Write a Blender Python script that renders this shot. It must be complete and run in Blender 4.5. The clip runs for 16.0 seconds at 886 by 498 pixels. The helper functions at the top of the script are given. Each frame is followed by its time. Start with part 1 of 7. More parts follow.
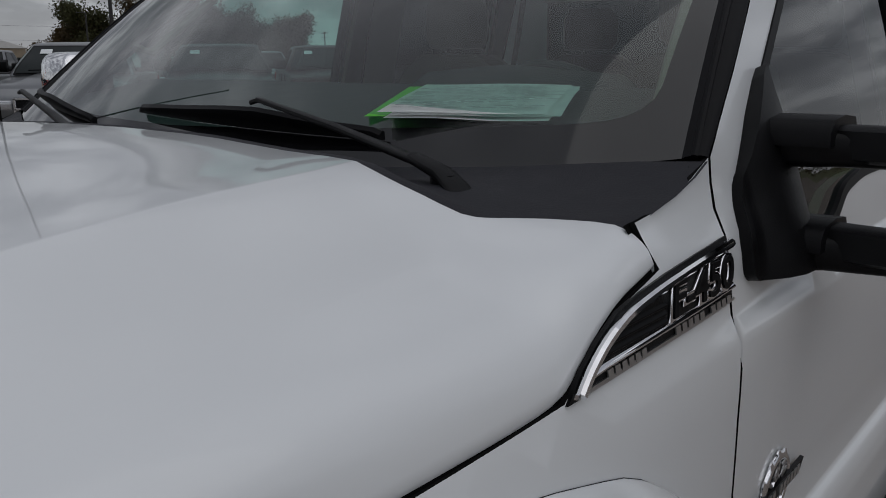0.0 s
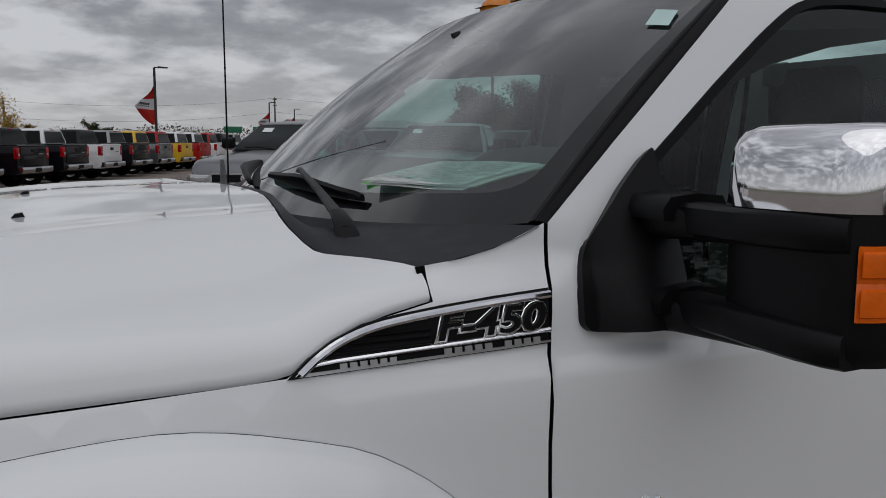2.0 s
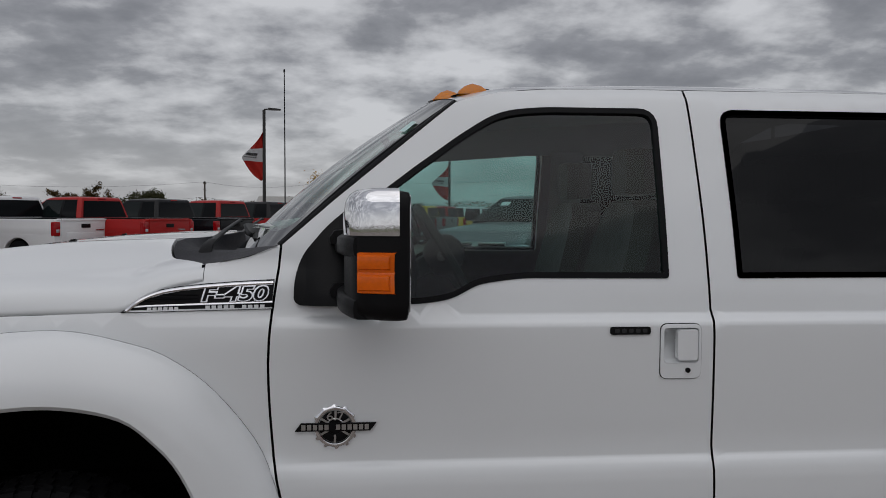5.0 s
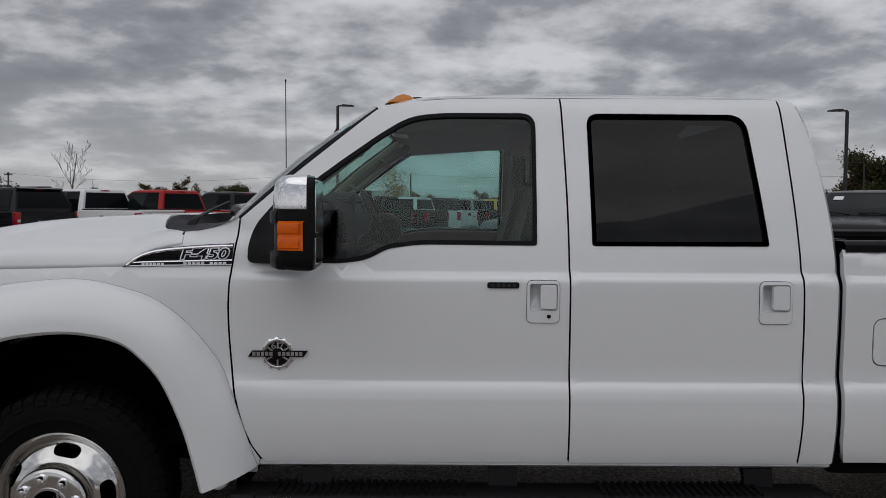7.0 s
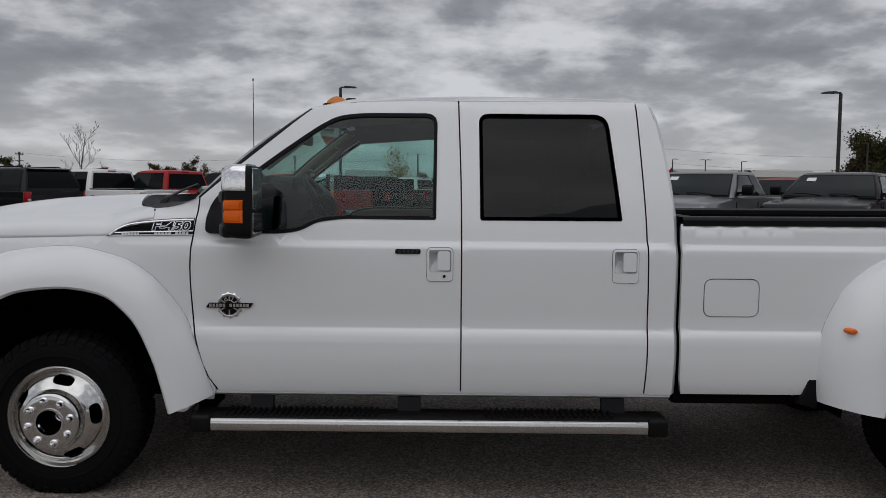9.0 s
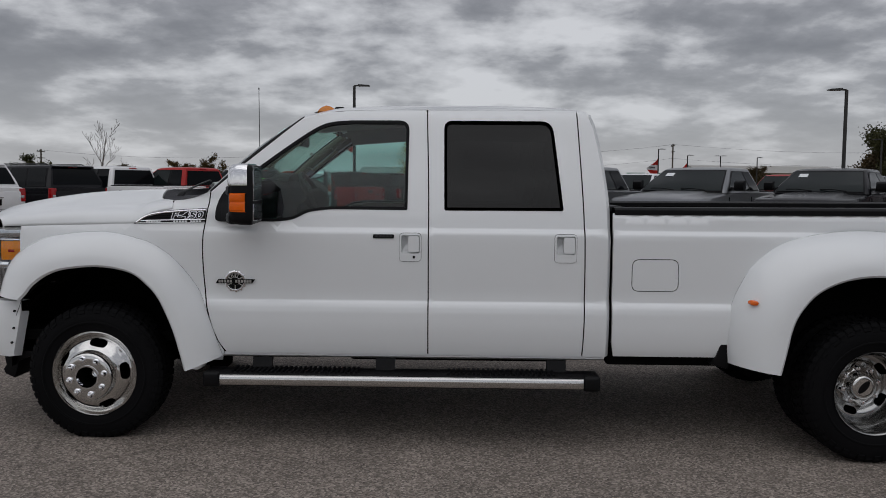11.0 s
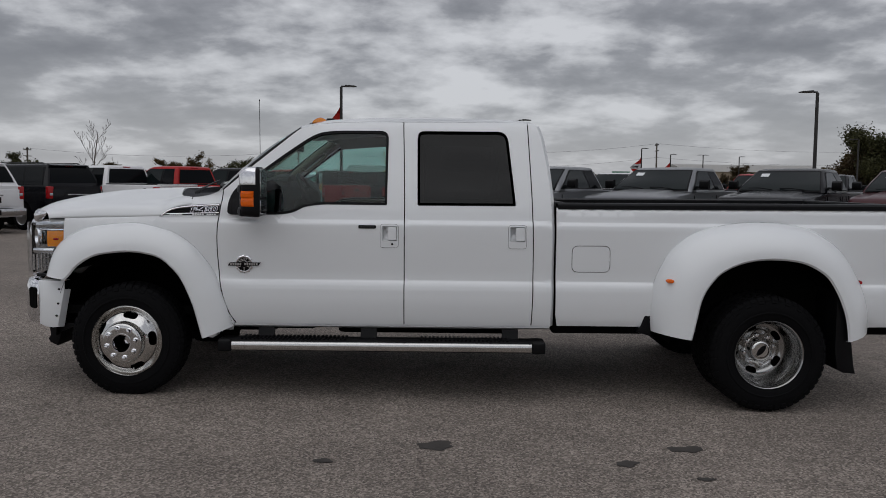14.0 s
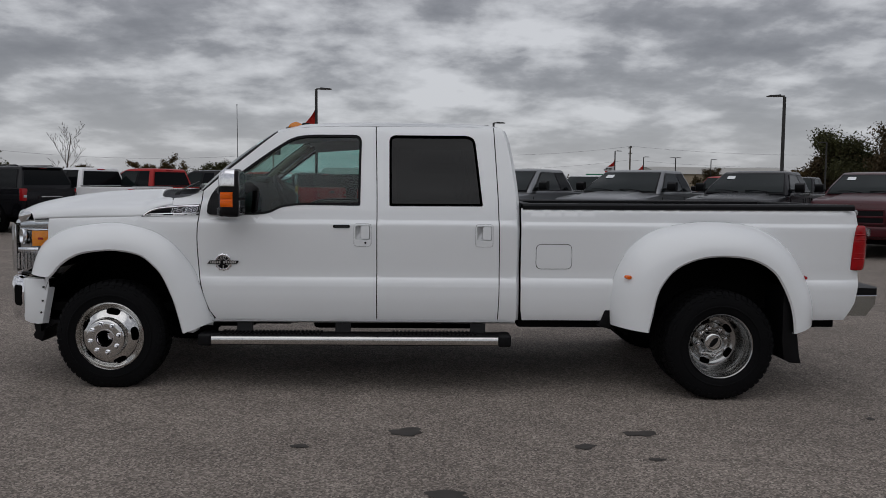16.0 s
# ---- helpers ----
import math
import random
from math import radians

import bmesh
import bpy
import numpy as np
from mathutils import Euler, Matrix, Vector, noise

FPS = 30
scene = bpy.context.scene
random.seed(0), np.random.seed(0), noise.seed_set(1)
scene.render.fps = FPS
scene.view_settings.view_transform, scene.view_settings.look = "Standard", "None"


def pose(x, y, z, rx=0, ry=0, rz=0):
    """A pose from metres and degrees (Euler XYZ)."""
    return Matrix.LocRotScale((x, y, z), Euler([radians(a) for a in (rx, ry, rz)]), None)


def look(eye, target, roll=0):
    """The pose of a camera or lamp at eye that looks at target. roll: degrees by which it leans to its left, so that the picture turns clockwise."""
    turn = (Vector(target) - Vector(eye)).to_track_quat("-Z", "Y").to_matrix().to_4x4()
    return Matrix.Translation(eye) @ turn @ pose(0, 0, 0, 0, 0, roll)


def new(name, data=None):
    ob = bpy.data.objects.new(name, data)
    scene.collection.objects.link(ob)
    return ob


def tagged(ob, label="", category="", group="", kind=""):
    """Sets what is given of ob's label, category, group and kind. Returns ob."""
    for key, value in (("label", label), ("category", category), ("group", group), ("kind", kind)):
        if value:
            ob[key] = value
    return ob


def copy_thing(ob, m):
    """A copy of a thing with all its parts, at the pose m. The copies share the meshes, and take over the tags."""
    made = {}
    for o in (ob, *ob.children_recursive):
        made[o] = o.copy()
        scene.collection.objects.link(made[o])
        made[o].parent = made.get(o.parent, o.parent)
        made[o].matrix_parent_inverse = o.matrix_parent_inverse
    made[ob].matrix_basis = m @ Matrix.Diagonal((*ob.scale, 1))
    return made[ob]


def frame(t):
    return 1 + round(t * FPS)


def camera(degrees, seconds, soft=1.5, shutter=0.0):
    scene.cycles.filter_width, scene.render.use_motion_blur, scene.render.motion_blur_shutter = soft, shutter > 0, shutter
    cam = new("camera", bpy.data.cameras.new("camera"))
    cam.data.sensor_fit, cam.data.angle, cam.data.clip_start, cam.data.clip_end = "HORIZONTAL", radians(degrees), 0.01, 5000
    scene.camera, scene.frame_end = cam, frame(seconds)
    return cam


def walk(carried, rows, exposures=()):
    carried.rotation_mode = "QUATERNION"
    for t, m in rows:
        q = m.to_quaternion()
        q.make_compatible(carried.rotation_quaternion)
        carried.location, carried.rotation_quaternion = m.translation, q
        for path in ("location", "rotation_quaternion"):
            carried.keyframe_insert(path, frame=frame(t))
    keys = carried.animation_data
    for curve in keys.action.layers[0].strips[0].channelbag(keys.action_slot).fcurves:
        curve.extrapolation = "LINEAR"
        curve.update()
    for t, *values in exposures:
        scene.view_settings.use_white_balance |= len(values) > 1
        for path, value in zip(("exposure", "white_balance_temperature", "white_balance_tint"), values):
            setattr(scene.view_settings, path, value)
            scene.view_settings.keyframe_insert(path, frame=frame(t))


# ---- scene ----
cam = camera(55.0, 16.0, 0.9)
PATH = [
    (0, (-0.413, -1.377, 1.565), (1.095, -0.138, 1.13), -0.3),
    (0.5, (-0.334, -1.513, 1.551), (1.055, -0.14, 1.123), -0.1),
    (1, (-0.205, -1.69, 1.557), (0.94, -0.099, 1.158), -0.1),
    (1.5, (-0.146, -1.866, 1.562), (0.88, -0.177, 1.25), 0.3),
    (2, (-0.067, -2.067, 1.568), (0.796, -0.281, 1.313), 0.2),
    (2.5, (0.055, -2.252, 1.551), (0.809, -0.411, 1.343), 0.8),
    (3, (0.229, -2.503, 1.555), (0.841, -0.609, 1.365), 0.8),
    (3.5, (0.356, -2.755, 1.549), (0.868, -0.828, 1.39), 0.6),
    (4, (0.499, -2.977, 1.558), (0.922, -1.026, 1.44), 0.6),
    (4.2, (0.589, -3.065, 1.554), (0.96, -1.103, 1.45), 0.5),
    (6.3, (1.206, -3.904, 1.498), (1.271, -1.907, 1.421), 0.2),
    (6.5, (1.272, -3.982, 1.494), (1.326, -1.984, 1.416), 0.2),
    (7, (1.406, -4.2, 1.486), (1.418, -2.203, 1.388), 0.4),
    (7.5, (1.499, -4.414, 1.478), (1.493, -2.417, 1.357), 0.2),
    (8, (1.596, -4.65, 1.495), (1.586, -2.654, 1.367), 0.2),
    (8.5, (1.715, -4.82, 1.495), (1.704, -2.825, 1.356), 0.3),
    (9, (1.837, -5.019, 1.499), (1.827, -3.024, 1.354), 0.5),
    (11.5, (2.13, -6.0, 1.495), (2.071, -4.007, 1.341), 0.4),
    (12, (2.142, -6.201, 1.501), (2.079, -4.208, 1.347), 0.4),
    (12.5, (2.161, -6.391, 1.501), (2.116, -4.397, 1.345), 0.6),
    (13, (2.203, -6.539, 1.502), (2.159, -4.546, 1.345), 0.6),
    (13.5, (2.232, -6.701, 1.5), (2.171, -4.708, 1.342), 0.5),
    (14, (2.226, -6.82, 1.505), (2.207, -4.826, 1.348), 0.5),
    (14.5, (2.193, -6.949, 1.519), (2.198, -4.955, 1.363), 0.6),
    (15, (2.199, -7.052, 1.512), (2.219, -5.058, 1.36), 0.5),
    (15.5, (2.236, -7.095, 1.511), (2.269, -5.101, 1.36), 0.5),
    (16, (2.265, -7.123, 1.5), (2.303, -5.129, 1.349), 0.5),
]
walk(cam, [(t, look(eye, target, roll)) for t, eye, target, roll in PATH], [(0, -0.33, 6300, 9.5), (1.0, -0.11, 6350, 9.5), (2.0, -0.05, 6410, 10), (4.0, -0.03, 6440, 10), (6.5, -0.02, 6440, 10), (9.0, 0.06, 6420, 10), (16.0, 0.04, 6380, 10)])

# ---- world and sun ----
def make_world():
    w = bpy.data.worlds.new("overcast_sky")
    scene.world = w
    w.use_nodes = True
    nt = w.node_tree
    nt.nodes.clear()
    N = lambda kind, **kw: node(nt, kind, **kw)
    out, bg = N("ShaderNodeOutputWorld"), N("ShaderNodeBackground")
    sky = N("ShaderNodeTexSky", sky_type="NISHITA", sun_disc=False, sun_elevation=radians(58), sun_rotation=radians(197))
    sky_dim = N("ShaderNodeMixRGB", blend_type="MULTIPLY")
    sky_dim.inputs["Fac"].default_value = 1.0
    sky_dim.inputs["Color2"].default_value = (SKY, SKY, SKY, 1)
    nt.links.new(sky.outputs[0], sky_dim.inputs["Color1"])
    tc = N("ShaderNodeTexCoord")
    sep = N("ShaderNodeSeparateXYZ")
    nt.links.new(tc.outputs["Generated"], sep.inputs[0])
    up = N("ShaderNodeMath", operation="MAXIMUM")
    nt.links.new(sep.outputs["Z"], up.inputs[0])
    up.inputs[1].default_value = 0.0
    low = N("ShaderNodeMath", operation="ADD")
    nt.links.new(up.outputs[0], low.inputs[0])
    low.inputs[1].default_value = 0.25
    # the cloud deck: directions laid out on a flat sheet overhead
    flat = N("ShaderNodeCombineXYZ")
    for axis, name in enumerate("XY"):
        d = N("ShaderNodeMath", operation="DIVIDE")
        nt.links.new(sep.outputs[name], d.inputs[0])
        nt.links.new(low.outputs[0], d.inputs[1])
        nt.links.new(d.outputs[0], flat.inputs[axis])
    def cloud(scale, detail, rough, dist, shift):
        m = N("ShaderNodeMapping")
        m.inputs["Location"].default_value = shift
        nt.links.new(flat.outputs[0], m.inputs[0])
        n = N("ShaderNodeTexNoise")
        nt.links.new(m.outputs[0], n.inputs["Vector"])
        n.inputs["Scale"].default_value, n.inputs["Detail"].default_value = scale, detail
        n.inputs["Roughness"].default_value, n.inputs["Distortion"].default_value = rough, dist
        return n.outputs["Fac"]
    # broad banks and the ragged puffs that make them up
    big, small = cloud(0.8, 2, 0.4, 0.0, (3.1, 1.7, 0)), cloud(2.9, 10, 0.55, 0.05, (5.3, 7.2, 0))
    mix = N("ShaderNodeMath", operation="MULTIPLY_ADD")
    nt.links.new(big, mix.inputs[0])
    mix.inputs[1].default_value = 0.36
    nt.links.new(small, mix.inputs[2])
    # rounded undersides of the puffs
    puff = N("ShaderNodeTexVoronoi", feature="SMOOTH_F1")
    nt.links.new(flat.outputs[0], puff.inputs["Vector"])
    puff.inputs["Scale"].default_value, puff.inputs["Detail"].default_value, puff.inputs["Roughness"].default_value, puff.inputs["Smoothness"].default_value = 4.2, 2.0, 0.55, 0.5
    lump = N("ShaderNodeMath", operation="MULTIPLY_ADD")
    nt.links.new(puff.outputs["Distance"], lump.inputs[0])
    lump.inputs[1].default_value = -0.10
    nt.links.new(mix.outputs[0], lump.inputs[2])
    deck = N("ShaderNodeMath", operation="ADD")
    nt.links.new(lump.outputs[0], deck.inputs[0])
    deck.inputs[1].default_value = 0.088
    ramp = N("ShaderNodeValToRGB")
    # overhead and towards the sun's side the deck is more even
    even = N("ShaderNodeMapRange")
    nt.links.new(up.outputs[0], even.inputs["Value"])
    even.inputs["From Min"].default_value, even.inputs["From Max"].default_value = 0.34, 0.75
    even.inputs["To Min"].default_value, even.inputs["To Max"].default_value = 0.0, 0.7
    south = N("ShaderNodeMapRange")
    nt.links.new(sep.outputs["Y"], south.inputs["Value"])
    south.inputs["From Min"].default_value, south.inputs["From Max"].default_value = -0.55, -0.05
    south.inputs["To Min"].default_value, south.inputs["To Max"].default_value = 0.62, 0.0
    most = N("ShaderNodeMath", operation="MAXIMUM")
    nt.links.new(even.outputs[0], most.inputs[0])
    nt.links.new(south.outputs[0], most.inputs[1])
    calm = N("ShaderNodeMix")
    nt.links.new(most.outputs[0], calm.inputs["Factor"])
    nt.links.new(deck.outputs[0], calm.inputs["A"])
    calm.inputs["B"].default_value = 0.675
    nt.links.new(calm.outputs["Result"], ramp.inputs[0])
    e = ramp.color_ramp.elements
    stops = ((0.515, (0.64, 0.642, 0.658)), (0.60, (0.50, 0.502, 0.518)), (0.65, (0.395, 0.396, 0.412)), (0.695, (0.295, 0.296, 0.313)), (0.77, (0.232, 0.233, 0.248)), (0.86, (0.195, 0.196, 0.211)))
    while len(e) < len(stops):
        e.new(0.5)
    for k, (at, c) in enumerate(stops):
        e[k].position, e[k].color = at, (*c, 1)
    # the deck thins towards the horizon
    thin = N("ShaderNodeMapRange")
    nt.links.new(up.outputs[0], thin.inputs["Value"])
    thin.inputs["From Min"].default_value, thin.inputs["From Max"].default_value = 0.0, 0.15
    thin.inputs["To Min"].default_value, thin.inputs["To Max"].default_value = 0.60, 0.0
    hor = N("ShaderNodeMixRGB")
    nt.links.new(thin.outputs[0], hor.inputs["Fac"])
    nt.links.new(ramp.outputs[0], hor.inputs["Color1"])
    hor.inputs["Color2"].default_value = (0.555, 0.558, 0.575, 1)
    veil = N("ShaderNodeMixRGB")
    veil.inputs["Fac"].default_value = 0.93
    nt.links.new(sky_dim.outputs[0], veil.inputs["Color1"])
    nt.links.new(hor.outputs[0], veil.inputs["Color2"])
    # the deck is thinner, and so brighter, towards the sun's side
    lit = N("ShaderNodeMapRange")
    nt.links.new(sep.outputs["Y"], lit.inputs["Value"])
    lit.inputs["From Min"].default_value, lit.inputs["From Max"].default_value = -1.0, 0.5
    lit.inputs["To Min"].default_value, lit.inputs["To Max"].default_value = 1.30, 1.0
    bright = N("ShaderNodeVectorMath", operation="SCALE")
    nt.links.new(veil.outputs[0], bright.inputs[0])
    # an overcast deck is brightest overhead
    crown = N("ShaderNodeMapRange")
    nt.links.new(up.outputs[0], crown.inputs["Value"])
    crown.inputs["From Min"].default_value, crown.inputs["From Max"].default_value = 0.25, 0.85
    crown.inputs["To Min"].default_value, crown.inputs["To Max"].default_value = 1.0, 1.38
    both = N("ShaderNodeMath", operation="MULTIPLY")
    nt.links.new(lit.outputs[0], both.inputs[0])
    nt.links.new(crown.outputs[0], both.inputs[1])
    nt.links.new(both.outputs[0], bright.inputs["Scale"])
    nt.links.new(bright.outputs[0], bg.inputs["Color"])
    bg.inputs["Strength"].default_value = CLOUD
    nt.links.new(bg.outputs[0], out.inputs[0])


def node(nt, kind, **kw):
    n = nt.nodes.new(kind)
    for key, value in kw.items():
        setattr(n, key, value)
    return n


SKY, CLOUD = 0.10, 0.93
make_world()
sun = new("sun", bpy.data.lights.new("sun", "SUN"))
sun.data.energy, sun.data.angle, sun.data.color = 0.55, radians(80), (1.0, 0.97, 0.93)
sun.matrix_world = look((-3, -10, 17), (0, 0, 0))


# ---- materials ----
def material(name, color, rough=0.5, metal=0.0, coat=0.0, vary=0.0, scale=8.0, bump=0.0, bump_scale=60.0, spec=0.5, dirt=None, by_object=0.0):
    """A painted, plastic, rubber or metal surface with broad and fine variation."""
    m = bpy.data.materials.new(name)
    m.use_nodes = True
    nt = m.node_tree
    b = nt.nodes["Principled BSDF"]
    b.inputs["Base Color"].default_value = (*color, 1)
    b.inputs["Roughness"].default_value, b.inputs["Metallic"].default_value = rough, metal
    b.inputs["Coat Weight"].default_value, b.inputs["Coat Roughness"].default_value = coat, 0.03
    b.inputs["Specular IOR Level"].default_value = spec
    tc = node(nt, "ShaderNodeTexCoord")
    if vary or dirt:
        n1, n2 = node(nt, "ShaderNodeTexNoise"), node(nt, "ShaderNodeTexNoise")
        for n, s in ((n1, scale * 0.22), (n2, scale * 3)):
            nt.links.new(tc.outputs["Object"], n.inputs["Vector"])
            n.inputs["Scale"].default_value, n.inputs["Detail"].default_value = s, 5
        avg = node(nt, "ShaderNodeMath", operation="MULTIPLY_ADD")
        nt.links.new(n2.outputs["Fac"], avg.inputs[0])
        avg.inputs[1].default_value = 0.5
        nt.links.new(n1.outputs["Fac"], avg.inputs[2])
        ramp = node(nt, "ShaderNodeMapRange")
        nt.links.new(avg.outputs[0], ramp.inputs["Value"])
        ramp.inputs["From Min"].default_value, ramp.inputs["From Max"].default_value = 0.5, 1.0
        mix = node(nt, "ShaderNodeMixRGB")
        nt.links.new(ramp.outputs[0], mix.inputs["Fac"])
        mix.inputs["Color1"].default_value = (*[c * (1 - vary) for c in color], 1) if not dirt else (*dirt, 1)
        mix.inputs["Color2"].default_value = (*[min(1, c * (1 + vary)) for c in color], 1)
        last = mix.outputs[0]
        if by_object:
            info = node(nt, "ShaderNodeObjectInfo")
            hsv = node(nt, "ShaderNodeHueSaturation")
            r = node(nt, "ShaderNodeMapRange")
            nt.links.new(info.outputs["Random"], r.inputs["Value"])
            r.inputs["To Min"].default_value, r.inputs["To Max"].default_value = 1 - by_object, 1 + by_object
            nt.links.new(r.outputs[0], hsv.inputs["Value"])
            nt.links.new(last, hsv.inputs["Color"])
            last = hsv.outputs[0]
        nt.links.new(last, b.inputs["Base Color"])
        rr = node(nt, "ShaderNodeMapRange")
        nt.links.new(n2.outputs["Fac"], rr.inputs["Value"])
        rr.inputs["To Min"].default_value, rr.inputs["To Max"].default_value = max(0.02, rough * 0.8), min(1, rough * 1.2)
        nt.links.new(rr.outputs[0], b.inputs["Roughness"])
    if bump:
        n = node(nt, "ShaderNodeTexNoise")
        nt.links.new(tc.outputs["Object"], n.inputs["Vector"])
        n.inputs["Scale"].default_value, n.inputs["Detail"].default_value = bump_scale, 4
        bp = node(nt, "ShaderNodeBump")
        bp.inputs["Strength"].default_value, bp.inputs["Distance"].default_value = bump, 0.01
        nt.links.new(n.outputs["Fac"], bp.inputs["Height"])
        nt.links.new(bp.outputs[0], b.inputs["Normal"])
    return m


def glass(name, tint, base=0.07, gloss=0.01, grow=4.0):
    """A thin two-faced pane: tinted see-through, with a reflection that grows towards grazing angles."""
    m = bpy.data.materials.new(name)
    m.use_nodes = True
    nt = m.node_tree
    nt.nodes.clear()
    out, mix = node(nt, "ShaderNodeOutputMaterial"), node(nt, "ShaderNodeMixShader")
    tr, gl, lw = node(nt, "ShaderNodeBsdfTransparent"), node(nt, "ShaderNodeBsdfGlossy"), node(nt, "ShaderNodeLayerWeight")
    tr.inputs[0].default_value = (*tint, 1)
    gl.inputs["Roughness"].default_value = gloss
    lw.inputs["Blend"].default_value = 0.5
    p5, sc = node(nt, "ShaderNodeMath", operation="POWER"), node(nt, "ShaderNodeMath", operation="MULTIPLY_ADD")
    nt.links.new(lw.outputs["Facing"], p5.inputs[0])
    p5.inputs[1].default_value = grow
    nt.links.new(p5.outputs[0], sc.inputs[0])
    sc.inputs[1].default_value, sc.inputs[2].default_value = 1 - base, base
    nt.links.new(sc.outputs[0], mix.inputs[0])
    nt.links.new(tr.outputs[0], mix.inputs[1])
    nt.links.new(gl.outputs[0], mix.inputs[2])
    nt.links.new(mix.outputs[0], out.inputs[0])
    return m


def asphalt():
    m = bpy.data.materials.new("worn_asphalt")
    m.use_nodes = True
    nt = m.node_tree
    b = nt.nodes["Principled BSDF"]
    tc = node(nt, "ShaderNodeTexCoord")
    def noise_tex(scale, detail=6, rough=0.6):
        n = node(nt, "ShaderNodeTexNoise")
        nt.links.new(tc.outputs["Object"], n.inputs["Vector"])
        n.inputs["Scale"].default_value, n.inputs["Detail"].default_value, n.inputs["Roughness"].default_value = scale, detail, rough
        return n
    def ramp(src, *stops):
        r = node(nt, "ShaderNodeValToRGB")
        nt.links.new(src, r.inputs[0])
        while len(r.color_ramp.elements) < len(stops):
            r.color_ramp.elements.new(0.5)
        for e, (p, c) in zip(r.color_ramp.elements, stops):
            e.position, e.color = p, (*c, 1)
        return r.outputs[0]
    def mix(kind, fac, a, c):
        x = node(nt, "ShaderNodeMixRGB", blend_type=kind)
        x.inputs["Fac"].default_value = fac
        nt.links.new(a, x.inputs["Color1"])
        nt.links.new(c, x.inputs["Color2"])
        return x.outputs[0]
    grit = node(nt, "ShaderNodeTexVoronoi")
    nt.links.new(tc.outputs["Object"], grit.inputs["Vector"])
    grit.inputs["Scale"].default_value = 95
    stones = ramp(grit.outputs["Color"], (0.0, (0.075, 0.063, 0.054)), (0.5, (0.205, 0.177, 0.156)), (1.0, (0.47, 0.41, 0.365)))
    broad = ramp(noise_tex(0.35).outputs["Fac"], (0.3, (0.74, 0.73, 0.72)), (0.7, (1.1, 1.09, 1.07)))
    mid = ramp(noise_tex(3.0).outputs["Fac"], (0.3, (0.82, 0.82, 0.82)), (0.7, (1.08, 1.08, 1.08)))
    col = mix("MULTIPLY", 1.0, mix("MULTIPLY", 1.0, stones, broad), mid)
    # a few fine cracks
    crack = node(nt, "ShaderNodeTexVoronoi", feature="DISTANCE_TO_EDGE")
    warp = node(nt, "ShaderNodeMixRGB", blend_type="ADD")
    warp.inputs["Fac"].default_value = 0.5
    nt.links.new(tc.outputs["Object"], warp.inputs["Color1"])
    nt.links.new(noise_tex(1.6).outputs["Color"], warp.inputs["Color2"])
    nt.links.new(warp.outputs[0], crack.inputs["Vector"])
    crack.inputs["Scale"].default_value = 0.28
    col = mix("MULTIPLY", 0.35, col, ramp(crack.outputs["Distance"], (0.0, (0.45, 0.45, 0.45)), (0.006, (1, 1, 1))))
    # grass and fields far beyond the lot
    length = node(nt, "ShaderNodeVectorMath", operation="LENGTH")
    nt.links.new(tc.outputs["Object"], length.inputs[0])
    far = node(nt, "ShaderNodeMapRange")
    nt.links.new(length.outputs["Value"], far.inputs["Value"])
    far.inputs["From Min"].default_value, far.inputs["From Max"].default_value = 118, 122
    x = node(nt, "ShaderNodeMixRGB")
    nt.links.new(far.outputs[0], x.inputs["Fac"])
    nt.links.new(col, x.inputs["Color1"])
    nt.links.new(ramp(noise_tex(0.05).outputs["Fac"], (0.3, (0.07, 0.085, 0.03)), (0.7, (0.14, 0.13, 0.06))), x.inputs["Color2"])
    nt.links.new(x.outputs[0], b.inputs["Base Color"])
    b.inputs["Roughness"].default_value = 0.85
    b.inputs["Specular IOR Level"].default_value = 0.3
    bp = node(nt, "ShaderNodeBump")
    bp.inputs["Strength"].default_value, bp.inputs["Distance"].default_value = 0.6, 0.006
    nt.links.new(grit.outputs["Distance"], bp.inputs["Height"])
    nt.links.new(bp.outputs[0], b.inputs["Normal"])
    return m


WHITE = material("white_paint", (0.785, 0.803, 0.815), 0.32, coat=0.9, vary=0.012, scale=1.5)
BLACK = material("black_plastic", (0.0045, 0.0045, 0.0052), 0.42, vary=0.25, bump=0.08, bump_scale=400, spec=0.16)
COWL = material("grey_black_cowl_plastic", (0.019, 0.019, 0.024), 0.6, vary=0.2, bump=0.15, bump_scale=300, spec=0.3)
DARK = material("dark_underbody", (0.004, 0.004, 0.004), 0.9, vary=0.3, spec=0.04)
CHROME = material("chrome", (0.86, 0.86, 0.88), 0.05, metal=1.0)
ALLOY = material("polished_alloy", (0.66, 0.655, 0.64), 0.13, metal=1.0, vary=0.06, scale=12)
SATIN = material("satin_metal", (0.62, 0.62, 0.62), 0.32, metal=1.0, vary=0.1)
RUBBER = material("tyre_rubber", (0.0042, 0.0042, 0.0048), 0.75, vary=0.3, scale=10, bump=0.15, bump_scale=120, spec=0.09)
SEAL = material("rubber_seal", (0.005, 0.005, 0.006), 0.45, spec=0.12)
GAP = material("dark_panel_gap", (0.004, 0.004, 0.004), 0.95, spec=0.1)
AMBER = material("amber_lens", (0.80, 0.135, 0.003), 0.15, coat=0.25, spec=0.3, vary=0.12, scale=40, bump=0.12, bump_scale=50)
ROOFAMBER = material("roof_lamp_amber", (0.60, 0.185, 0.007), 0.25, coat=0.2, vary=0.15, scale=30)
RED = material("red_lens", (0.33, 0.003, 0.006), 0.12, coat=0.25, spec=0.3, vary=0.2, scale=25)
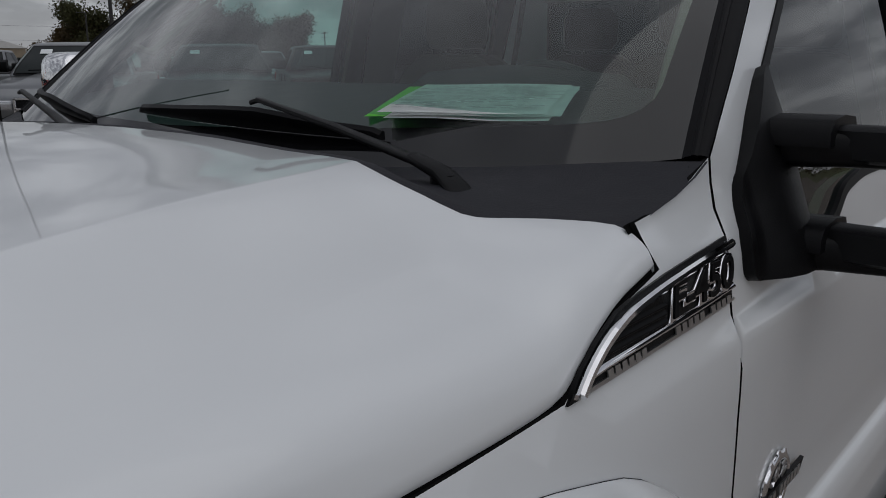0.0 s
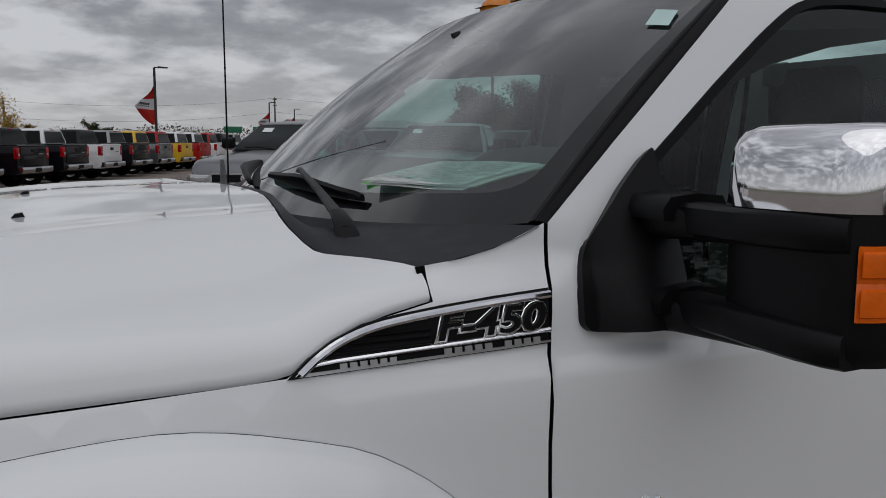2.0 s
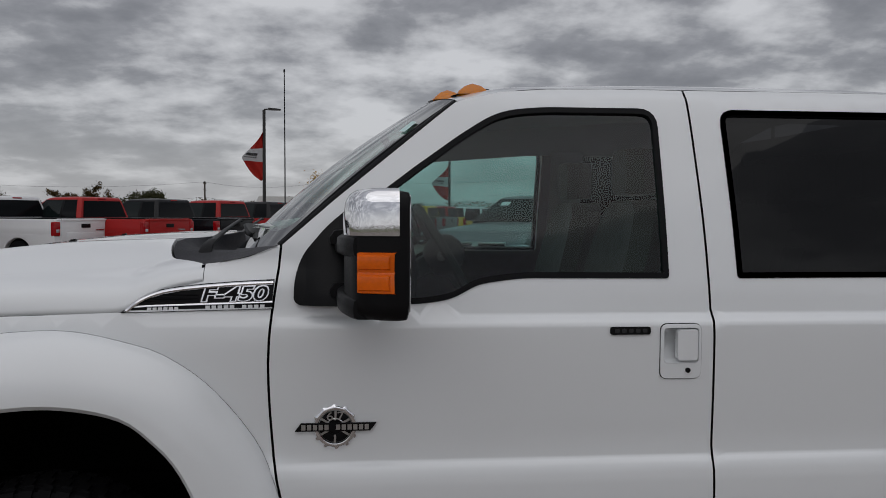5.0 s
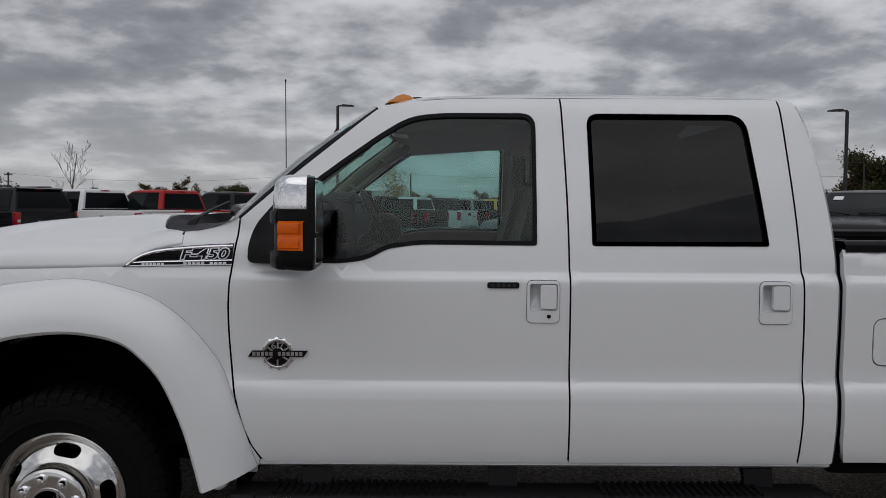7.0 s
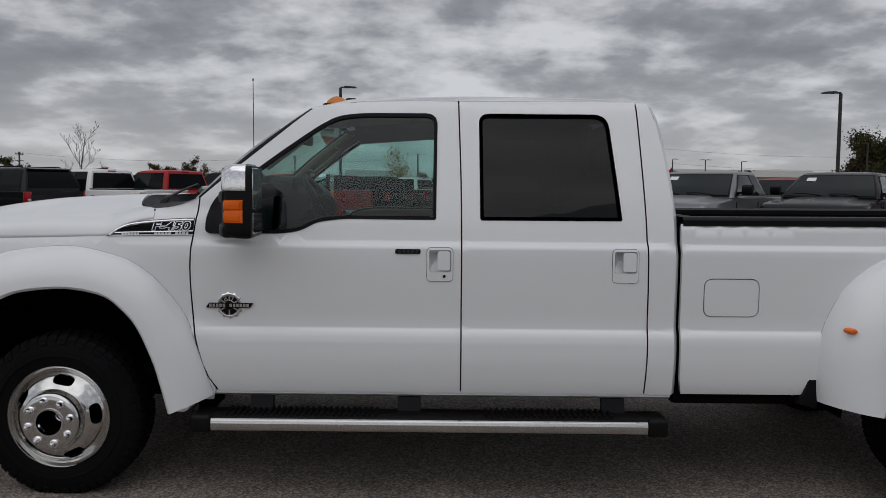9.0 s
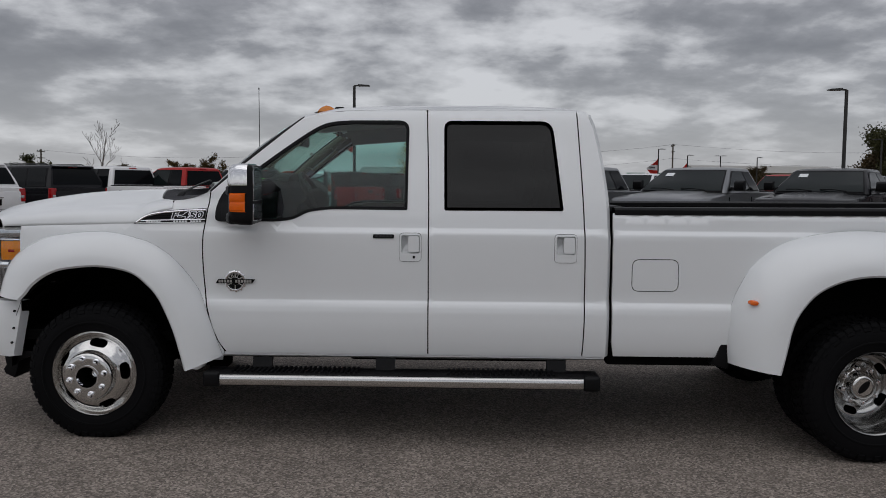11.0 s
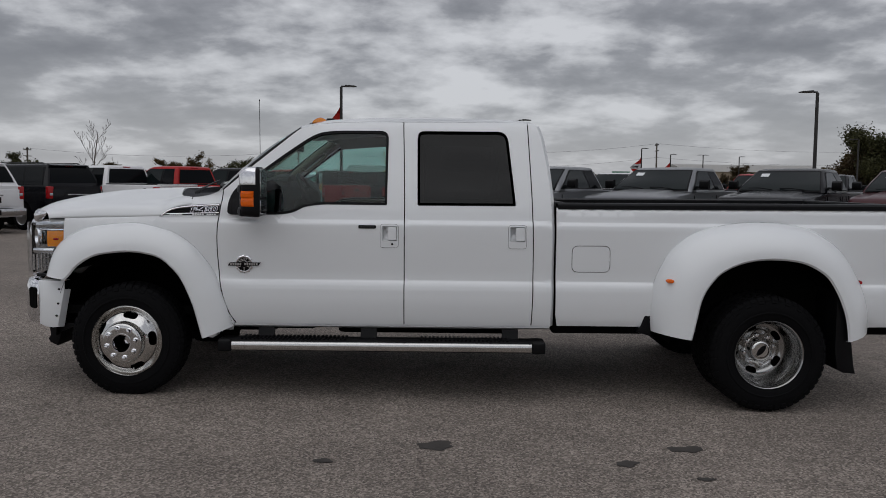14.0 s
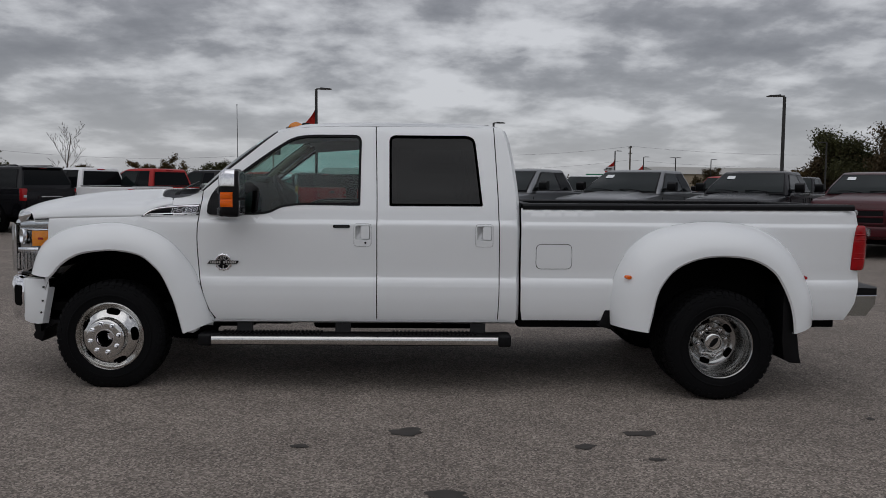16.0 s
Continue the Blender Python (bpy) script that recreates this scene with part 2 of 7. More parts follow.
CLEARLENS = material("lamp_lens", (0.45, 0.46, 0.48), 0.08, metal=0.6, coat=1.0, vary=0.35, scale=20)
WINDSHIELD = glass("windshield_glass", (0.68, 0.90, 0.83), 0.05, 0.01, 2.3)
CLEAR = glass("door_glass", (0.50, 0.69, 0.66), 0.04)
PRIVACY = glass("privacy_glass", (0.02, 0.021, 0.023), 0.03)
LAMPGLASS = glass("lamp_cover_glass", (0.93, 0.95, 0.96), 0.06, 0.01)
LAMPBOWL = material("lamp_bowl_bright", (0.55, 0.56, 0.58), 0.16, metal=1.0, vary=0.2, scale=30)
FARGLASS = material("dark_window_glass", (0.007, 0.011, 0.011), 0.04, spec=0.22)
BUMPER = material("brushed_bright_metal", (0.42, 0.43, 0.41), 0.2, metal=1.0, vary=0.06)
DARKGLASS = material("tinted_rear_glass", (0.004, 0.005, 0.006), 0.05, spec=0.09)
# same alloy, darkened: shade inside the deep rear dish is put into its colour
DISH = material("shaded_rim_alloy", (0.36, 0.36, 0.355), 0.17, metal=1.0, vary=0.08, scale=12)
AMBERLAMP = material("amber_lamp_lens", (0.86, 0.27, 0.012), 0.15, coat=0.5, vary=0.12, scale=40)
CONCRETE = material("grey_concrete", (0.36, 0.35, 0.33), 0.9, vary=0.12, scale=12)
FRIT = material("black_edge_band_under_glass", (0.004, 0.004, 0.005), 0.05, coat=0.3)
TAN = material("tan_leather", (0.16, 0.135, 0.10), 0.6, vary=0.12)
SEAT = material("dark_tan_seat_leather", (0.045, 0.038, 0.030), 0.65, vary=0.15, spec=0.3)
DASH = material("dark_dash_vinyl", (0.03, 0.03, 0.032), 0.65, vary=0.2, spec=0.3)
HEADLINER = material("grey_headliner", (0.20, 0.193, 0.176), 0.9, vary=0.08)
PAPER = material("white_paper", (0.88, 0.90, 0.89), 0.7, vary=0.05)
GREEN = material("bright_green_paper", (0.22, 0.85, 0.10), 0.65)
INK = material("grey_ink", (0.30, 0.32, 0.33), 0.8)
POLE = material("dark_bronze_pole", (0.02, 0.019, 0.018), 0.5)
WOODPOLE = material("weathered_pole_wood", (0.09, 0.075, 0.06), 0.9, vary=0.3)
STAIN = material("oil_stain", (0.038, 0.033, 0.029), 0.75, vary=0.4, scale=30)


# ---- mesh helpers ----
def mesh_object(name, bm, mat, parent=None, smooth=40):
    me = bpy.data.meshes.new(name)
    bm.normal_update()
    for f in bm.faces:
        f.smooth = smooth > 0
    for e in bm.edges:
        if smooth and len(e.link_faces) == 2 and e.calc_face_angle(0) > radians(smooth):
            e.smooth = False
    bm.to_mesh(me)
    bm.free()
    for m in mat if isinstance(mat, (list, tuple)) else [mat]:
        me.materials.append(m)
    ob = new(name, me)
    ob.parent = parent
    return ob


def part(name, bm, mat, parent, label="", smooth=40):
    ob = mesh_object(name, bm, mat, parent, smooth)
    return tagged(ob, label) if label else ob


def thing(name, place, label, category, group="", turn=0.0, kind=""):
    ob = new(name)
    ob.empty_display_size = 0.1
    ob.matrix_world = pose(*place, 0, 0, turn)
    return tagged(ob, label, category, group, kind)


def box(bm, x0, x1, y0, y1, z0, z1, bevel=0.0, seg=2):
    vs = [bm.verts.new((x, y, z)) for x in (x0, x1) for y in (y0, y1) for z in (z0, z1)]
    fs = [bm.faces.new([vs[i] for i in q]) for q in ((0, 1, 3, 2), (4, 6, 7, 5), (0, 4, 5, 1), (2, 3, 7, 6), (0, 2, 6, 4), (1, 5, 7, 3))]
    if bevel:
        es = list({e for f in fs for e in f.edges})
        bmesh.ops.bevel(bm, geom=es, offset=bevel, segments=seg, affect="EDGES", profile=0.6)
    return bm


def loft(bm, rows, closed=False, caps=False):
    """Skin between polylines of equal length."""
    grid = [[bm.verts.new(p) for p in row] for row in rows]
    n = len(rows[0])
    for a, b in zip(grid, grid[1:]):
        for i in range(n if closed else n - 1):
            j = (i + 1) % n
            try:
                bm.faces.new((a[i], a[j], b[j], b[i]))
            except ValueError:
                pass
    if caps:
        bm.faces.new(grid[0][::-1])
        bm.faces.new(grid[-1])
    return grid


def prism(bm, outline, y0, y1, bevel=0.0, seg=2, axis="y"):
    """An (a, b) outline carried from y0 to y1."""
    put = {"y": lambda a, b, c: (a, c, b), "x": lambda a, b, c: (c, a, b), "z": lambda a, b, c: (a, b, c)}[axis]
    loops = [[bm.verts.new(put(a, b, y)) for a, b in outline] for y in (y0, y1)]
    n = len(outline)
    fs = [bm.faces.new(loops[0][::-1]), bm.faces.new(loops[1])]
    fs += [bm.faces.new((loops[0][i], loops[0][(i + 1) % n], loops[1][(i + 1) % n], loops[1][i])) for i in range(n)]
    bmesh.ops.recalc_face_normals(bm, faces=fs)
    if bevel:
        bmesh.ops.bevel(bm, geom=list({e for f in fs[:2] for e in f.edges}), offset=bevel, segments=seg, affect="EDGES", profile=0.6)
    return bm


def tube(bm, path, r, n=10, caps=True):
    """A round bar along a polyline; r is one radius or one for each point."""
    path = [Vector(p) for p in path]
    rs = r if isinstance(r, (list, tuple)) else [r] * len(path)
    rows, side = [], None
    for i, p in enumerate(path):
        d = (path[min(i + 1, len(path) - 1)] - path[max(i - 1, 0)]).normalized()
        if side is None:
            side = d.orthogonal().normalized()
        side = (side - d * side.dot(d)).normalized()
        up = d.cross(side)
        rows.append([p + rs[i] * (math.cos(2 * math.pi * k / n) * side + math.sin(2 * math.pi * k / n) * up) for k in range(n)])
    loft(bm, rows, closed=True, caps=caps)
    return bm


def lathe(bm, profile, centre, n=48, axis="y"):
    """Turn (radius, offset) points round an axis through centre."""
    rows = []
    for r, o in profile:
        ring = []
        for k in range(n):
            a = 2 * math.pi * k / n
            c, s = r * math.cos(a), r * math.sin(a)
            v = {"y": (c, o, s), "z": (c, s, o), "x": (o, c, s)}[axis]
            ring.append(Vector(centre) + Vector(v))
        rows.append(ring)
    loft(bm, rows, closed=True)
    return bm


def curve(points, n, closed=False):
    """A smooth line through points, cut into n even steps."""
    pts = [Vector(p) for p in points]
    if closed:
        pts = pts + [pts[0]]
    fine = []
    m = len(pts)
    for i in range(m - 1):
        p1, p2 = pts[i], pts[i + 1]
        p0 = pts[i - 1] if i else (pts[-2] if closed else p1 * 2 - p2)
        p3 = pts[i + 2] if i + 2 < m else (pts[1] if closed else p2 * 2 - p1)
        for k in range(12):
            t = k / 12
            fine.append(0.5 * ((2 * p1) + (p2 - p0) * t + (2 * p0 - 5 * p1 + 4 * p2 - p3) * t * t + (3 * p1 - p0 - 3 * p2 + p3) * t ** 3))
    fine.append(pts[-1])
    at = [0.0]
    for a, b in zip(fine, fine[1:]):
        at.append(at[-1] + (b - a).length)
    out, j = [], 0
    for k in range(n if closed else n + 1):
        want = at[-1] * k / n
        while j < len(at) - 2 and at[j + 1] < want:
            j += 1
        f = (want - at[j]) / max(1e-9, at[j + 1] - at[j])
        out.append(fine[j].lerp(fine[j + 1], min(1, max(0, f))))
    return out


def rounded(points, r, n=5):
    """A closed outline with its corners rounded; r is one radius or one for each corner."""
    pts = [Vector(p) for p in points]
    out = []
    for i, p in enumerate(pts):
        a, b = pts[i - 1] - p, pts[(i + 1) % len(pts)] - p
        ri = r[i] if isinstance(r, (list, tuple)) else r
        if ri <= 0:
            out.append(tuple(p))
            continue
        ri = min(ri, a.length * 0.49, b.length * 0.49)
        s, e = p + a.normalized() * ri, p + b.normalized() * ri
        for k in range(n + 1):
            t = k / n
            out.append(tuple(s * (1 - t) ** 2 + p * 2 * t * (1 - t) + e * t * t))
    return out


def inside(p, poly):
    hit, j = False, len(poly) - 1
    for i in range(len(poly)):
        (xi, yi), (xj, yj) = poly[i], poly[j]
        if (yi > p[1]) != (yj > p[1]) and p[0] < (xj - xi) * (p[1] - yi) / (yj - yi) + xi:
            hit = not hit
        j = i
    return hit


def dense(poly, step):
    out = []
    for a, b in zip(poly, list(poly[1:]) + [poly[0]]):
        n = max(1, int(math.dist(a, b) / step))
        out += [(a[0] + (b[0] - a[0]) * k / n, a[1] + (b[1] - a[1]) * k / n) for k in range(n)]
    return out


def panel(name, outline, surf, mat, parent, holes=(), thick=0.02, du=0.12, dv=0.03, label="", inward=None, us=(), vs=(), edge=None):
    """A sheet cut to an outline (with holes) in two parameters and laid on the surface surf(u, v), with a returned edge and true surface normals."""
    loops = [dense(list(outline), 0.03)] + [dense(list(h), 0.02) for h in holes]
    pts, edges = [], []
    for lp in loops:
        k = len(pts)
        pts += lp
        edges += [(k + i, k + (i + 1) % len(lp)) for i in range(len(lp))]
    nb = len(pts)
    u0, u1 = min(p[0] for p in loops[0]), max(p[0] for p in loops[0])
    v0, v1 = min(p[1] for p in loops[0]), max(p[1] for p in loops[0])
    gu = list(np.arange(u0 + du / 2, u1, du)) + list(us)
    gv = list(np.arange(v0 + dv / 2, v1, dv)) + list(vs)
    ok = lambda p: inside(p, loops[0]) and not any(inside(p, h) for h in loops[1:])
    pts += [(u, v) for u in gu for v in gv if ok((u, v))]
    from mathutils.geometry import delaunay_2d_cdt
    vv, _, ff, *_ = delaunay_2d_cdt([Vector(p) for p in pts], edges, [], 0, 1e-5)
    tris = []
    for f in ff:
        c = sum((vv[i] for i in f), Vector((0, 0))) / len(f)
        if ok(c):
            tris.append(tuple(f))
    pos = [surf(v[0], v[1]) for v in vv]
    h = 0.002
    nor = []
    for v in vv:
        n = (surf(v[0] + h, v[1]) - surf(v[0] - h, v[1])).cross(surf(v[0], v[1] + h) - surf(v[0], v[1] - h))
        nor.append(n.normalized())
    a, b, c = (pos[i] for i in tris[0][:3])
    fn = (b - a).cross(c - a)
    if fn.dot(nor[tris[0][0]]) < 0:
        tris = [t[::-1] for t in tris]
    flip = inward is not None and nor[tris[0][0]].dot(inward) > 0
    if flip:
        tris, nor = [t[::-1] for t in tris], [-n for n in nor]
    verts, faces, normals = list(pos), list(tris), list(nor)
    if thick:
        count = {}
        for t in tris:
            for i in range(len(t)):
                count[(t[i], t[(i + 1) % len(t)])] = 1
        rim = [(i, j) for i, j in count if (j, i) not in count]
        top, low = {}, {}
        for i, j in rim:
            for k in (i, j):
                if k not in top:
                    top[k] = len(verts)
                    verts.append(pos[k])
                    low[k] = len(verts)
                    verts.append(pos[k] - nor[k] * thick)
                    normals += [Vector((0, 0, 0))] * 2
            fnv = (pos[j] - pos[i]).cross(nor[i]).normalized()
            for k in (top[i], low[i], top[j], low[j]):
                normals[k] = normals[k] + fnv
            faces.append((top[j], top[i], low[i], low[j]))
    me = bpy.data.meshes.new(name)
    me.from_pydata([tuple(v) for v in verts], [], faces)
    me.materials.append(mat)
    if edge:
        me.materials.append(edge)
    for k, p in enumerate(me.polygons):
        p.use_smooth = True
        if edge and k >= len(tris):
            p.material_index = 1
    me.normals_split_custom_set_from_vertices([tuple(n.normalized()) if n.length > 1e-6 else (0, 0, 1) for n in normals])
    ob = new(name, me)
    ob.parent = parent
    return tagged(ob, label) if label else ob


def lerp_table(table):
    """A smooth monotone curve through (at, value) rows."""
    xs, ys = [r[0] for r in table], [r[1] for r in table]
    d = [(ys[i + 1] - ys[i]) / (xs[i + 1] - xs[i]) for i in range(len(xs) - 1)]
    m = [d[0]] + [0.0 if d[i - 1] * d[i] <= 0 else 2 * d[i - 1] * d[i] / (d[i - 1] + d[i]) for i in range(1, len(d))] + [d[-1]]
    def f(x):
        if x <= xs[0]:
            return ys[0] + m[0] * (x - xs[0])
        if x >= xs[-1]:
            return ys[-1] + m[-1] * (x - xs[-1])
        i = next(k for k in range(len(xs) - 1) if x <= xs[k + 1])
        h = xs[i + 1] - xs[i]
        t = (x - xs[i]) / h
        return (2 * t ** 3 - 3 * t * t + 1) * ys[i] + (t ** 3 - 2 * t * t + t) * h * m[i] + (3 * t * t - 2 * t ** 3) * ys[i + 1] + (t ** 3 - t * t) * h * m[i + 1]
    return f


def lettering(name, text, size, matrix, mat, parent, depth=0.002, label="", wide=1.0, shear=0.0, bold=0.0, bevel=0.0):
    cu = bpy.data.curves.new(name, "FONT")
    cu.body, cu.size, cu.extrude, cu.align_x, cu.align_y, cu.shear = text, size, depth, "CENTER", "CENTER", shear
    cu.resolution_u, cu.offset, cu.bevel_depth, cu.bevel_resolution = 3, bold, bevel, 1
    tmp = bpy.data.objects.new(name, cu)
    me = bpy.data.meshes.new_from_object(tmp)
    me.transform(matrix @ Matrix.Diagonal((wide, 1, 1, 1)))
    bpy.data.objects.remove(tmp)
    bpy.data.curves.remove(cu)
    me.materials.clear()
    me.materials.append(mat)
    ob = new(name, me)
    ob.parent = parent
    return tagged(ob, label) if label else ob


def word_bars(name, words, high, pitch, matrix, mat, parent):
    """Rows of small raised bars in place of maker's words; words holds the count of bars in each."""
    total = (sum(words) + len(words) - 1) * pitch
    bm, x = bmesh.new(), -total / 2
    for n in words:
        for k in range(n):
            box(bm, x + 0.14 * pitch, x + 0.86 * pitch, -high / 2, high / 2, -0.001, 0.001)
            x += pitch
        x += pitch
    bm.transform(matrix)
    return part(name, bm, mat, parent)


# ---- ground ----
def ground_z(x, y):
    """The lot falls a little towards the truck's tail, and is level farther off."""
    r = math.hypot(x - 2.2, y + 1.0)
    f = min(1.0, max(0.0, (13.0 - r) / 7.0))
    return (0.030 - 0.0105 * x) * f * f * (3 - 2 * f)


def ground_sheet():
    bm = bmesh.new()
    rings = [0, 1, 2, 3, 4, 5, 6, 7, 8, 9, 10, 11, 12, 13, 14, 15, 16, 18, 30, 60, 120, 300, 900, 2600]
    round_at = lambda r, k: (3 + r * math.cos(2 * math.pi * k / 48), r * math.sin(2 * math.pi * k / 48))
    rows = [[(*round_at(r, k), ground_z(*round_at(r, k))) for k in range(48)] for r in rings[1:]]
    grid = loft(bm, rows, closed=True)
    bm.faces.new(grid[0][::-1])
    bmesh.ops.recalc_face_normals(bm, faces=bm.faces)
    ob = mesh_object("ground", bm, asphalt(), None, 30)
    tagged(ob, "worn grey-brown asphalt parking lot", "ground", kind="structure")


ground_sheet()


# ---- the white crew-cab pickup: body surface ----
DOOR = lerp_table([(0.45, 0.975), (0.50, 1.000), (0.58, 1.022), (0.70, 1.036), (0.755, 1.0355), (0.785, 1.032), (0.808, 1.0255), (0.822, 1.0165), (0.8275, 1.0115), (0.834, 1.0105), (0.87, 1.010), (0.95, 1.014), (1.05, 1.018), (1.16, 1.020), (1.205, 1.0190), (1.217, 1.0160), (1.227, 1.0075), (1.236, 0.9955), (1.241, 0.9900), (1.25, 0.9885), (1.268, 0.986), (1.30, 0.981), (1.345, 0.972), (1.5, 0.937), (1.7, 0.880), (1.85, 0.832), (1.90, 0.808), (1.935, 0.763), (1.95, 0.708)])
FEND = lerp_table([(0.45, 0.975), (0.50, 1.000), (0.58, 1.022), (0.70, 1.036), (0.785, 1.036), (0.815, 1.033), (0.855, 1.020), (0.90, 1.017), (1.05, 1.020), (1.16, 1.019), (1.21, 1.014), (1.235, 1.006), (1.26, 0.998), (1.30, 0.993), (1.335, 0.985), (1.36, 0.970), (1.385, 0.951), (1.44, 0.944), (1.5, 0.925), (1.7, 0.876), (1.85, 0.830), (1.90, 0.806), (1.95, 0.706)])


def half_width(x, z):
    w = min(1.0, max(0.0, (x - 0.50) / 0.35))
    w = w * w * (3 - 2 * w)
    s = FEND(z) * (1 - w) + DOOR(z) * w
    if x < 0.3:
        s -= 0.085 * ((0.3 - x) / 1.0) ** 2
    return s


def side(sgn, off=0.0):
    return lambda x, z: Vector((x, sgn * (half_width(x, z) + off), z))


FRONT_SEAM = lerp_table([(0.50, 0.765), (0.559, 0.718), (0.702, 0.664), (0.866, 0.634), (1.11, 0.621), (1.273, 0.632), (1.341, 0.643), (1.44, 0.652)])
MID_SEAM = lerp_table([(0.5, 1.906), (1.2, 1.905), (1.4, 1.903), (1.9, 1.887), (1.95, 1.885)])
REAR_SEAM = lerp_table([(0.5, 2.780), (0.7, 2.787), (0.92, 2.789), (1.29, 2.783), (1.6, 2.768), (1.9, 2.752), (1.95, 2.75)])
CAB_BACK = lerp_table([(0.5, 2.912), (1.2, 2.914), (1.33, 2.913), (1.5, 2.897), (1.7, 2.867), (1.836, 2.838), (1.90, 2.815), (1.95, 2.79)])

truck = thing("pickup_truck", (0, 0, 0), "white four-door dual-rear-wheel pickup truck parked on asphalt, chrome trim", "pickup truck")
GAPW = 0.0035
FRONT_OPENING = rounded([(0.762, 1.283), (0.765, 1.44), (0.87, 1.543), (1.04, 1.672), (1.18, 1.773), (1.292, 1.842), (1.42, 1.857), (1.785, 1.858), (1.783, 1.343), (1.335, 1.345), (1.215, 1.328), (1.135, 1.284), (1.04, 1.272), (0.889, 1.272)], [0.01, 0.03, 0.0, 0.0, 0.05, 0.06, 0.06, 0.06, 0.012, 0.05, 0.03, 0.04, 0.03, 0.03])
REAR_OPENING = rounded([(1.993, 1.343), (1.985, 1.858), (2.610, 1.858), (2.668, 1.345)], [0.012, 0.05, 0.07, 0.012])


HANDLES = ((1.742, 1.864, True), (2.617, 2.740, False))


def handle_pocket(x0, x1):
    return rounded([(x0 + 0.010, 1.100), (x0 + 0.010, 1.2025), (x1 - 0.008, 1.2025), (x1 - 0.008, 1.100)], 0.012)


def shrink(poly, d):
    n, out = len(poly), []
    area = sum(poly[i][0] * poly[(i + 1) % n][1] - poly[(i + 1) % n][0] * poly[i][1] for i in range(n))
    s = 1 if area > 0 else -1
    for i in range(n):
        a, p, b = Vector(poly[i - 1]), Vector(poly[i]), Vector(poly[(i + 1) % n])
        t = (b - a).normalized()
        out.append(tuple(p + s * d * Vector((-t.y, t.x))))
    return out


def line(f, z0, z1, off, n=14):
    return [(f(z0 + (z1 - z0) * k / n) + off, z0 + (z1 - z0) * k / n) for k in range(n + 1)]


def body_side(sgn):
    into = Vector((0, -sgn, 0))
    sf = side(sgn)
    creases = (0.755, 0.785, 0.797, 0.808, 0.815, 0.822, 0.8275, 0.834, 0.845, 1.205, 1.211, 1.217, 1.222, 1.227, 1.232, 1.236, 1.241, 1.247)
    blend = tuple(0.50 + 0.025 * k for k in range(18))
    near = [tuple(a - 0.04 + 0.010 * k for k in range(int((b - a + 0.08) / 0.010) + 1)) for a, b, _ in HANDLES]
    def P(name, outline, mat=WHITE, holes=(), off=0.0, thick=0.022, parent=truck, label="", **kw):
        return panel(name, outline, side(sgn, off), mat, parent, holes, thick, label=label, inward=into, edge=kw.pop("edge", GAP if mat is WHITE else None), vs=creases if mat is WHITE else (), **kw)
    # front fender
    arch = [(0.02 + 0.545 * math.cos(a) , 0.46 + 0.67 * math.sin(a)) for a in [radians(d) for d in range(-2, 165, 8)]]
    P("front_fender", line(FRONT_SEAM, 0.53, 1.44, -GAPW) + [(0.56, 1.405), (0.50, 1.392), (0.4425, 1.386), (0.4408, 1.37), (0.4408, 1.338), (0.36, 1.3220), (0.29, 1.2950), (0.222, 1.2550), (0.0, 1.2472), (-0.25, 1.2402), (-0.45, 1.2327), (-0.455, 1.1)] + arch[::-1] + [(0.52, 0.50), (0.60, 0.47), (0.72, 0.47)], thick=0.007, us=blend)
    # doors
    front = line(FRONT_SEAM, 0.517, 1.44, GAPW) + [(0.80, 1.567), (0.95, 1.692), (1.10, 1.817), (1.163, 1.868), (1.19, 1.876), (1.30, 1.903), (1.45, 1.916), (1.65, 1.921)] + line(MID_SEAM, 1.921, 0.517, -GAPW)
    P("front_door", front, holes=[FRONT_OPENING] + ([handle_pocket(*HANDLES[0][:2])] if sgn < 0 else []), label="closed front door", us=blend + near[0])
    rear = line(MID_SEAM, 0.517, 1.921, GAPW) + [(2.2, 1.923), (2.5, 1.923)] + line(REAR_SEAM, 1.922, 0.517, -GAPW)
    P("rear_door", rear, holes=[REAR_OPENING] + ([handle_pocket(*HANDLES[1][:2])] if sgn < 0 else []), label="closed rear door", us=near[1])
    P("cab_corner", line(REAR_SEAM, 0.517, 1.922, GAPW) + line(CAB_BACK, 1.915, 0.517, 0), thick=0.03)
    # rocker below the doors
    bm = bmesh.new()
    loft(bm, [[(x, sgn * y, z) for y, z in ((0.95, 0.53), (0.992, 0.522), (0.995, 0.505), (0.975, 0.492), (0.88, 0.488))] for x in (0.69, 1.8, 2.91)])
    part("rocker_panel", bm, WHITE, truck)
    # dark inner shell that shows in the gaps
    for x, z0, z1 in ((0.64, 0.52, 1.43), (1.90, 0.52, 1.905), (2.775, 0.52, 1.905)):
        bm = bmesh.new()
        f = FRONT_SEAM if x < 1 else MID_SEAM if x < 2 else REAR_SEAM
        rows = []
        for k in range(20):
            z = z0 + (z1 - z0) * k / 19
            y = half_width(f(z), z) - 0.016
            rows.append([(f(z) - 0.03, sgn * y, z), (f(z) + 0.03, sgn * y, z)])
        loft(bm, rows)
        part("door_jamb", bm, GAP, truck)
    # windows: seal and glass
    for tag, opening, mat in (("front", FRONT_OPENING, CLEAR), ("rear", REAR_OPENING, PRIVACY)):
        P(tag + "_window_seal", opening, SEAL, holes=[shrink(opening, 0.017)], off=0.003, thick=0.02)
        P(tag + "_window_glass", shrink(opening, 0.015), mat, off=-0.006, thick=0, du=0.2, dv=0.1, label="tinted privacy glass" if tag == "rear" else "clear side glass")
    # bed side
    bx0, bx1 = 2.946, 5.425
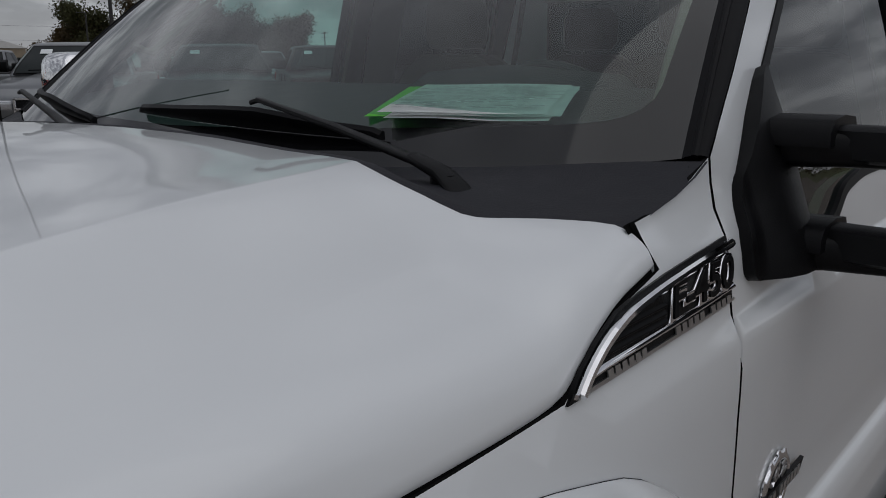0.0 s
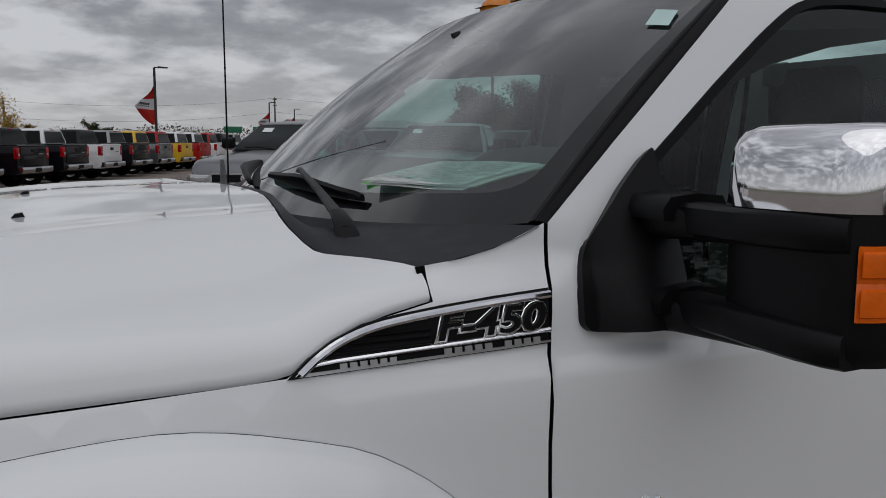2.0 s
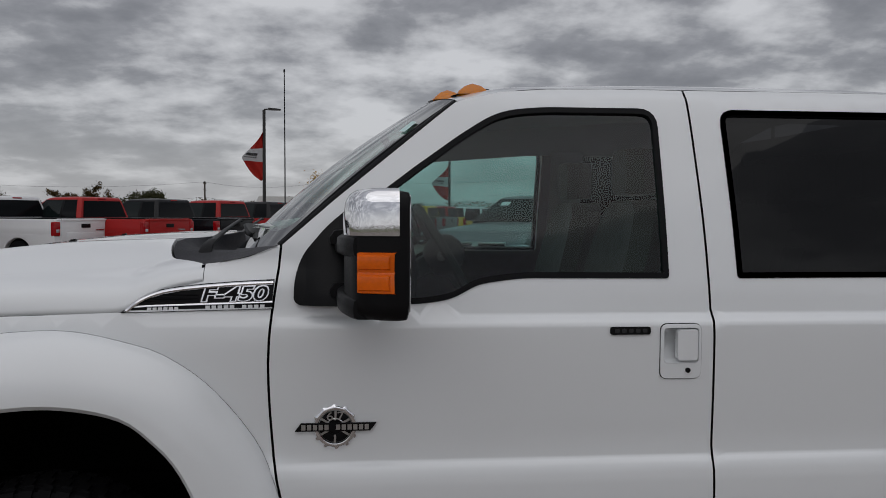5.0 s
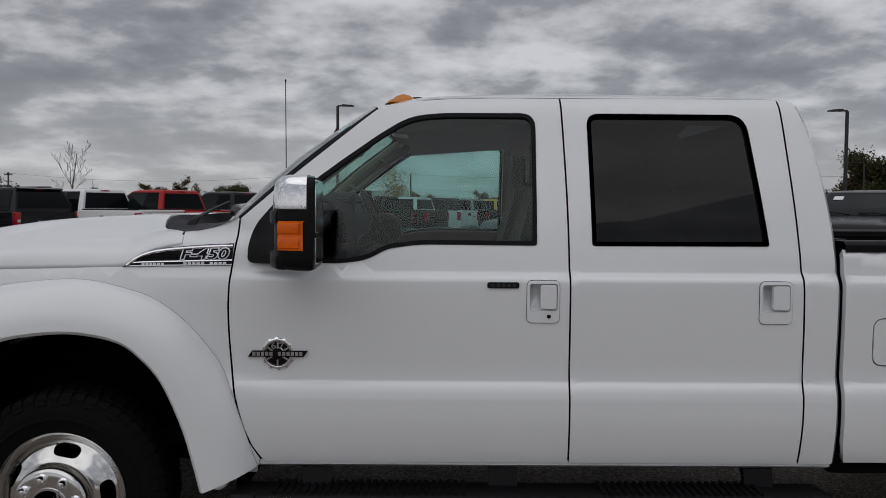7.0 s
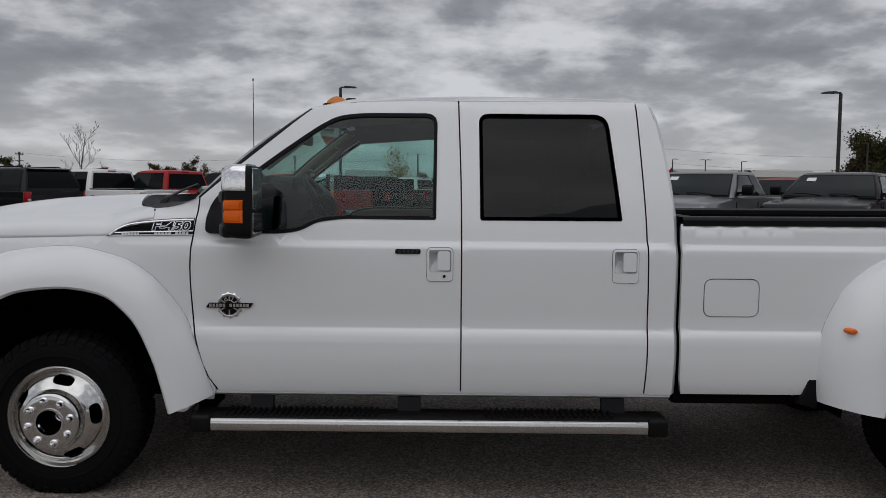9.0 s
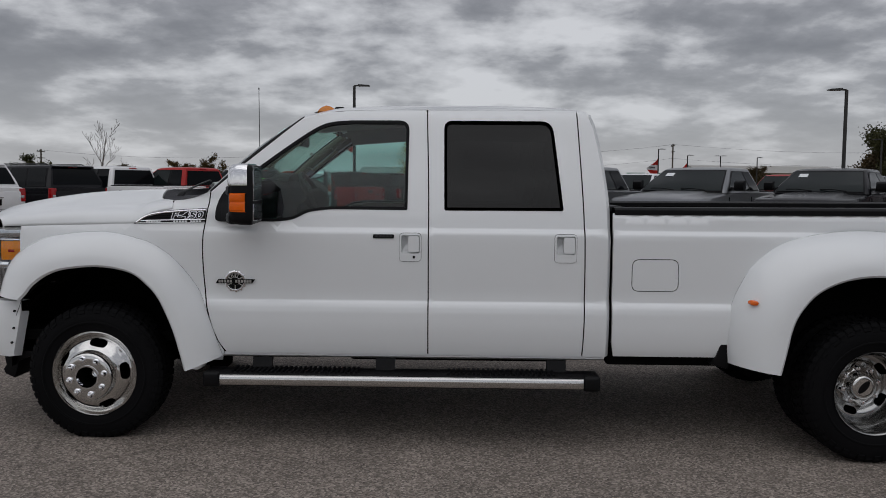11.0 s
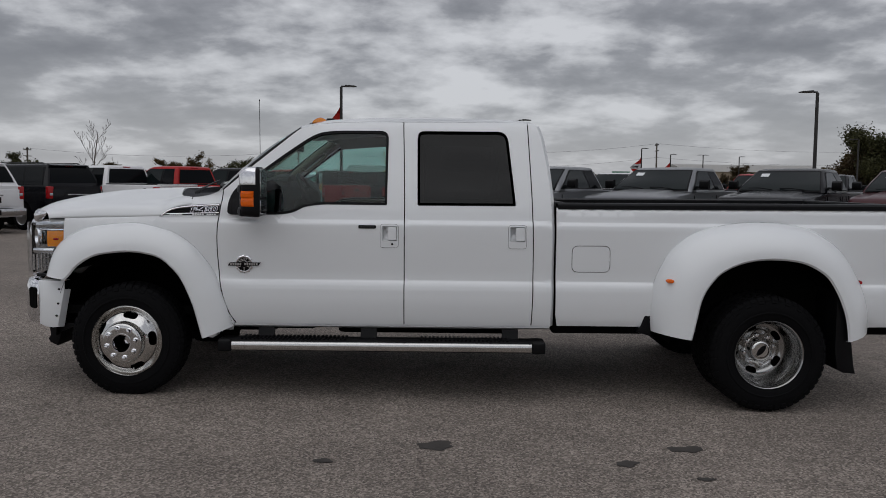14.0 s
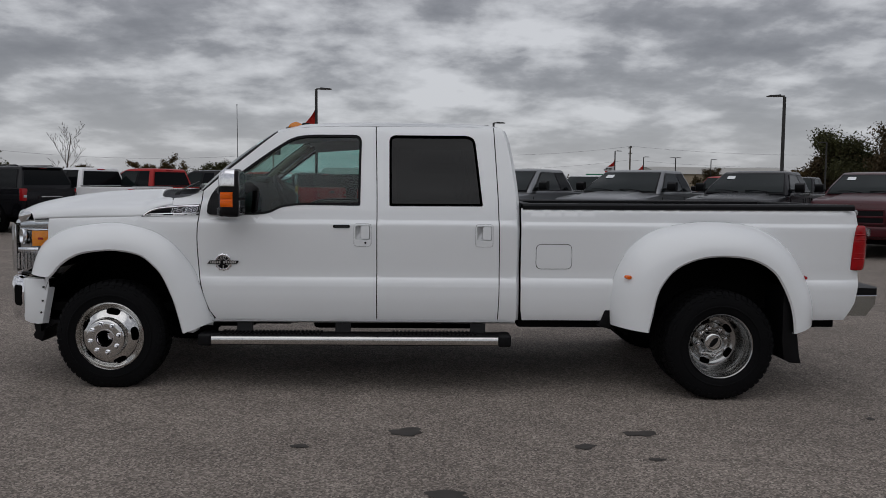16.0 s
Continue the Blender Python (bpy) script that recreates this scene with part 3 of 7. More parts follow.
    bed_s = lerp_table([(0.50, 0.994), (0.58, 1.022), (0.70, 1.033), (0.755, 1.0325), (0.785, 1.029), (0.808, 1.0225), (0.822, 1.0135), (0.8275, 1.0075), (0.834, 1.0065), (0.87, 1.006), (0.95, 1.010), (1.1, 1.014), (1.20, 1.0150), (1.213, 1.0125), (1.223, 1.0045), (1.231, 0.9955), (1.236, 0.9915), (1.245, 0.9905), (1.256, 0.9895), (1.30, 0.986), (1.325, 0.979), (1.34, 0.966)])
    def bsurf(off=0.0):
        def f(x, z):
            y = bed_s(z)
            if x > 5.25:
                y -= 0.5 * (x - 5.25) ** 2 * 3.2
            return Vector((x, sgn * (y + off), z))
        return f
    rearch = [(4.345 + 0.60 * math.cos(a), 0.42 + 0.70 * math.sin(a)) for a in [radians(d) for d in range(4, 178, 8)]]
    outline = [(bx0 + 0.012, 0.523), (bx0, 0.60), (bx0, 1.335), (4.2, 1.345), (5.38, 1.348), (5.402, 1.32), (5.42, 1.24), (5.43, 1.0), (5.435, 0.82), (5.398, 0.66), (5.318, 0.538), (5.1, 0.535), (4.97, 0.5)] + rearch + [(3.72, 0.5), (3.66, 0.523)]
    fuel = rounded([(3.052, 0.894), (3.052, 1.079), (3.315, 1.080), (3.317, 0.895)], 0.045)
    panel("bed_side", outline, bsurf(), WHITE, truck, [fuel] if sgn < 0 else [], 0.03, inward=into, vs=creases + (1.295, 1.305, 1.312, 1.319, 1.325))
    if sgn < 0:
        panel("fuel_door_recess", shrink(fuel, -0.01), bsurf(-0.012), GAP, truck, [], 0, inward=into)
        panel("fuel_door", shrink(fuel, 0.0045), bsurf(0.001), WHITE, truck, [rounded([(3.296, 0.972), (3.296, 1.002), (3.3125, 1.002), (3.3125, 0.972)], 0.008, 3)], 0.006, inward=into)
        panel("finger_notch", rounded([(3.294, 0.970), (3.294, 1.004), (3.3145, 1.004), (3.3145, 0.970)], 0.008, 3), bsurf(-0.006), WHITE, truck, [], 0, du=0.03, dv=0.02, inward=into)
    # rail cap
    bm = bmesh.new()
    loft(bm, [[(x, sgn * y, z + 0.004 * (x - 2.9)) for y, z in ((0.980, 1.325), (0.980, 1.352), (0.964, 1.366), (0.88, 1.368), (0.845, 1.355), (0.845, 1.30))] for x in (2.955, 3.4, 4.2, 5.0, 5.38)])
    part("bed_rail_cap", bm, BLACK, truck, "black plastic rail cap")
    bm = bmesh.new()
    box(bm, 2.95, 5.40, *sorted((sgn * 0.80, sgn * 0.84)), 0.60, 1.335)
    part("bed_inner_wall", bm, DARK, truck)
    # flares
    def flare(name, outer, inner, y_lip, body_y, n=44, ret=0.16):
        a, b = curve(outer, n), curve(inner, n)
        bm = bmesh.new()
        rows, dark = [], []
        for i in range(n + 1):
            row = []
            y0 = body_y(a[i].x, a[i].y)
            for k in range(9):
                s = k / 8
                f = math.sin(s * math.pi / 2) ** 0.85
                q = a[i].lerp(b[i], s ** 1.25)
                row.append((q.x, sgn * (y0 + 0.012 + (y_lip - y0 - 0.012) * f), q.y))
            row.insert(0, (row[0][0], sgn * (y0 - 0.004), row[0][2]))
            c = Vector((sum(v.x for v in b) / len(b), 0.4))
            d = (b[i] - c).normalized()
            row.append((b[i].x - d.x * 0.012, sgn * (y_lip - 0.012), b[i].y - d.y * 0.012))
            rows.append(row)
            dark.append([(b[i].x - d.x * 0.011, sgn * (y_lip - 0.014), b[i].y - d.y * 0.011), (b[i].x - d.x * 0.010, sgn * (y_lip - 0.03), b[i].y - d.y * 0.010), (b[i].x + d.x * 0.02, sgn * (y_lip - ret), b[i].y + d.y * 0.02)])
        loft(bm, rows)
        # close the lower ends
        for r in (rows[0], rows[-1]):
            vs = [bm.verts.new(p) for p in r]
            back = [bm.verts.new((p[0], sgn * (y_lip - 0.05), p[2])) for p in (r[-1],)]
            bm.faces.new(vs + back)
        bmesh.ops.recalc_face_normals(bm, faces=bm.faces)
        out = part(name, bm, WHITE, truck, "wide white wheel-arch flare", 45)
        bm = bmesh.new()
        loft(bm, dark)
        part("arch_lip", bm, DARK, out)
        bm = bmesh.new()
        tube(bm, [(p.x, sgn * (body_y(p.x, p.y) + 0.001), p.y) for p in a], 0.0007, 6)
        part("flare_gasket", bm, SEAL, out)
        return out
    flare("front_flare", [(-0.578, 0.842), (-0.552, 0.94), (-0.50, 1.04), (-0.403, 1.118), (-0.242, 1.180), (0.051, 1.208), (0.259, 1.169), (0.368, 1.123), (0.481, 1.033), (0.598, 0.878), (0.665, 0.70), (0.725, 0.500)],
          [(-0.40, 0.825), (-0.365, 0.86), (-0.32, 0.915), (-0.24, 0.972), (-0.139, 1.008), (0.058, 1.026), (0.235, 0.996), (0.330, 0.930), (0.405, 0.840), (0.478, 0.68), (0.515, 0.56), (0.548, 0.432)], 1.125, lambda x, z: half_width(x, z))
    flare("rear_flare", [(3.600, 0.500), (3.592, 0.62), (3.612, 0.814), (3.665, 0.95), (3.750, 1.075), (3.93, 1.190), (4.255, 1.248), (4.600, 1.222), (4.800, 1.125), (4.918, 1.010), (5.022, 0.822), (5.070, 0.66), (5.072, 0.52)],
          [(3.825, 0.470), (3.850, 0.58), (3.885, 0.740), (3.940, 0.845), (4.027, 0.935), (4.170, 0.998), (4.343, 1.020), (4.55, 1.000), (4.700, 0.925), (4.775, 0.830), (4.838, 0.70), (4.870, 0.58), (4.882, 0.470)], 1.215, lambda x, z: 1.010)
    bm = bmesh.new()
    prism(bm, [(0.550, 0.434), (0.600, 0.428), (0.622, 0.440), (0.634, 0.474), (0.650, 0.52), (0.60, 0.53), (0.56, 0.50)], *sorted((sgn * 1.080, sgn * 0.97)), 0.010)
    part("flare_foot", bm, WHITE, truck)
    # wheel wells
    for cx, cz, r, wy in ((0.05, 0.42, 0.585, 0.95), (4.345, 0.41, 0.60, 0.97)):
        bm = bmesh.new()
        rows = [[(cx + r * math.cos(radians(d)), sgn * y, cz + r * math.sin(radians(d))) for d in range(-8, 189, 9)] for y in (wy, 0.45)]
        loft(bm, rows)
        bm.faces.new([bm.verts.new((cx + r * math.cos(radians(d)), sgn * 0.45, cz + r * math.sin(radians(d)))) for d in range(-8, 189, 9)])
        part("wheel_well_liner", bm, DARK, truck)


body_side(-1)
body_side(1)


# ---- hood, cowl, roof, glass ----
HOOD_TOP = lerp_table([(-0.86, 1.13), (-0.80, 1.235), (-0.73, 1.300), (-0.62, 1.345), (-0.466, 1.381), (-0.28, 1.413), (-0.087, 1.437), (0.10, 1.449), (0.292, 1.453), (0.46, 1.452)])
HOOD_SIDE = lerp_table([(-0.86, 1.10), (-0.70, 1.222), (-0.60, 1.233), (-0.25, 1.2458), (0.0, 1.2528), (0.17, 1.2566), (0.222, 1.261), (0.29, 1.301), (0.36, 1.328), (0.44, 1.3435)])
HOOD_F = lerp_table([(0.0, 1.0), (0.25, 0.985), (0.42, 0.957), (0.50, 0.952), (0.60, 0.964), (0.654, 0.964), (0.70, 0.880), (0.75, 0.770), (0.79, 0.660), (0.829, 0.550), (0.90, 0.455), (0.95, 0.36), (0.975, 0.27), (0.992, 0.14), (1.0, 0.0)])
HOOD_REAR = lerp_table([(0.0, 0.388), (0.2, 0.382), (0.40, 0.355), (0.60, 0.315), (0.68, 0.300), (0.73, 0.302), (0.77, 0.309), (0.805, 0.318), (0.83, 0.335), (0.86, 0.362), (0.92, 0.414), (0.95, 0.4365), (0.97, 0.4385), (1.0, 0.4385)])


def hood_point(u, v, lift=0.0):
    """u: 0 at the nose to 1 at the cowl; v: -1 to 1 across."""
    a = min(1.0, abs(v))
    x0 = -0.80 + 0.23 * a ** 3
    x1 = HOOD_REAR(a)
    x = x0 + (x1 - x0) * u
    bump = max(0.0, min(1.0, a / 0.4)) * max(0.0, min(1.0, (1 - a) / 0.17))
    y = a * (half_width(x, HOOD_SIDE(x)) - 0.003) + 0.16 * min(0.5, max(0.0, 0.33 - x)) * bump
    zs = HOOD_SIDE(x)
    z = zs + max(0.0, HOOD_TOP(x) - zs) * HOOD_F(a)
    return Vector((x, math.copysign(y, v), z + lift))


def build_hood():
    bm = bmesh.new()
    av = [0, 0.1, 0.2, 0.3, 0.38, 0.44, 0.5, 0.55, 0.6, 0.63, 0.648, 0.652, 0.656, 0.660, 0.685, 0.71, 0.735, 0.76, 0.785, 0.81, 0.823, 0.827, 0.831, 0.835, 0.86, 0.885, 0.91, 0.93, 0.95, 0.962, 0.974, 0.984, 0.992, 0.997, 1.0]
    vs = [-a for a in av[:0:-1]] + av
    us = [k / 44 for k in range(45)]
    rows = [[hood_point(u, v) for u in us] for v in vs]
    low = lambda row: [p - Vector((0, 0, 0.03)) + Vector((0, -0.02 if p.y > 0 else 0.02, 0)) for p in row]
    loft(bm, [low(rows[0])] + rows + [low(rows[-1])])
    # folded rear lip
    lip = [rows[i][-1] for i in range(len(rows))]
    loft(bm, [lip, [p + Vector((0.004, 0, -0.03)) for p in lip]])
    bmesh.ops.recalc_face_normals(bm, faces=bm.faces)
    part("hood", bm, WHITE, truck, "white hood with raised centre", 60)
    # bright nose piece that folds from the hood's front edge down to the grille
    bm = bmesh.new()
    rows = []
    for k in range(41):
        v = -0.965 + 1.93 * k / 40
        p = hood_point(0.0, v) + Vector((-0.004, 0, 0))
        e = 0.16 + 0.84 * (1 - (abs(v) / 0.965) ** 6)
        rows.append([p + Vector((dx * e, 0, dz * e)) for dx, dz in ((0.012, -0.030), (0.0, -0.003), (-0.022, -0.006), (-0.042, -0.020), (-0.056, -0.045), (-0.060, -0.080), (-0.050, -0.110), (0.01, -0.118))])
    loft(bm, rows, closed=True, caps=True)
    bmesh.ops.recalc_face_normals(bm, faces=bm.faces)
    part("hood_nose", bm, CHROME, truck, "bright chrome nose strip", 60)
    for y in (-0.333, 0.165):
        bm = bmesh.new()
        p = hood_point(0.605, y / 0.95)
        loft(bm, [[p + Vector((dx, dy, dz)) for dx, dz in ((-0.013, -0.004), (-0.004, 0.006), (0.008, 0.008), (0.014, -0.004))] for dy in (-0.009, 0.009)], caps=True)
        part("washer_nozzle", bm, BLACK, truck)


def glass_edge(k, n):
    """Windshield lower and upper edge, k from 0 to n across."""
    s = -1 + 2 * k / n
    lo = Vector((0.425 + 0.195 * s * s + 0.03 * s ** 6, 0.934 * s, 1.400 + 0.025 * s * s + 0.015 * s ** 6))
    hi = Vector((1.095 + 0.072 * s * s, 0.806 * s, 1.926 - 0.034 * s * s - 0.020 * s ** 6))
    return lo, hi


def windshield_point(s, t):
    lo, hi = glass_edge((s + 1) / 2, 1)
    p = lo.lerp(hi, t)
    b = 0.030 * math.sin(math.pi * t) * (1 - 0.55 * s ** 4)
    return p + Vector((-0.55 * b, 0, 0.83 * b))


def build_glass_and_roof():
    sh = lambda s, t: windshield_point(s, t)
    outline = [(-1 + 2 * k / 20, 0) for k in range(21)] + [(1, k / 8) for k in range(1, 9)] + [(1 - 2 * k / 20, 1) for k in range(1, 21)] + [(-1, 1 - k / 8) for k in range(1, 8)]
    clear = rounded([(-0.93, 0.105), (0, 0.085), (0.93, 0.105), (0.958, 0.968), (-0.958, 0.968)], [0.09, 0, 0.09, 0.06, 0.06])
    panel("windshield", clear, sh, WINDSHIELD, truck, [], 0, du=0.1, dv=0.08, label="clear raked windshield", inward=Vector((1, 0, -1)))
    panel("windshield_frit", outline, sh, FRIT, truck, [clear], 0.004, du=0.1, dv=0.08, inward=Vector((1, 0, -1)))
    # roof
    ZE = lerp_table([(1.06, 1.922), (1.20, 1.945), (1.35, 1.962), (1.65, 1.978), (2.0, 1.985), (2.4, 1.980), (2.68, 1.970), (2.77, 1.952)])
    EDGE = lerp_table([(1.167, 1.872), (1.19, 1.877), (1.30, 1.904), (1.45, 1.917), (1.65, 1.922), (2.2, 1.924), (2.5, 1.924), (2.80, 1.920)])
    bm = bmesh.new()
    rows = []
    for i in range(41):
        s = -1 + i / 20
        row = []
        x0 = 1.095 + 0.072 * s * s
        a = abs(s)
        front = 1.926 - 0.034 * s * s - 0.020 * s ** 6
        for k in range(33):
            t = (k / 32) ** 1.4
            x = x0 + (2.785 - x0) * t
            xe = 1.167 + (2.785 - 1.167) * t
            ze = EDGE(xe)
            y = half_width(xe, ze) * a
            crown = ZE(x) - (ZE(x) - ze) * a ** 4
            w = max(0.0, 1 - (x - x0) / 0.22) ** 2
            row.append((x + (xe - x) * a ** 12, math.copysign(y, s), crown * (1 - w) + front * w if k else front))
        rows.append(row)
    loft(bm, rows)
    bmesh.ops.recalc_face_normals(bm, faces=bm.faces)
    part("roof", bm, WHITE, truck, "", 50)
    for sgn in (-1, 1):
        bm = bmesh.new()
        tube(bm, [windshield_point(sgn * 0.992, k / 16) + Vector((-0.002, sgn * 0.004, 0.0)) for k in range(17)], 0.006, 8)
        part("pillar_moulding", bm, SEAL, truck)
        # black moulding from the glass edge to the door edge
        EDGE_X = lerp_table([(0.0, 0.652), (0.29, 0.80), (0.585, 0.95), (0.88, 1.10), (1.0, 1.163)])
        EDGE_Z = lerp_table([(0.0, 1.44), (0.29, 1.567), (0.585, 1.692), (0.88, 1.817), (1.0, 1.868)])
        bm = bmesh.new()
        rows = []
        for k in range(25):
            t = k / 24
            d = side(sgn, -0.006)(EDGE_X(t) + 0.016, EDGE_Z(t) - 0.012)
            e = side(sgn, -0.001)(EDGE_X(t) - 0.003, EDGE_Z(t) + 0.001)
            g = windshield_point(sgn * 0.97, t) + Vector((0.004, 0, -0.004))
            q = windshield_point(sgn * 0.985, t) + Vector((-0.002, 0, 0.002))
            rows.append([d, e, e.lerp(q, 0.35) + Vector((-0.002, sgn * 0.003, 0.002)), e.lerp(q, 0.7) + Vector((-0.002, sgn * 0.002, 0.002)), q, g])
        loft(bm, rows)
        part("pillar_cover", bm, SEAL, truck, "black pillar cover beside windshield", 60)
    # cab back wall with rear window, and its rounded corner
    bm = bmesh.new()
    rows = []
    for k in range(26):
        z = 0.52 + (1.90 - 0.52) * k / 25
        y = half_width(2.9, z)
        xb = CAB_BACK(z)
        rows.append([(xb, -y, z), (xb + 0.02, -y + 0.03, z), (xb + 0.03, -y + 0.09, z)] + [(xb + 0.03, -y + 0.2, z)])
    for rr in (rows, [[(x, -y, z) for x, y, z in r] for r in rows]):
        bm = bmesh.new()
        loft(bm, rr)
        bmesh.ops.recalc_face_normals(bm, faces=bm.faces)
        part("cab_back_corner", bm, WHITE, truck)
    bm = bmesh.new()
    box(bm, 2.90, 2.93, -0.8, 0.8, 0.52, 1.38)
    box(bm, 2.80, 2.83, -0.70, 0.70, 1.80, 1.89)
    part("cab_back_wall", bm, WHITE, truck)
    bm = bmesh.new()
    loft(bm, [[(2.905, y, 1.38), (2.83, y * 0.94, 1.82)] for y in (-0.74, 0, 0.74)])
    part("rear_window", bm, PRIVACY, truck)


def hood_gap(sgn):
    into = Vector((0, -sgn, 0))
    low = [(-0.56, 1.233), (-0.25, 1.240), (0.0, 1.247), (0.222, 1.254), (0.29, 1.295), (0.36, 1.322), (0.437, 1.338)]
    panel("hood_gap", [(x, z - 0.012) for x, z in low] + [(0.452, 1.34), (0.452, 1.385), (0.43, 1.383)] + [(x - 0.004, z + 0.014) for x, z in low[::-1]], side(sgn, -0.009), GAP, truck, [], 0, inward=into)


hood_gap(-1)
hood_gap(1)
build_hood()
build_glass_and_roof()


FENDER_TOP = lerp_table([(0.40, 1.384), (0.442, 1.386), (0.50, 1.392), (0.56, 1.405), (0.652, 1.44), (0.70, 1.48)])


def build_cowl():
    # black cowl panel between hood and glass
    bm = bmesh.new()
    rows = []
    n = 40
    for k in range(n + 1):
        s = -1 + 2 * k / n
        a = abs(s)
        v = s * 0.965
        h = hood_point(1.0, v)
        h = Vector((h.x + 0.007, h.y, h.z - 0.003 - 0.002 * a))
        g = windshield_point(s * 0.999, 0.0)
        if a > 0.86:
            g = g.lerp(Vector((0.640, math.copysign(0.925, s), 1.430)), (a - 0.86) / 0.14)
        m = h.lerp(g, 0.5)
        edge = max(0.0, min(1.0, (a - 0.93) / 0.07))
        def meet(p):
            z = FENDER_TOP(p.x)
            return p.lerp(Vector((p.x, math.copysign(half_width(p.x, z) + 0.003, s), z + 0.002)), edge)
        wing = max(0.0, min(1.0, (a - 0.55) / 0.2))
        row = [h + Vector((0, 0, -0.03)), h, h + Vector((0.012, 0, 0.004)), h.lerp(g, 0.22) + Vector((0, 0, -0.03 + 0.022 * wing)), m + Vector((0, 0, -0.035 + 0.028 * wing)), h.lerp(g, 0.8) + Vector((0, 0, -0.018 + 0.014 * wing)), g + Vector((0, 0, 0.004))]
        rows.append(row[:3] + [meet(p) for p in row[3:]])
    loft(bm, rows)
    bmesh.ops.recalc_face_normals(bm, faces=bm.faces)
    part("cowl", bm, COWL, truck, "black plastic windshield cowl", 50)
    # wipers
    for base, knee, tips in (((0.405, -0.705, 1.418), (0.452, -0.275, 1.486), (-0.54, 0.11)), ((0.362, 0.06, 1.402), (0.445, 0.50, 1.486), (0.27, 0.86))):
        wiper = bmesh.new()
        b, k = Vector(base), Vector(knee)
        d = (k - b)
        across = Vector((d.y, -d.x, 0)).normalized()
        def ring(p, w, h):
            return [p + across * (w * math.copysign(abs(math.cos(a)) ** 0.7, math.cos(a))) + Vector((0, 0, h * math.copysign(abs(math.sin(a)) ** 0.7, math.sin(a)))) for a in [2 * math.pi * i / 12 for i in range(12)]]
        loft(wiper, [ring(b + d * f + Vector((0, 0, up)), w, h) for f, up, w, h in ((-0.11, -0.018, 0.022, 0.003), (-0.06, -0.004, 0.021, 0.006), (0.0, 0.008, 0.018, 0.008), (0.12, 0.015, 0.0135, 0.007), (0.13, 0.013, 0.0115, 0.006), (0.5, 0.020, 0.0085, 0.005), (0.95, 0.022, 0.006, 0.004), (1.0, 0.014, 0.005, 0.004))], closed=True, caps=True)
        tube(wiper, [b + Vector((0, 0, -0.03)), b + Vector((0, 0, 0.006))], 0.016, 12)
        arm = part("wiper_arm", wiper, BLACK, truck)
        bm = bmesh.new()
        def blade(t, up):
            g = windshield_point(tips[0] + (tips[1] - tips[0]) * t, 0.065 + 0.045 * t)
            return g + Vector((-0.62, 0, 0.78)) * up
        along = Vector((0.006, 0, 0.005))
        loft(bm, [[blade(t, 0.002), blade(t, 0.006) - along * 0.5, blade(t, w * 0.95) - along, blade(t, w * 1.2) - along * 0.6, blade(t, w * 1.2) + along * 0.6, blade(t, w * 0.95) + along, blade(t, 0.006) + along * 0.5] for t, w in ((0, 0.014), (0.02, 0.020), (0.12, 0.024), (0.25, 0.032), (0.38, 0.040), (0.5, 0.038), (0.7, 0.030), (0.9, 0.022), (0.98, 0.018), (1, 0.012))], closed=True, caps=True)
        part("wiper_blade", bm, SEAL, truck)


build_cowl()


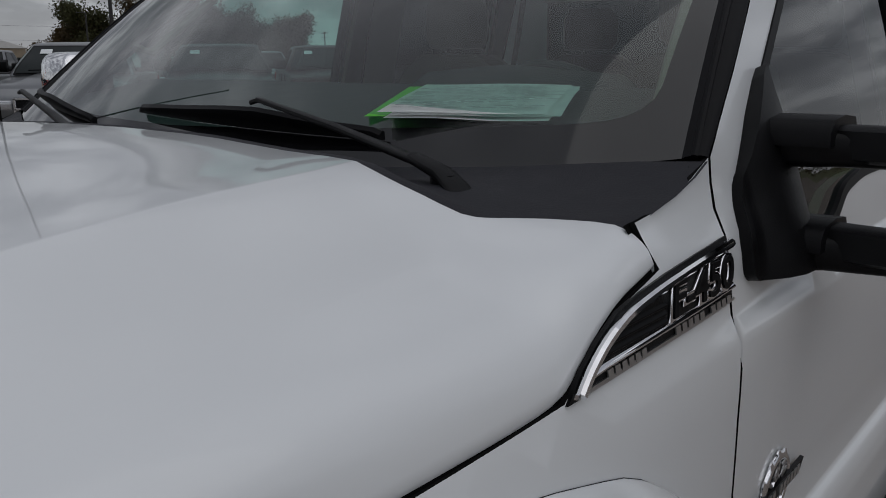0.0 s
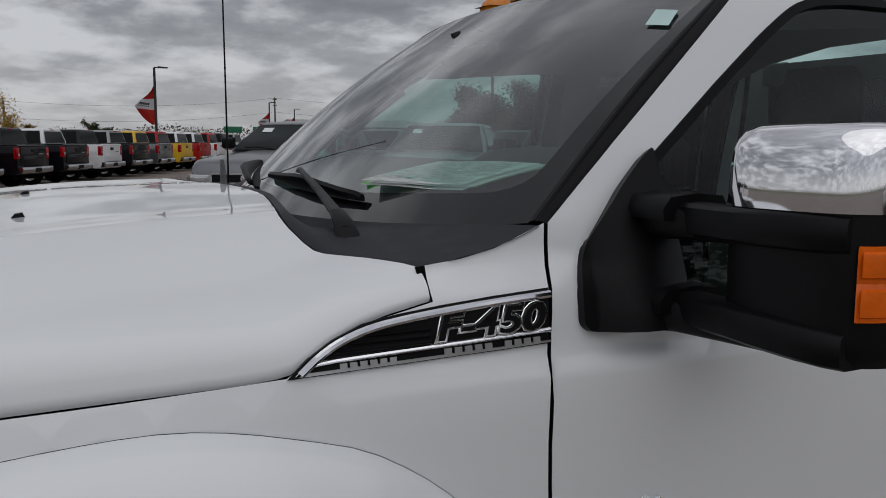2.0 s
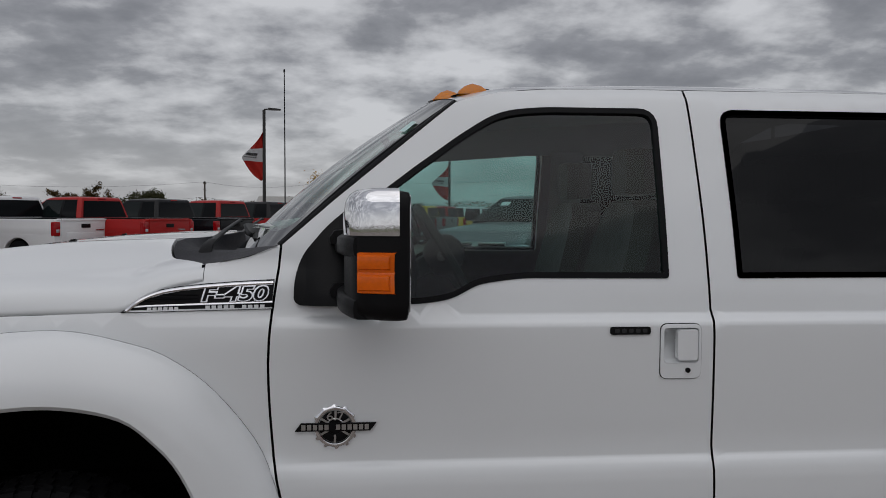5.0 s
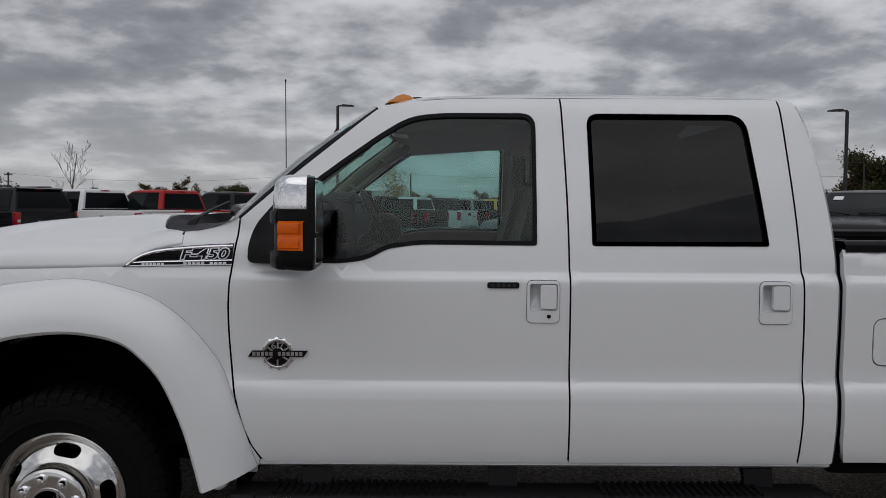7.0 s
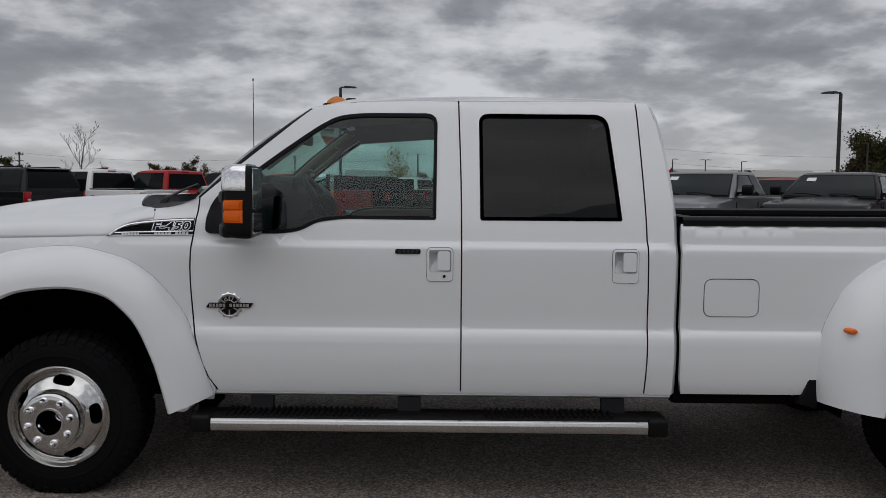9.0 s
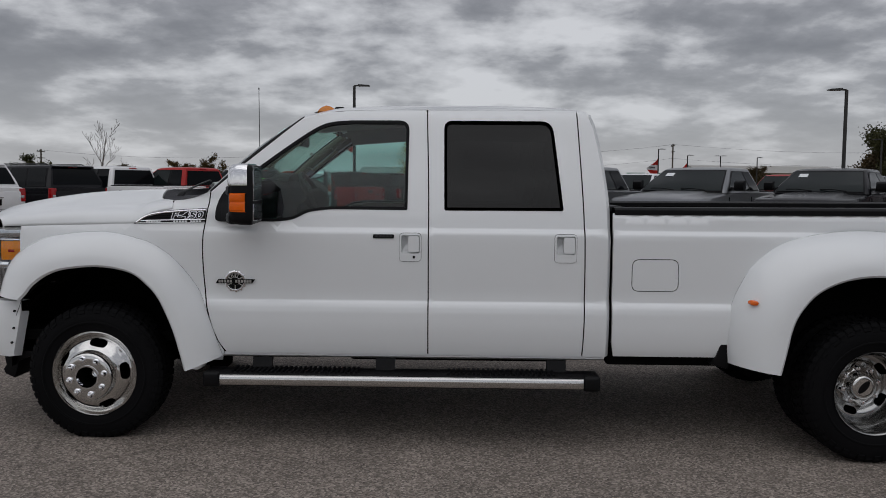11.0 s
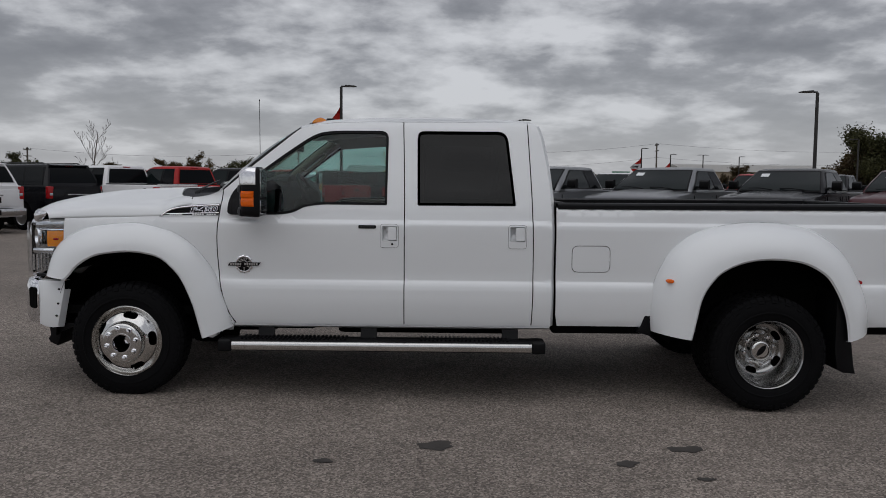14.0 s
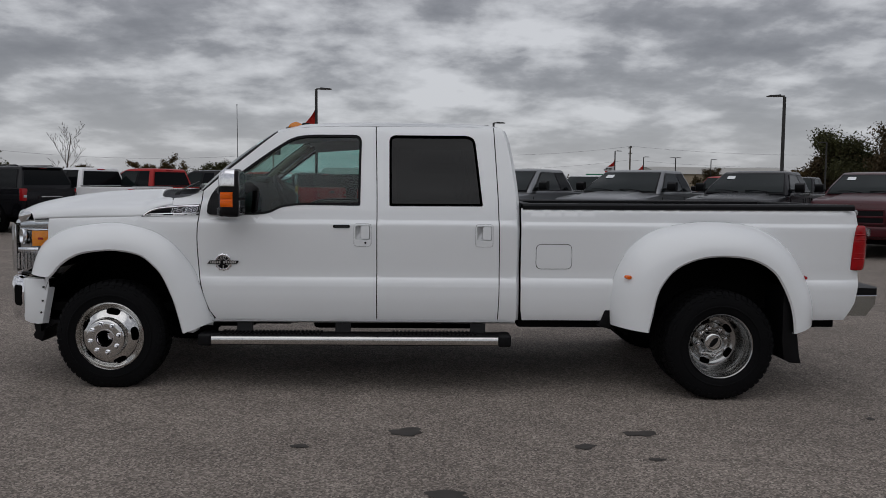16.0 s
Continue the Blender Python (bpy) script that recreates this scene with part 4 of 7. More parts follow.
# ---- front end ----
def front_end():
    # grille
    bm = bmesh.new()
    box(bm, -0.80, -0.70, -0.70, 0.70, 0.80, 1.255, 0.03, 3)
    part("grille_insert", bm, DARK, truck)
    for sgn in (-1, 1):
        bm = bmesh.new()
        plan = curve([(x, y, 0) for x, y in ((-0.735, 0.700), (-0.742, 0.738), (-0.772, 0.746), (-0.803, 0.738), (-0.826, 0.712), (-0.828, 0.684), (-0.81, 0.662), (-0.77, 0.655))], 28, True)
        loft(bm, [[(p.x + dx, sgn * (p.y * k + (1 - k) * 0.70), z) for p in plan] for z, dx, k in ((0.812, 0.02, 0.6), (0.822, 0.004, 0.95), (0.86, 0.0, 1.0), (1.0, 0.0, 1.0), (1.12, 0.006, 1.0), (1.18, 0.018, 1.0), (1.215, 0.035, 0.97))], closed=True, caps=True)
        bmesh.ops.recalc_face_normals(bm, faces=bm.faces)
        part("grille_surround", bm, CHROME, truck, "chrome grille surround", 50)
        # dark slot beside the surround
        bm = bmesh.new()
        loft(bm, [[(x, sgn * y, z) for x, y in ((-0.74, 0.742), (-0.775, 0.748), (-0.782, 0.760), (-0.76, 0.770))] for z in (0.835, 1.0, 1.19)])
        part("grille_slot", bm, DARK, truck)
    for z in (0.835, 0.94, 1.045, 1.15):
        bm = bmesh.new()
        box(bm, -0.835, -0.79, -0.66, 0.66, z - 0.026, z + 0.026, 0.014, 3)
        part("grille_bar", bm, CHROME, truck, "wide chrome grille bar")
    for sgn in (-1, 1):
        Y = lambda y: sgn * y
        # head lamp: bright bowl, amber lens and chrome pieces behind a clear cover that wraps to the fender
        cols = [(-0.800, 0.745), (-0.790, 0.80), (-0.757, 0.856), (-0.70, 0.898), (-0.61, 0.927), (-0.52, 0.944), (-0.432, 0.957)]
        at_y = lerp_table(cols)
        def strip(z0, z1, off, xs=None, mid=0.0):
            bm = bmesh.new()
            pts = cols if xs is None else [(xs[0] + (xs[1] - xs[0]) * i / 8, at_y(xs[0] + (xs[1] - xs[0]) * i / 8)) for i in range(9)]
            loft(bm, [[(x - off * 0.5, Y(y + off + mid * (1 - (2 * j / 4 - 1) ** 2)), z0(x) + (z1(x) - z0(x)) * j / 4) for j in range(5)] for x, y in pts])
            bmesh.ops.recalc_face_normals(bm, faces=bm.faces)
            return bm
        bottom = lerp_table([(-0.80, 0.838), (-0.66, 0.84), (-0.60, 0.90), (-0.53, 0.99), (-0.432, 1.10)])
        top = lerp_table([(-0.80, 1.190), (-0.62, 1.222), (-0.432, 1.234)])
        lamp = part("head_lamp", strip(bottom, top, -0.055), LAMPBOWL, truck, "clear headlamp with chrome reflector")
        part("chrome_brow", strip(lambda x: 1.158, lambda x: top(x) - 0.012, -0.022, (-0.70, -0.436), 0.010), LAMPBOWL, lamp)
        part("bright_strip", strip(lambda x: 1.146, lambda x: 1.156, -0.012, (-0.66, -0.436), 0.004), CHROME, lamp)
        amber_low = lerp_table([(-0.60, 1.032), (-0.52, 1.034), (-0.432, 1.112)])
        part("amber_lens", strip(amber_low, lambda x: 1.142, -0.010, (-0.597, -0.438), 0.006), AMBERLAMP, lamp, "amber side lens")
        part("amber_bulb", strip(lambda x: 1.078, lambda x: 1.094, -0.004, (-0.545, -0.505), 0.003), RED, lamp)
        # round bowl with its chrome ring
        bm = bmesh.new()
        c = Vector((-0.690, Y(0.872), 1.100))
        n = Vector((-0.75, Y(0.66), 0))
        u = Vector((0.66, Y(0.75), 0))
        rows = []
        for r, d in ((0.062, -0.03), (0.064, 0.0), (0.060, 0.012), (0.052, 0.014), (0.047, 0.004), (0.036, -0.03), (0.012, -0.05), (0.001, -0.05)):
            rows.append([c + n * (d * 0.6 - 0.006) + (u * math.cos(2 * math.pi * k / 28) * 0.80 + Vector((0, 0, 1)) * math.sin(2 * math.pi * k / 28)) * r for k in range(28)])
        loft(bm, rows, closed=True)
        bmesh.ops.recalc_face_normals(bm, faces=bm.faces)
        part("lamp_reflector", bm, CHROME, lamp)
        part("lower_chrome", strip(lambda x: 0.985, lambda x: 1.020, -0.014, (-0.72, -0.555), 0.012), CHROME, lamp)
        for x in (-0.765, -0.735, -0.70, -0.662):
            bm = bmesh.new()
            tube(bm, [(x + 0.012, Y(at_y(x) - 0.022), z) for z in (0.86, 0.92, 0.975)], 0.008, 8)
            part("chrome_flute", bm, CHROME, lamp)
        part("lamp_cover", strip(bottom, top, 0.003, None, 0.006), LAMPGLASS, lamp, "clear lamp cover")
        bm = bmesh.new()
        rows = [[(x, Y(y), 0.822), (x - 0.004, Y(y + 0.004), 0.838), (x, Y(y - 0.02), 0.842)] for x, y in ((-0.70, 0.86), (-0.62, 0.915), (-0.5, 0.96), (-0.43, 1.0))]
        loft(bm, rows)
        part("lamp_trim", bm, SEAL, truck)
    # bumper: chrome wraps round the corner, its top edge folds inwards
    bm = bmesh.new()
    path = [(-0.645, 0.952, 0, 1), (-0.70, 0.935, -0.35, 0.94), (-0.755, 0.895, -0.75, 0.66), (-0.80, 0.82, -0.9, 0.43), (-0.85, 0.65, -0.97, 0.2), (-0.89, 0.4, -1, 0.08), (-0.90, 0, -1, 0)]
    path = [(x, -y, nx, -ny) for x, y, nx, ny in path] + path[-2::-1]
    sec = [(-0.07, 0.545), (-0.012, 0.50), (0.0, 0.55), (0.006, 0.66), (0.0, 0.76), (-0.015, 0.795), (-0.05, 0.806), (-0.12, 0.806)]
    loft(bm, [[(x + nx * o, y + ny * o, z + (0.03 if abs(y) < 0.8 and z < 0.56 else 0)) for o, z in sec] for x, y, nx, ny in path])
    bmesh.ops.recalc_face_normals(bm, faces=bm.faces)
    part("front_bumper", bm, CHROME, truck, "chrome front bumper")
    for sgn in (-1, 1):
        bm = bmesh.new()
        rows = []
        for x, y, z0 in ((-0.648, 0.95, 0.492), (-0.60, 0.966, 0.475), (-0.54, 0.976, 0.470), (-0.505, 0.98, 0.475), (-0.452, 0.982, 0.74)):
            rows.append([(x + 0.02, sgn * (y - 0.05), z0 - 0.005), (x, sgn * (y - 0.006), z0), (x, sgn * y, z0 + 0.02), (x, sgn * y, 0.785), (x, sgn * (y - 0.006), 0.798), (x + 0.02, sgn * (y - 0.06), 0.803)])
        loft(bm, rows)
        end = part("bumper_end", bm, WHITE, truck, "white bumper end cap")
        bm = bmesh.new()
        q = [(-0.728, 0.620), (-0.728, 0.735), (-0.715, 0.750), (-0.678, 0.748), (-0.666, 0.73), (-0.666, 0.612), (-0.678, 0.598), (-0.715, 0.605)]
        yb = lerp_table([(-0.755, 0.900), (-0.70, 0.9405), (-0.645, 0.956)])
        vs = [[bm.verts.new((x, sgn * (yb(x) + d), z)) for x, z in q] for d in (0.0, -0.03)]
        for i in range(8):
            bm.faces.new((vs[0][i], vs[0][(i + 1) % 8], vs[1][(i + 1) % 8], vs[1][i]))
        bm.faces.new([bm.verts.new((x, sgn * (yb(x) + 0.0035), z)) for x, z in q])
        part("fog_lamp_recess", bm, DARK, truck)
        for x, z in ((-0.492, 0.74), (-0.50, 0.64), (-0.513, 0.555)):
            bm = bmesh.new()
            lathe(bm, [(0.001, 0.988), (0.007, 0.988), (0.008, 0.97)] if sgn > 0 else [(0.001, -0.988), (0.007, -0.988), (0.008, -0.97)], (x, 0, z), 10)
            part("bumper_rivet", bm, SEAL, end)
        # air dam lip
        bm = bmesh.new()
        prism(bm, [(-0.612, 0.49), (-0.596, 0.407), (-0.614, 0.380), (-0.603, 0.352), (-0.548, 0.328), (-0.531, 0.380), (-0.521, 0.428), (-0.432, 0.469), (-0.43, 0.49)], *sorted((sgn * 0.62, sgn * 0.90)), 0.006)
        part("tow_hook_valance", bm, BLACK, truck)


front_end()


# ---- bed, tail ----
def bed_and_tail():
    bm = bmesh.new()
    box(bm, 2.95, 5.40, -0.82, 0.82, 0.86, 0.90)
    box(bm, 2.95, 2.99, -0.95, 0.95, 0.60, 1.34)
    part("bed_floor", bm, DARK, truck)
    bm = bmesh.new()
    box(bm, 5.36, 5.41, -0.80, 0.80, 0.66, 1.335, 0.012)
    part("tailgate", bm, WHITE, truck)
    bm = bmesh.new()
    box(bm, 5.35, 5.40, -0.79, 0.79, 1.338, 1.372, 0.008)
    part("tailgate_cap", bm, BLACK, truck)
    # bed front lip under the cab glass
    bm = bmesh.new()
    box(bm, 2.955, 3.02, -0.86, 0.86, 1.335, 1.372, 0.008)
    part("bed_front_cap", bm, BLACK, truck)
    for sgn in (-1, 1):
        # tail lamp wraps the corner
        bm = bmesh.new()
        sec = [(5.362, 0.985, 0.0), (5.405, 0.993, 0.2), (5.445, 0.988, 0.45), (5.474, 0.962, 0.7), (5.486, 0.88, 1.0), (5.47, 0.80, 1.0)]
        rows = []
        for z, ins, back in ((0.900, 0.016, 0.006), (0.908, 0.004, 0.0), (0.93, -0.002, 0.0), (1.0, -0.006, 0.004), (1.10, -0.006, 0.012), (1.17, -0.002, 0.022), (1.205, 0.006, 0.030), (1.222, 0.016, 0.038), (1.228, 0.030, 0.044)):
            rows.append([(x - ins * f + back * (1 - f), sgn * (y - ins * 0.6), z) for x, y, f in sec])
        loft(bm, rows)
        bmesh.ops.recalc_face_normals(bm, faces=bm.faces)
        tail = part("tail_lamp", bm, RED, truck, "red tail lamp")
        for z in (0.985, 1.02, 1.055, 1.09, 1.125, 1.16):
            bm = bmesh.new()
            loft(bm, [[(x + 0.022 * (z - 0.9) / 0.3 * (1 - f) + 0.002 + d * f, sgn * (y + 0.0035 + d * 0.6), zz) for x, y, f in sec] for zz, d in ((z - 0.006, -0.002), (z - 0.003, 0.003), (z + 0.003, 0.003), (z + 0.006, -0.002))])
            part("lamp_rib", bm, RED, tail)
        bm = bmesh.new()
        loft(bm, [[(x + 0.034, sgn * (y + 0.004), z) for x, y, f in sec[2:5]] for z in (1.15, 1.18, 1.205)])
        part("reverse_lens", bm, CLEARLENS, tail, "clear reversing lens")
        # rear bumper end
        bm = bmesh.new()
        loft(bm, [[(x, sgn * y, z) for x, z in o] for y, o in ((0.955, [(5.385, 0.765), (5.578, 0.760), (5.573, 0.65), (5.505, 0.562), (5.325, 0.562)]), (0.90, [(5.39, 0.770), (5.605, 0.765), (5.60, 0.64), (5.54, 0.555), (5.33, 0.555)]), (0.3, [(5.43, 0.765), (5.66, 0.76), (5.655, 0.62), (5.58, 0.53), (5.40, 0.53)]))], closed=True, caps=True)
        part("rear_bumper", bm, BUMPER, truck, "chrome rear bumper")
        bm = bmesh.new()
        loft(bm, [[(x, sgn * y, z) for x, z in o] for y, o in ((0.957, [(5.387, 0.770), (5.580, 0.765), (5.580, 0.712), (5.378, 0.710)]), (0.90, [(5.43, 0.775), (5.61, 0.770), (5.61, 0.715), (5.43, 0.715)]), (0.3, [(5.43, 0.772), (5.665, 0.767), (5.665, 0.72), (5.43, 0.72)]))], closed=True, caps=True)
        part("bumper_step_pad", bm, BLACK, truck)
        bm = bmesh.new()
        tube(bm, [(5.375, sgn * 0.958, 0.708), (5.578, sgn * 0.958, 0.710), (5.608, sgn * 0.90, 0.710)], 0.005, 8)
        part("bright_edge", bm, CHROME, truck)
        bm = bmesh.new()
        box(bm, 5.05, 5.28, *sorted((sgn * 0.80, sgn * 0.93)), 0.47, 0.54, 0.01)
        part("hitch_bracket", bm, DARK, truck)
        # mud flaps
        bm = bmesh.new()
        prism(bm, [(4.80, 0.80), (4.865, 0.66), (4.905, 0.50), (4.93, 0.30), (4.945, 0.245), (4.86, 0.252), (4.82, 0.275), (4.80, 0.40)], *sorted((sgn * 0.70, sgn * 1.17)), 0.008)
        part("mud_flap", bm, BLACK, truck, "black rubber mud flap")
        bm = bmesh.new()
        prism(bm, [(3.60, 0.46), (3.50, 0.49), (3.535, 0.53), (3.592, 0.735), (3.604, 0.758), (3.620, 0.74), (3.618, 0.55)], *sorted((sgn * 0.85, sgn * 1.025)), 0.006)
        part("stone_guard", bm, BLACK, truck)
        # side markers
        for x, z, mat, y in ((3.697, 0.855, AMBER, 1.158), (5.009, 0.848, RED, 1.05)):
            bm = bmesh.new()
            lathe(bm, [(0.001, sgn * (y + 0.004)), (0.013, sgn * (y + 0.001)), (0.017, sgn * (y - 0.01)), (0.017, sgn * (y - 0.05))], (0, 0, 0), 16)
            bmesh.ops.scale(bm, vec=(1.4, 1, 0.82) if mat is AMBER else (0.8, 1, 0.8), verts=bm.verts)
            bmesh.ops.translate(bm, vec=(x, 0, z), verts=bm.verts)
            part("side_marker", bm, mat, truck, "amber side marker lamp" if mat is AMBER else "red side marker lamp")


bed_and_tail()


# ---- wheels ----
def build_tyre(parent, cx, cz, y0, y1, r, rim):
    """A tyre between y0 and y1 with lugged tread."""
    w, m = y1 - y0, (y0 + y1) / 2
    prof = [(rim - 0.012, y0 + 0.03), (rim + 0.006, y0 + 0.008), (rim + 0.03, y0 + 0.001), (rim + 0.07, y0 - 0.006), (r - 0.065, y0 - 0.002), (r - 0.03, y0 + 0.012), (r - 0.012, y0 + 0.028), (r - 0.010, m), (r - 0.012, y1 - 0.028), (r - 0.03, y1 - 0.012), (r - 0.065, y1 + 0.002), (rim + 0.05, y1 + 0.004), (rim - 0.012, y1 - 0.03)]
    bm = bmesh.new()
    lathe(bm, prof, (cx, 0, cz), 64)
    lathe(bm, [(rim + 0.052, y0 - 0.007), (rim + 0.056, y0 - 0.0105), (rim + 0.062, y0 - 0.0105), (rim + 0.066, y0 - 0.007)], (cx, 0, cz), 64)
    bmesh.ops.recalc_face_normals(bm, faces=bm.faces)
    tyre = part("tyre", bm, RUBBER, parent, "black all-terrain tyre")
    bm = bmesh.new()
    n = 50
    for k in range(n):
        a = 2 * math.pi * k / n
        for j, (ya, yb, ra, rb, da) in enumerate(((y0 + 0.006, y0 + 0.055, r - 0.026, r, 0.0), (y0 + 0.064, m - 0.004, r - 0.004, r, 0.35), (m + 0.004, y1 - 0.064, r - 0.004, r, 0.7), (y1 - 0.055, y1 - 0.006, r, r - 0.026, 0.5))):
            c = a + da * 2 * math.pi / n
            hw = math.pi / n * (0.62 if j in (0, 3) else 0.74) * (1.0 if (k + j) % 2 else 0.86)
            vs = []
            for rr in (0.0, 1.0):
                for ang, yy, top in ((-hw, ya, ra), (hw, ya, ra), (hw * 0.9, yb, rb), (-hw * 0.9, yb, rb)):
                    q = (r - 0.035) if rr == 0 else top
                    vs.append(bm.verts.new((cx + q * math.cos(c + ang), yy, cz + q * math.sin(c + ang))))
            for f in ((4, 5, 6, 7), (0, 1, 5, 4), (1, 2, 6, 5), (2, 3, 7, 6), (3, 0, 4, 7)):
                bm.faces.new([vs[i] for i in f])
    # blocks that run over the shoulder onto the sidewall
    for yo, out in ((y0, -1), (y1, 1)):
        for k in range(n):
            c = 2 * math.pi * (k + (0.0 if out < 0 else 0.5)) / n
            hw = math.pi / n * 0.72
            r0 = r - (0.062 if k % 2 else 0.050)
            vs = [bm.verts.new((cx + q * math.cos(c + g), yo + d, cz + q * math.sin(c + g))) for q, d in ((r0, -out * 0.003), (r0 + 0.006, -out * 0.0005), (r - 0.024, -out * 0.010), (r - 0.006, -out * 0.024)) for g in (-hw, hw)]
            low = [bm.verts.new((cx + q * math.cos(c + g), yo + d - out * 0.02, cz + q * math.sin(c + g))) for q, d in ((r0, -out * 0.006), (r0 + 0.006, out * 0.004), (r - 0.022, -out * 0.004), (r - 0.003, -out * 0.022)) for g in (-hw, hw)]
            for i in (0, 2, 4):
                bm.faces.new((vs[i], vs[i + 1], vs[i + 3], vs[i + 2]))
                bm.faces.new((vs[i], vs[i + 2], low[i + 2], low[i]))
                bm.faces.new((vs[i + 1], low[i + 1], low[i + 3], vs[i + 3]))
            bm.faces.new((vs[0], low[0], low[1], vs[1]))
            bm.faces.new((vs[6], vs[7], low[7], low[6]))
    bmesh.ops.recalc_face_normals(bm, faces=bm.faces)
    part("tread", bm, RUBBER, tyre, smooth=0)
    return tyre


def circle(r, n=40, a0=0.0, cx=0.0, cz=0.0):
    return [(cx + r * math.cos(a0 + 2 * math.pi * k / n), cz + r * math.sin(a0 + 2 * math.pi * k / n)) for k in range(n)]


def wheel_disc(name, prof, cx, cz, sgn, parent, holes_at, phase, r_out, r_in, hole_size, mat):
    table = lerp_table(prof)
    f = lambda r: sum(table(r + d) for d in (-0.006, -0.003, 0.0, 0.003, 0.006)) / 5
    surf = lambda u, v: Vector((cx + u, sgn * f(math.hypot(u, v)), cz + v))
    holes = [circle(r_in, 32)]
    for k in range(5):
        a = phase + 2 * math.pi * k / 5
        h = []
        for i in range(20):
            b = 2 * math.pi * i / 20
            c, s = math.cos(b), math.sin(b)
            lr = hole_size[1] * math.copysign(abs(s) ** 0.7, s)
            lt = hole_size[0] * math.copysign(abs(c) ** 0.7, c)
            rr = holes_at + lr
            ang = a + lt / holes_at
            h.append((rr * math.cos(ang), rr * math.sin(ang)))
        holes.append(h)
    return panel(name, circle(r_out, 64), surf, mat, parent, holes, 0.012, du=0.009, dv=0.009, inward=Vector((0, -sgn, 0)))


def front_wheel(sgn):
    cx, cz = 0.030, 0.408
    w = new("front_wheel")
    w.parent = truck
    if sgn < 0:
        build_tyre(w, cx, cz, -1.095, -0.86, 0.405, 0.245)
    else:
        build_tyre(w, cx, cz, 0.86, 1.095, 0.405, 0.245)
    Y = lambda p: [(r, sgn * o) for r, o in p]
    rim = bmesh.new()
    lathe(rim, Y([(0.236, 0.90), (0.236, 1.07), (0.243, 1.088), (0.250, 1.094), (0.254, 1.086), (0.250, 1.07)]), (cx, 0, cz), 64)
    lathe(rim, Y([(0.236, 1.07), (0.228, 1.074), (0.222, 1.080)]), (cx, 0, cz), 64)
    bmesh.ops.recalc_face_normals(rim, faces=rim.faces)
    part("rim", rim, ALLOY, w, "polished alloy rim")
    wheel_disc("wheel_disc", [(0.14, 1.142), (0.152, 1.138), (0.175, 1.124), (0.20, 1.103), (0.215, 1.085), (0.226, 1.075)], cx, cz, sgn, w, 0.191, radians(7), 0.226, 0.149, (0.050, 0.022), ALLOY)
    bm = bmesh.new()
    lathe(bm, Y([(0.151, 1.134), (0.1485, 1.142), (0.1455, 1.150), (0.143, 1.164), (0.140, 1.177), (0.135, 1.186), (0.127, 1.190), (0.10, 1.191), (0.064, 1.191)]), (cx, 0, cz), 72)
    bmesh.ops.recalc_face_normals(bm, faces=bm.faces)
    part("hub_flange", bm, ALLOY, w, "", 60)
    bm = bmesh.new()
    lathe(bm, Y([(0.071, 1.188), (0.070, 1.196), (0.061, 1.196), (0.058, 1.170)]), (cx, 0, cz), 32)
    part("hub_ring", bm, CHROME, w)
    bm = bmesh.new()
    lathe(bm, Y([(0.050, 1.03), (0.048, 1.060), (0.036, 1.062), (0.034, 1.095), (0.026, 1.10), (0.022, 1.08), (0.0, 1.08)]), (cx, 0, cz), 24)
    part("hub_spindle", bm, CHROME, w)
    bm = bmesh.new()
    lathe(bm, Y([(0.062, 1.186), (0.060, 1.03), (0.0, 1.03)]), (cx, 0, cz), 32)
    part("hub_bore", bm, DARK, w)
    for k in range(8):
        a = radians(12 + 45 * k)
        bm = bmesh.new()
        lathe(bm, Y([(0.021, 1.188), (0.021, 1.193), (0.0165, 1.195), (0.0155, 1.212), (0.011, 1.220), (0.0, 1.222)]), (cx + 0.104 * math.cos(a), 0, cz + 0.104 * math.sin(a)), 12)
        part("lug_nut", bm, CHROME, w)
    bm = bmesh.new()
    lathe(bm, Y([(0.235, 0.92), (0.10, 0.92), (0.0, 0.92)]), (cx, 0, cz), 32)
    part("brake_backing", bm, DARK, w)


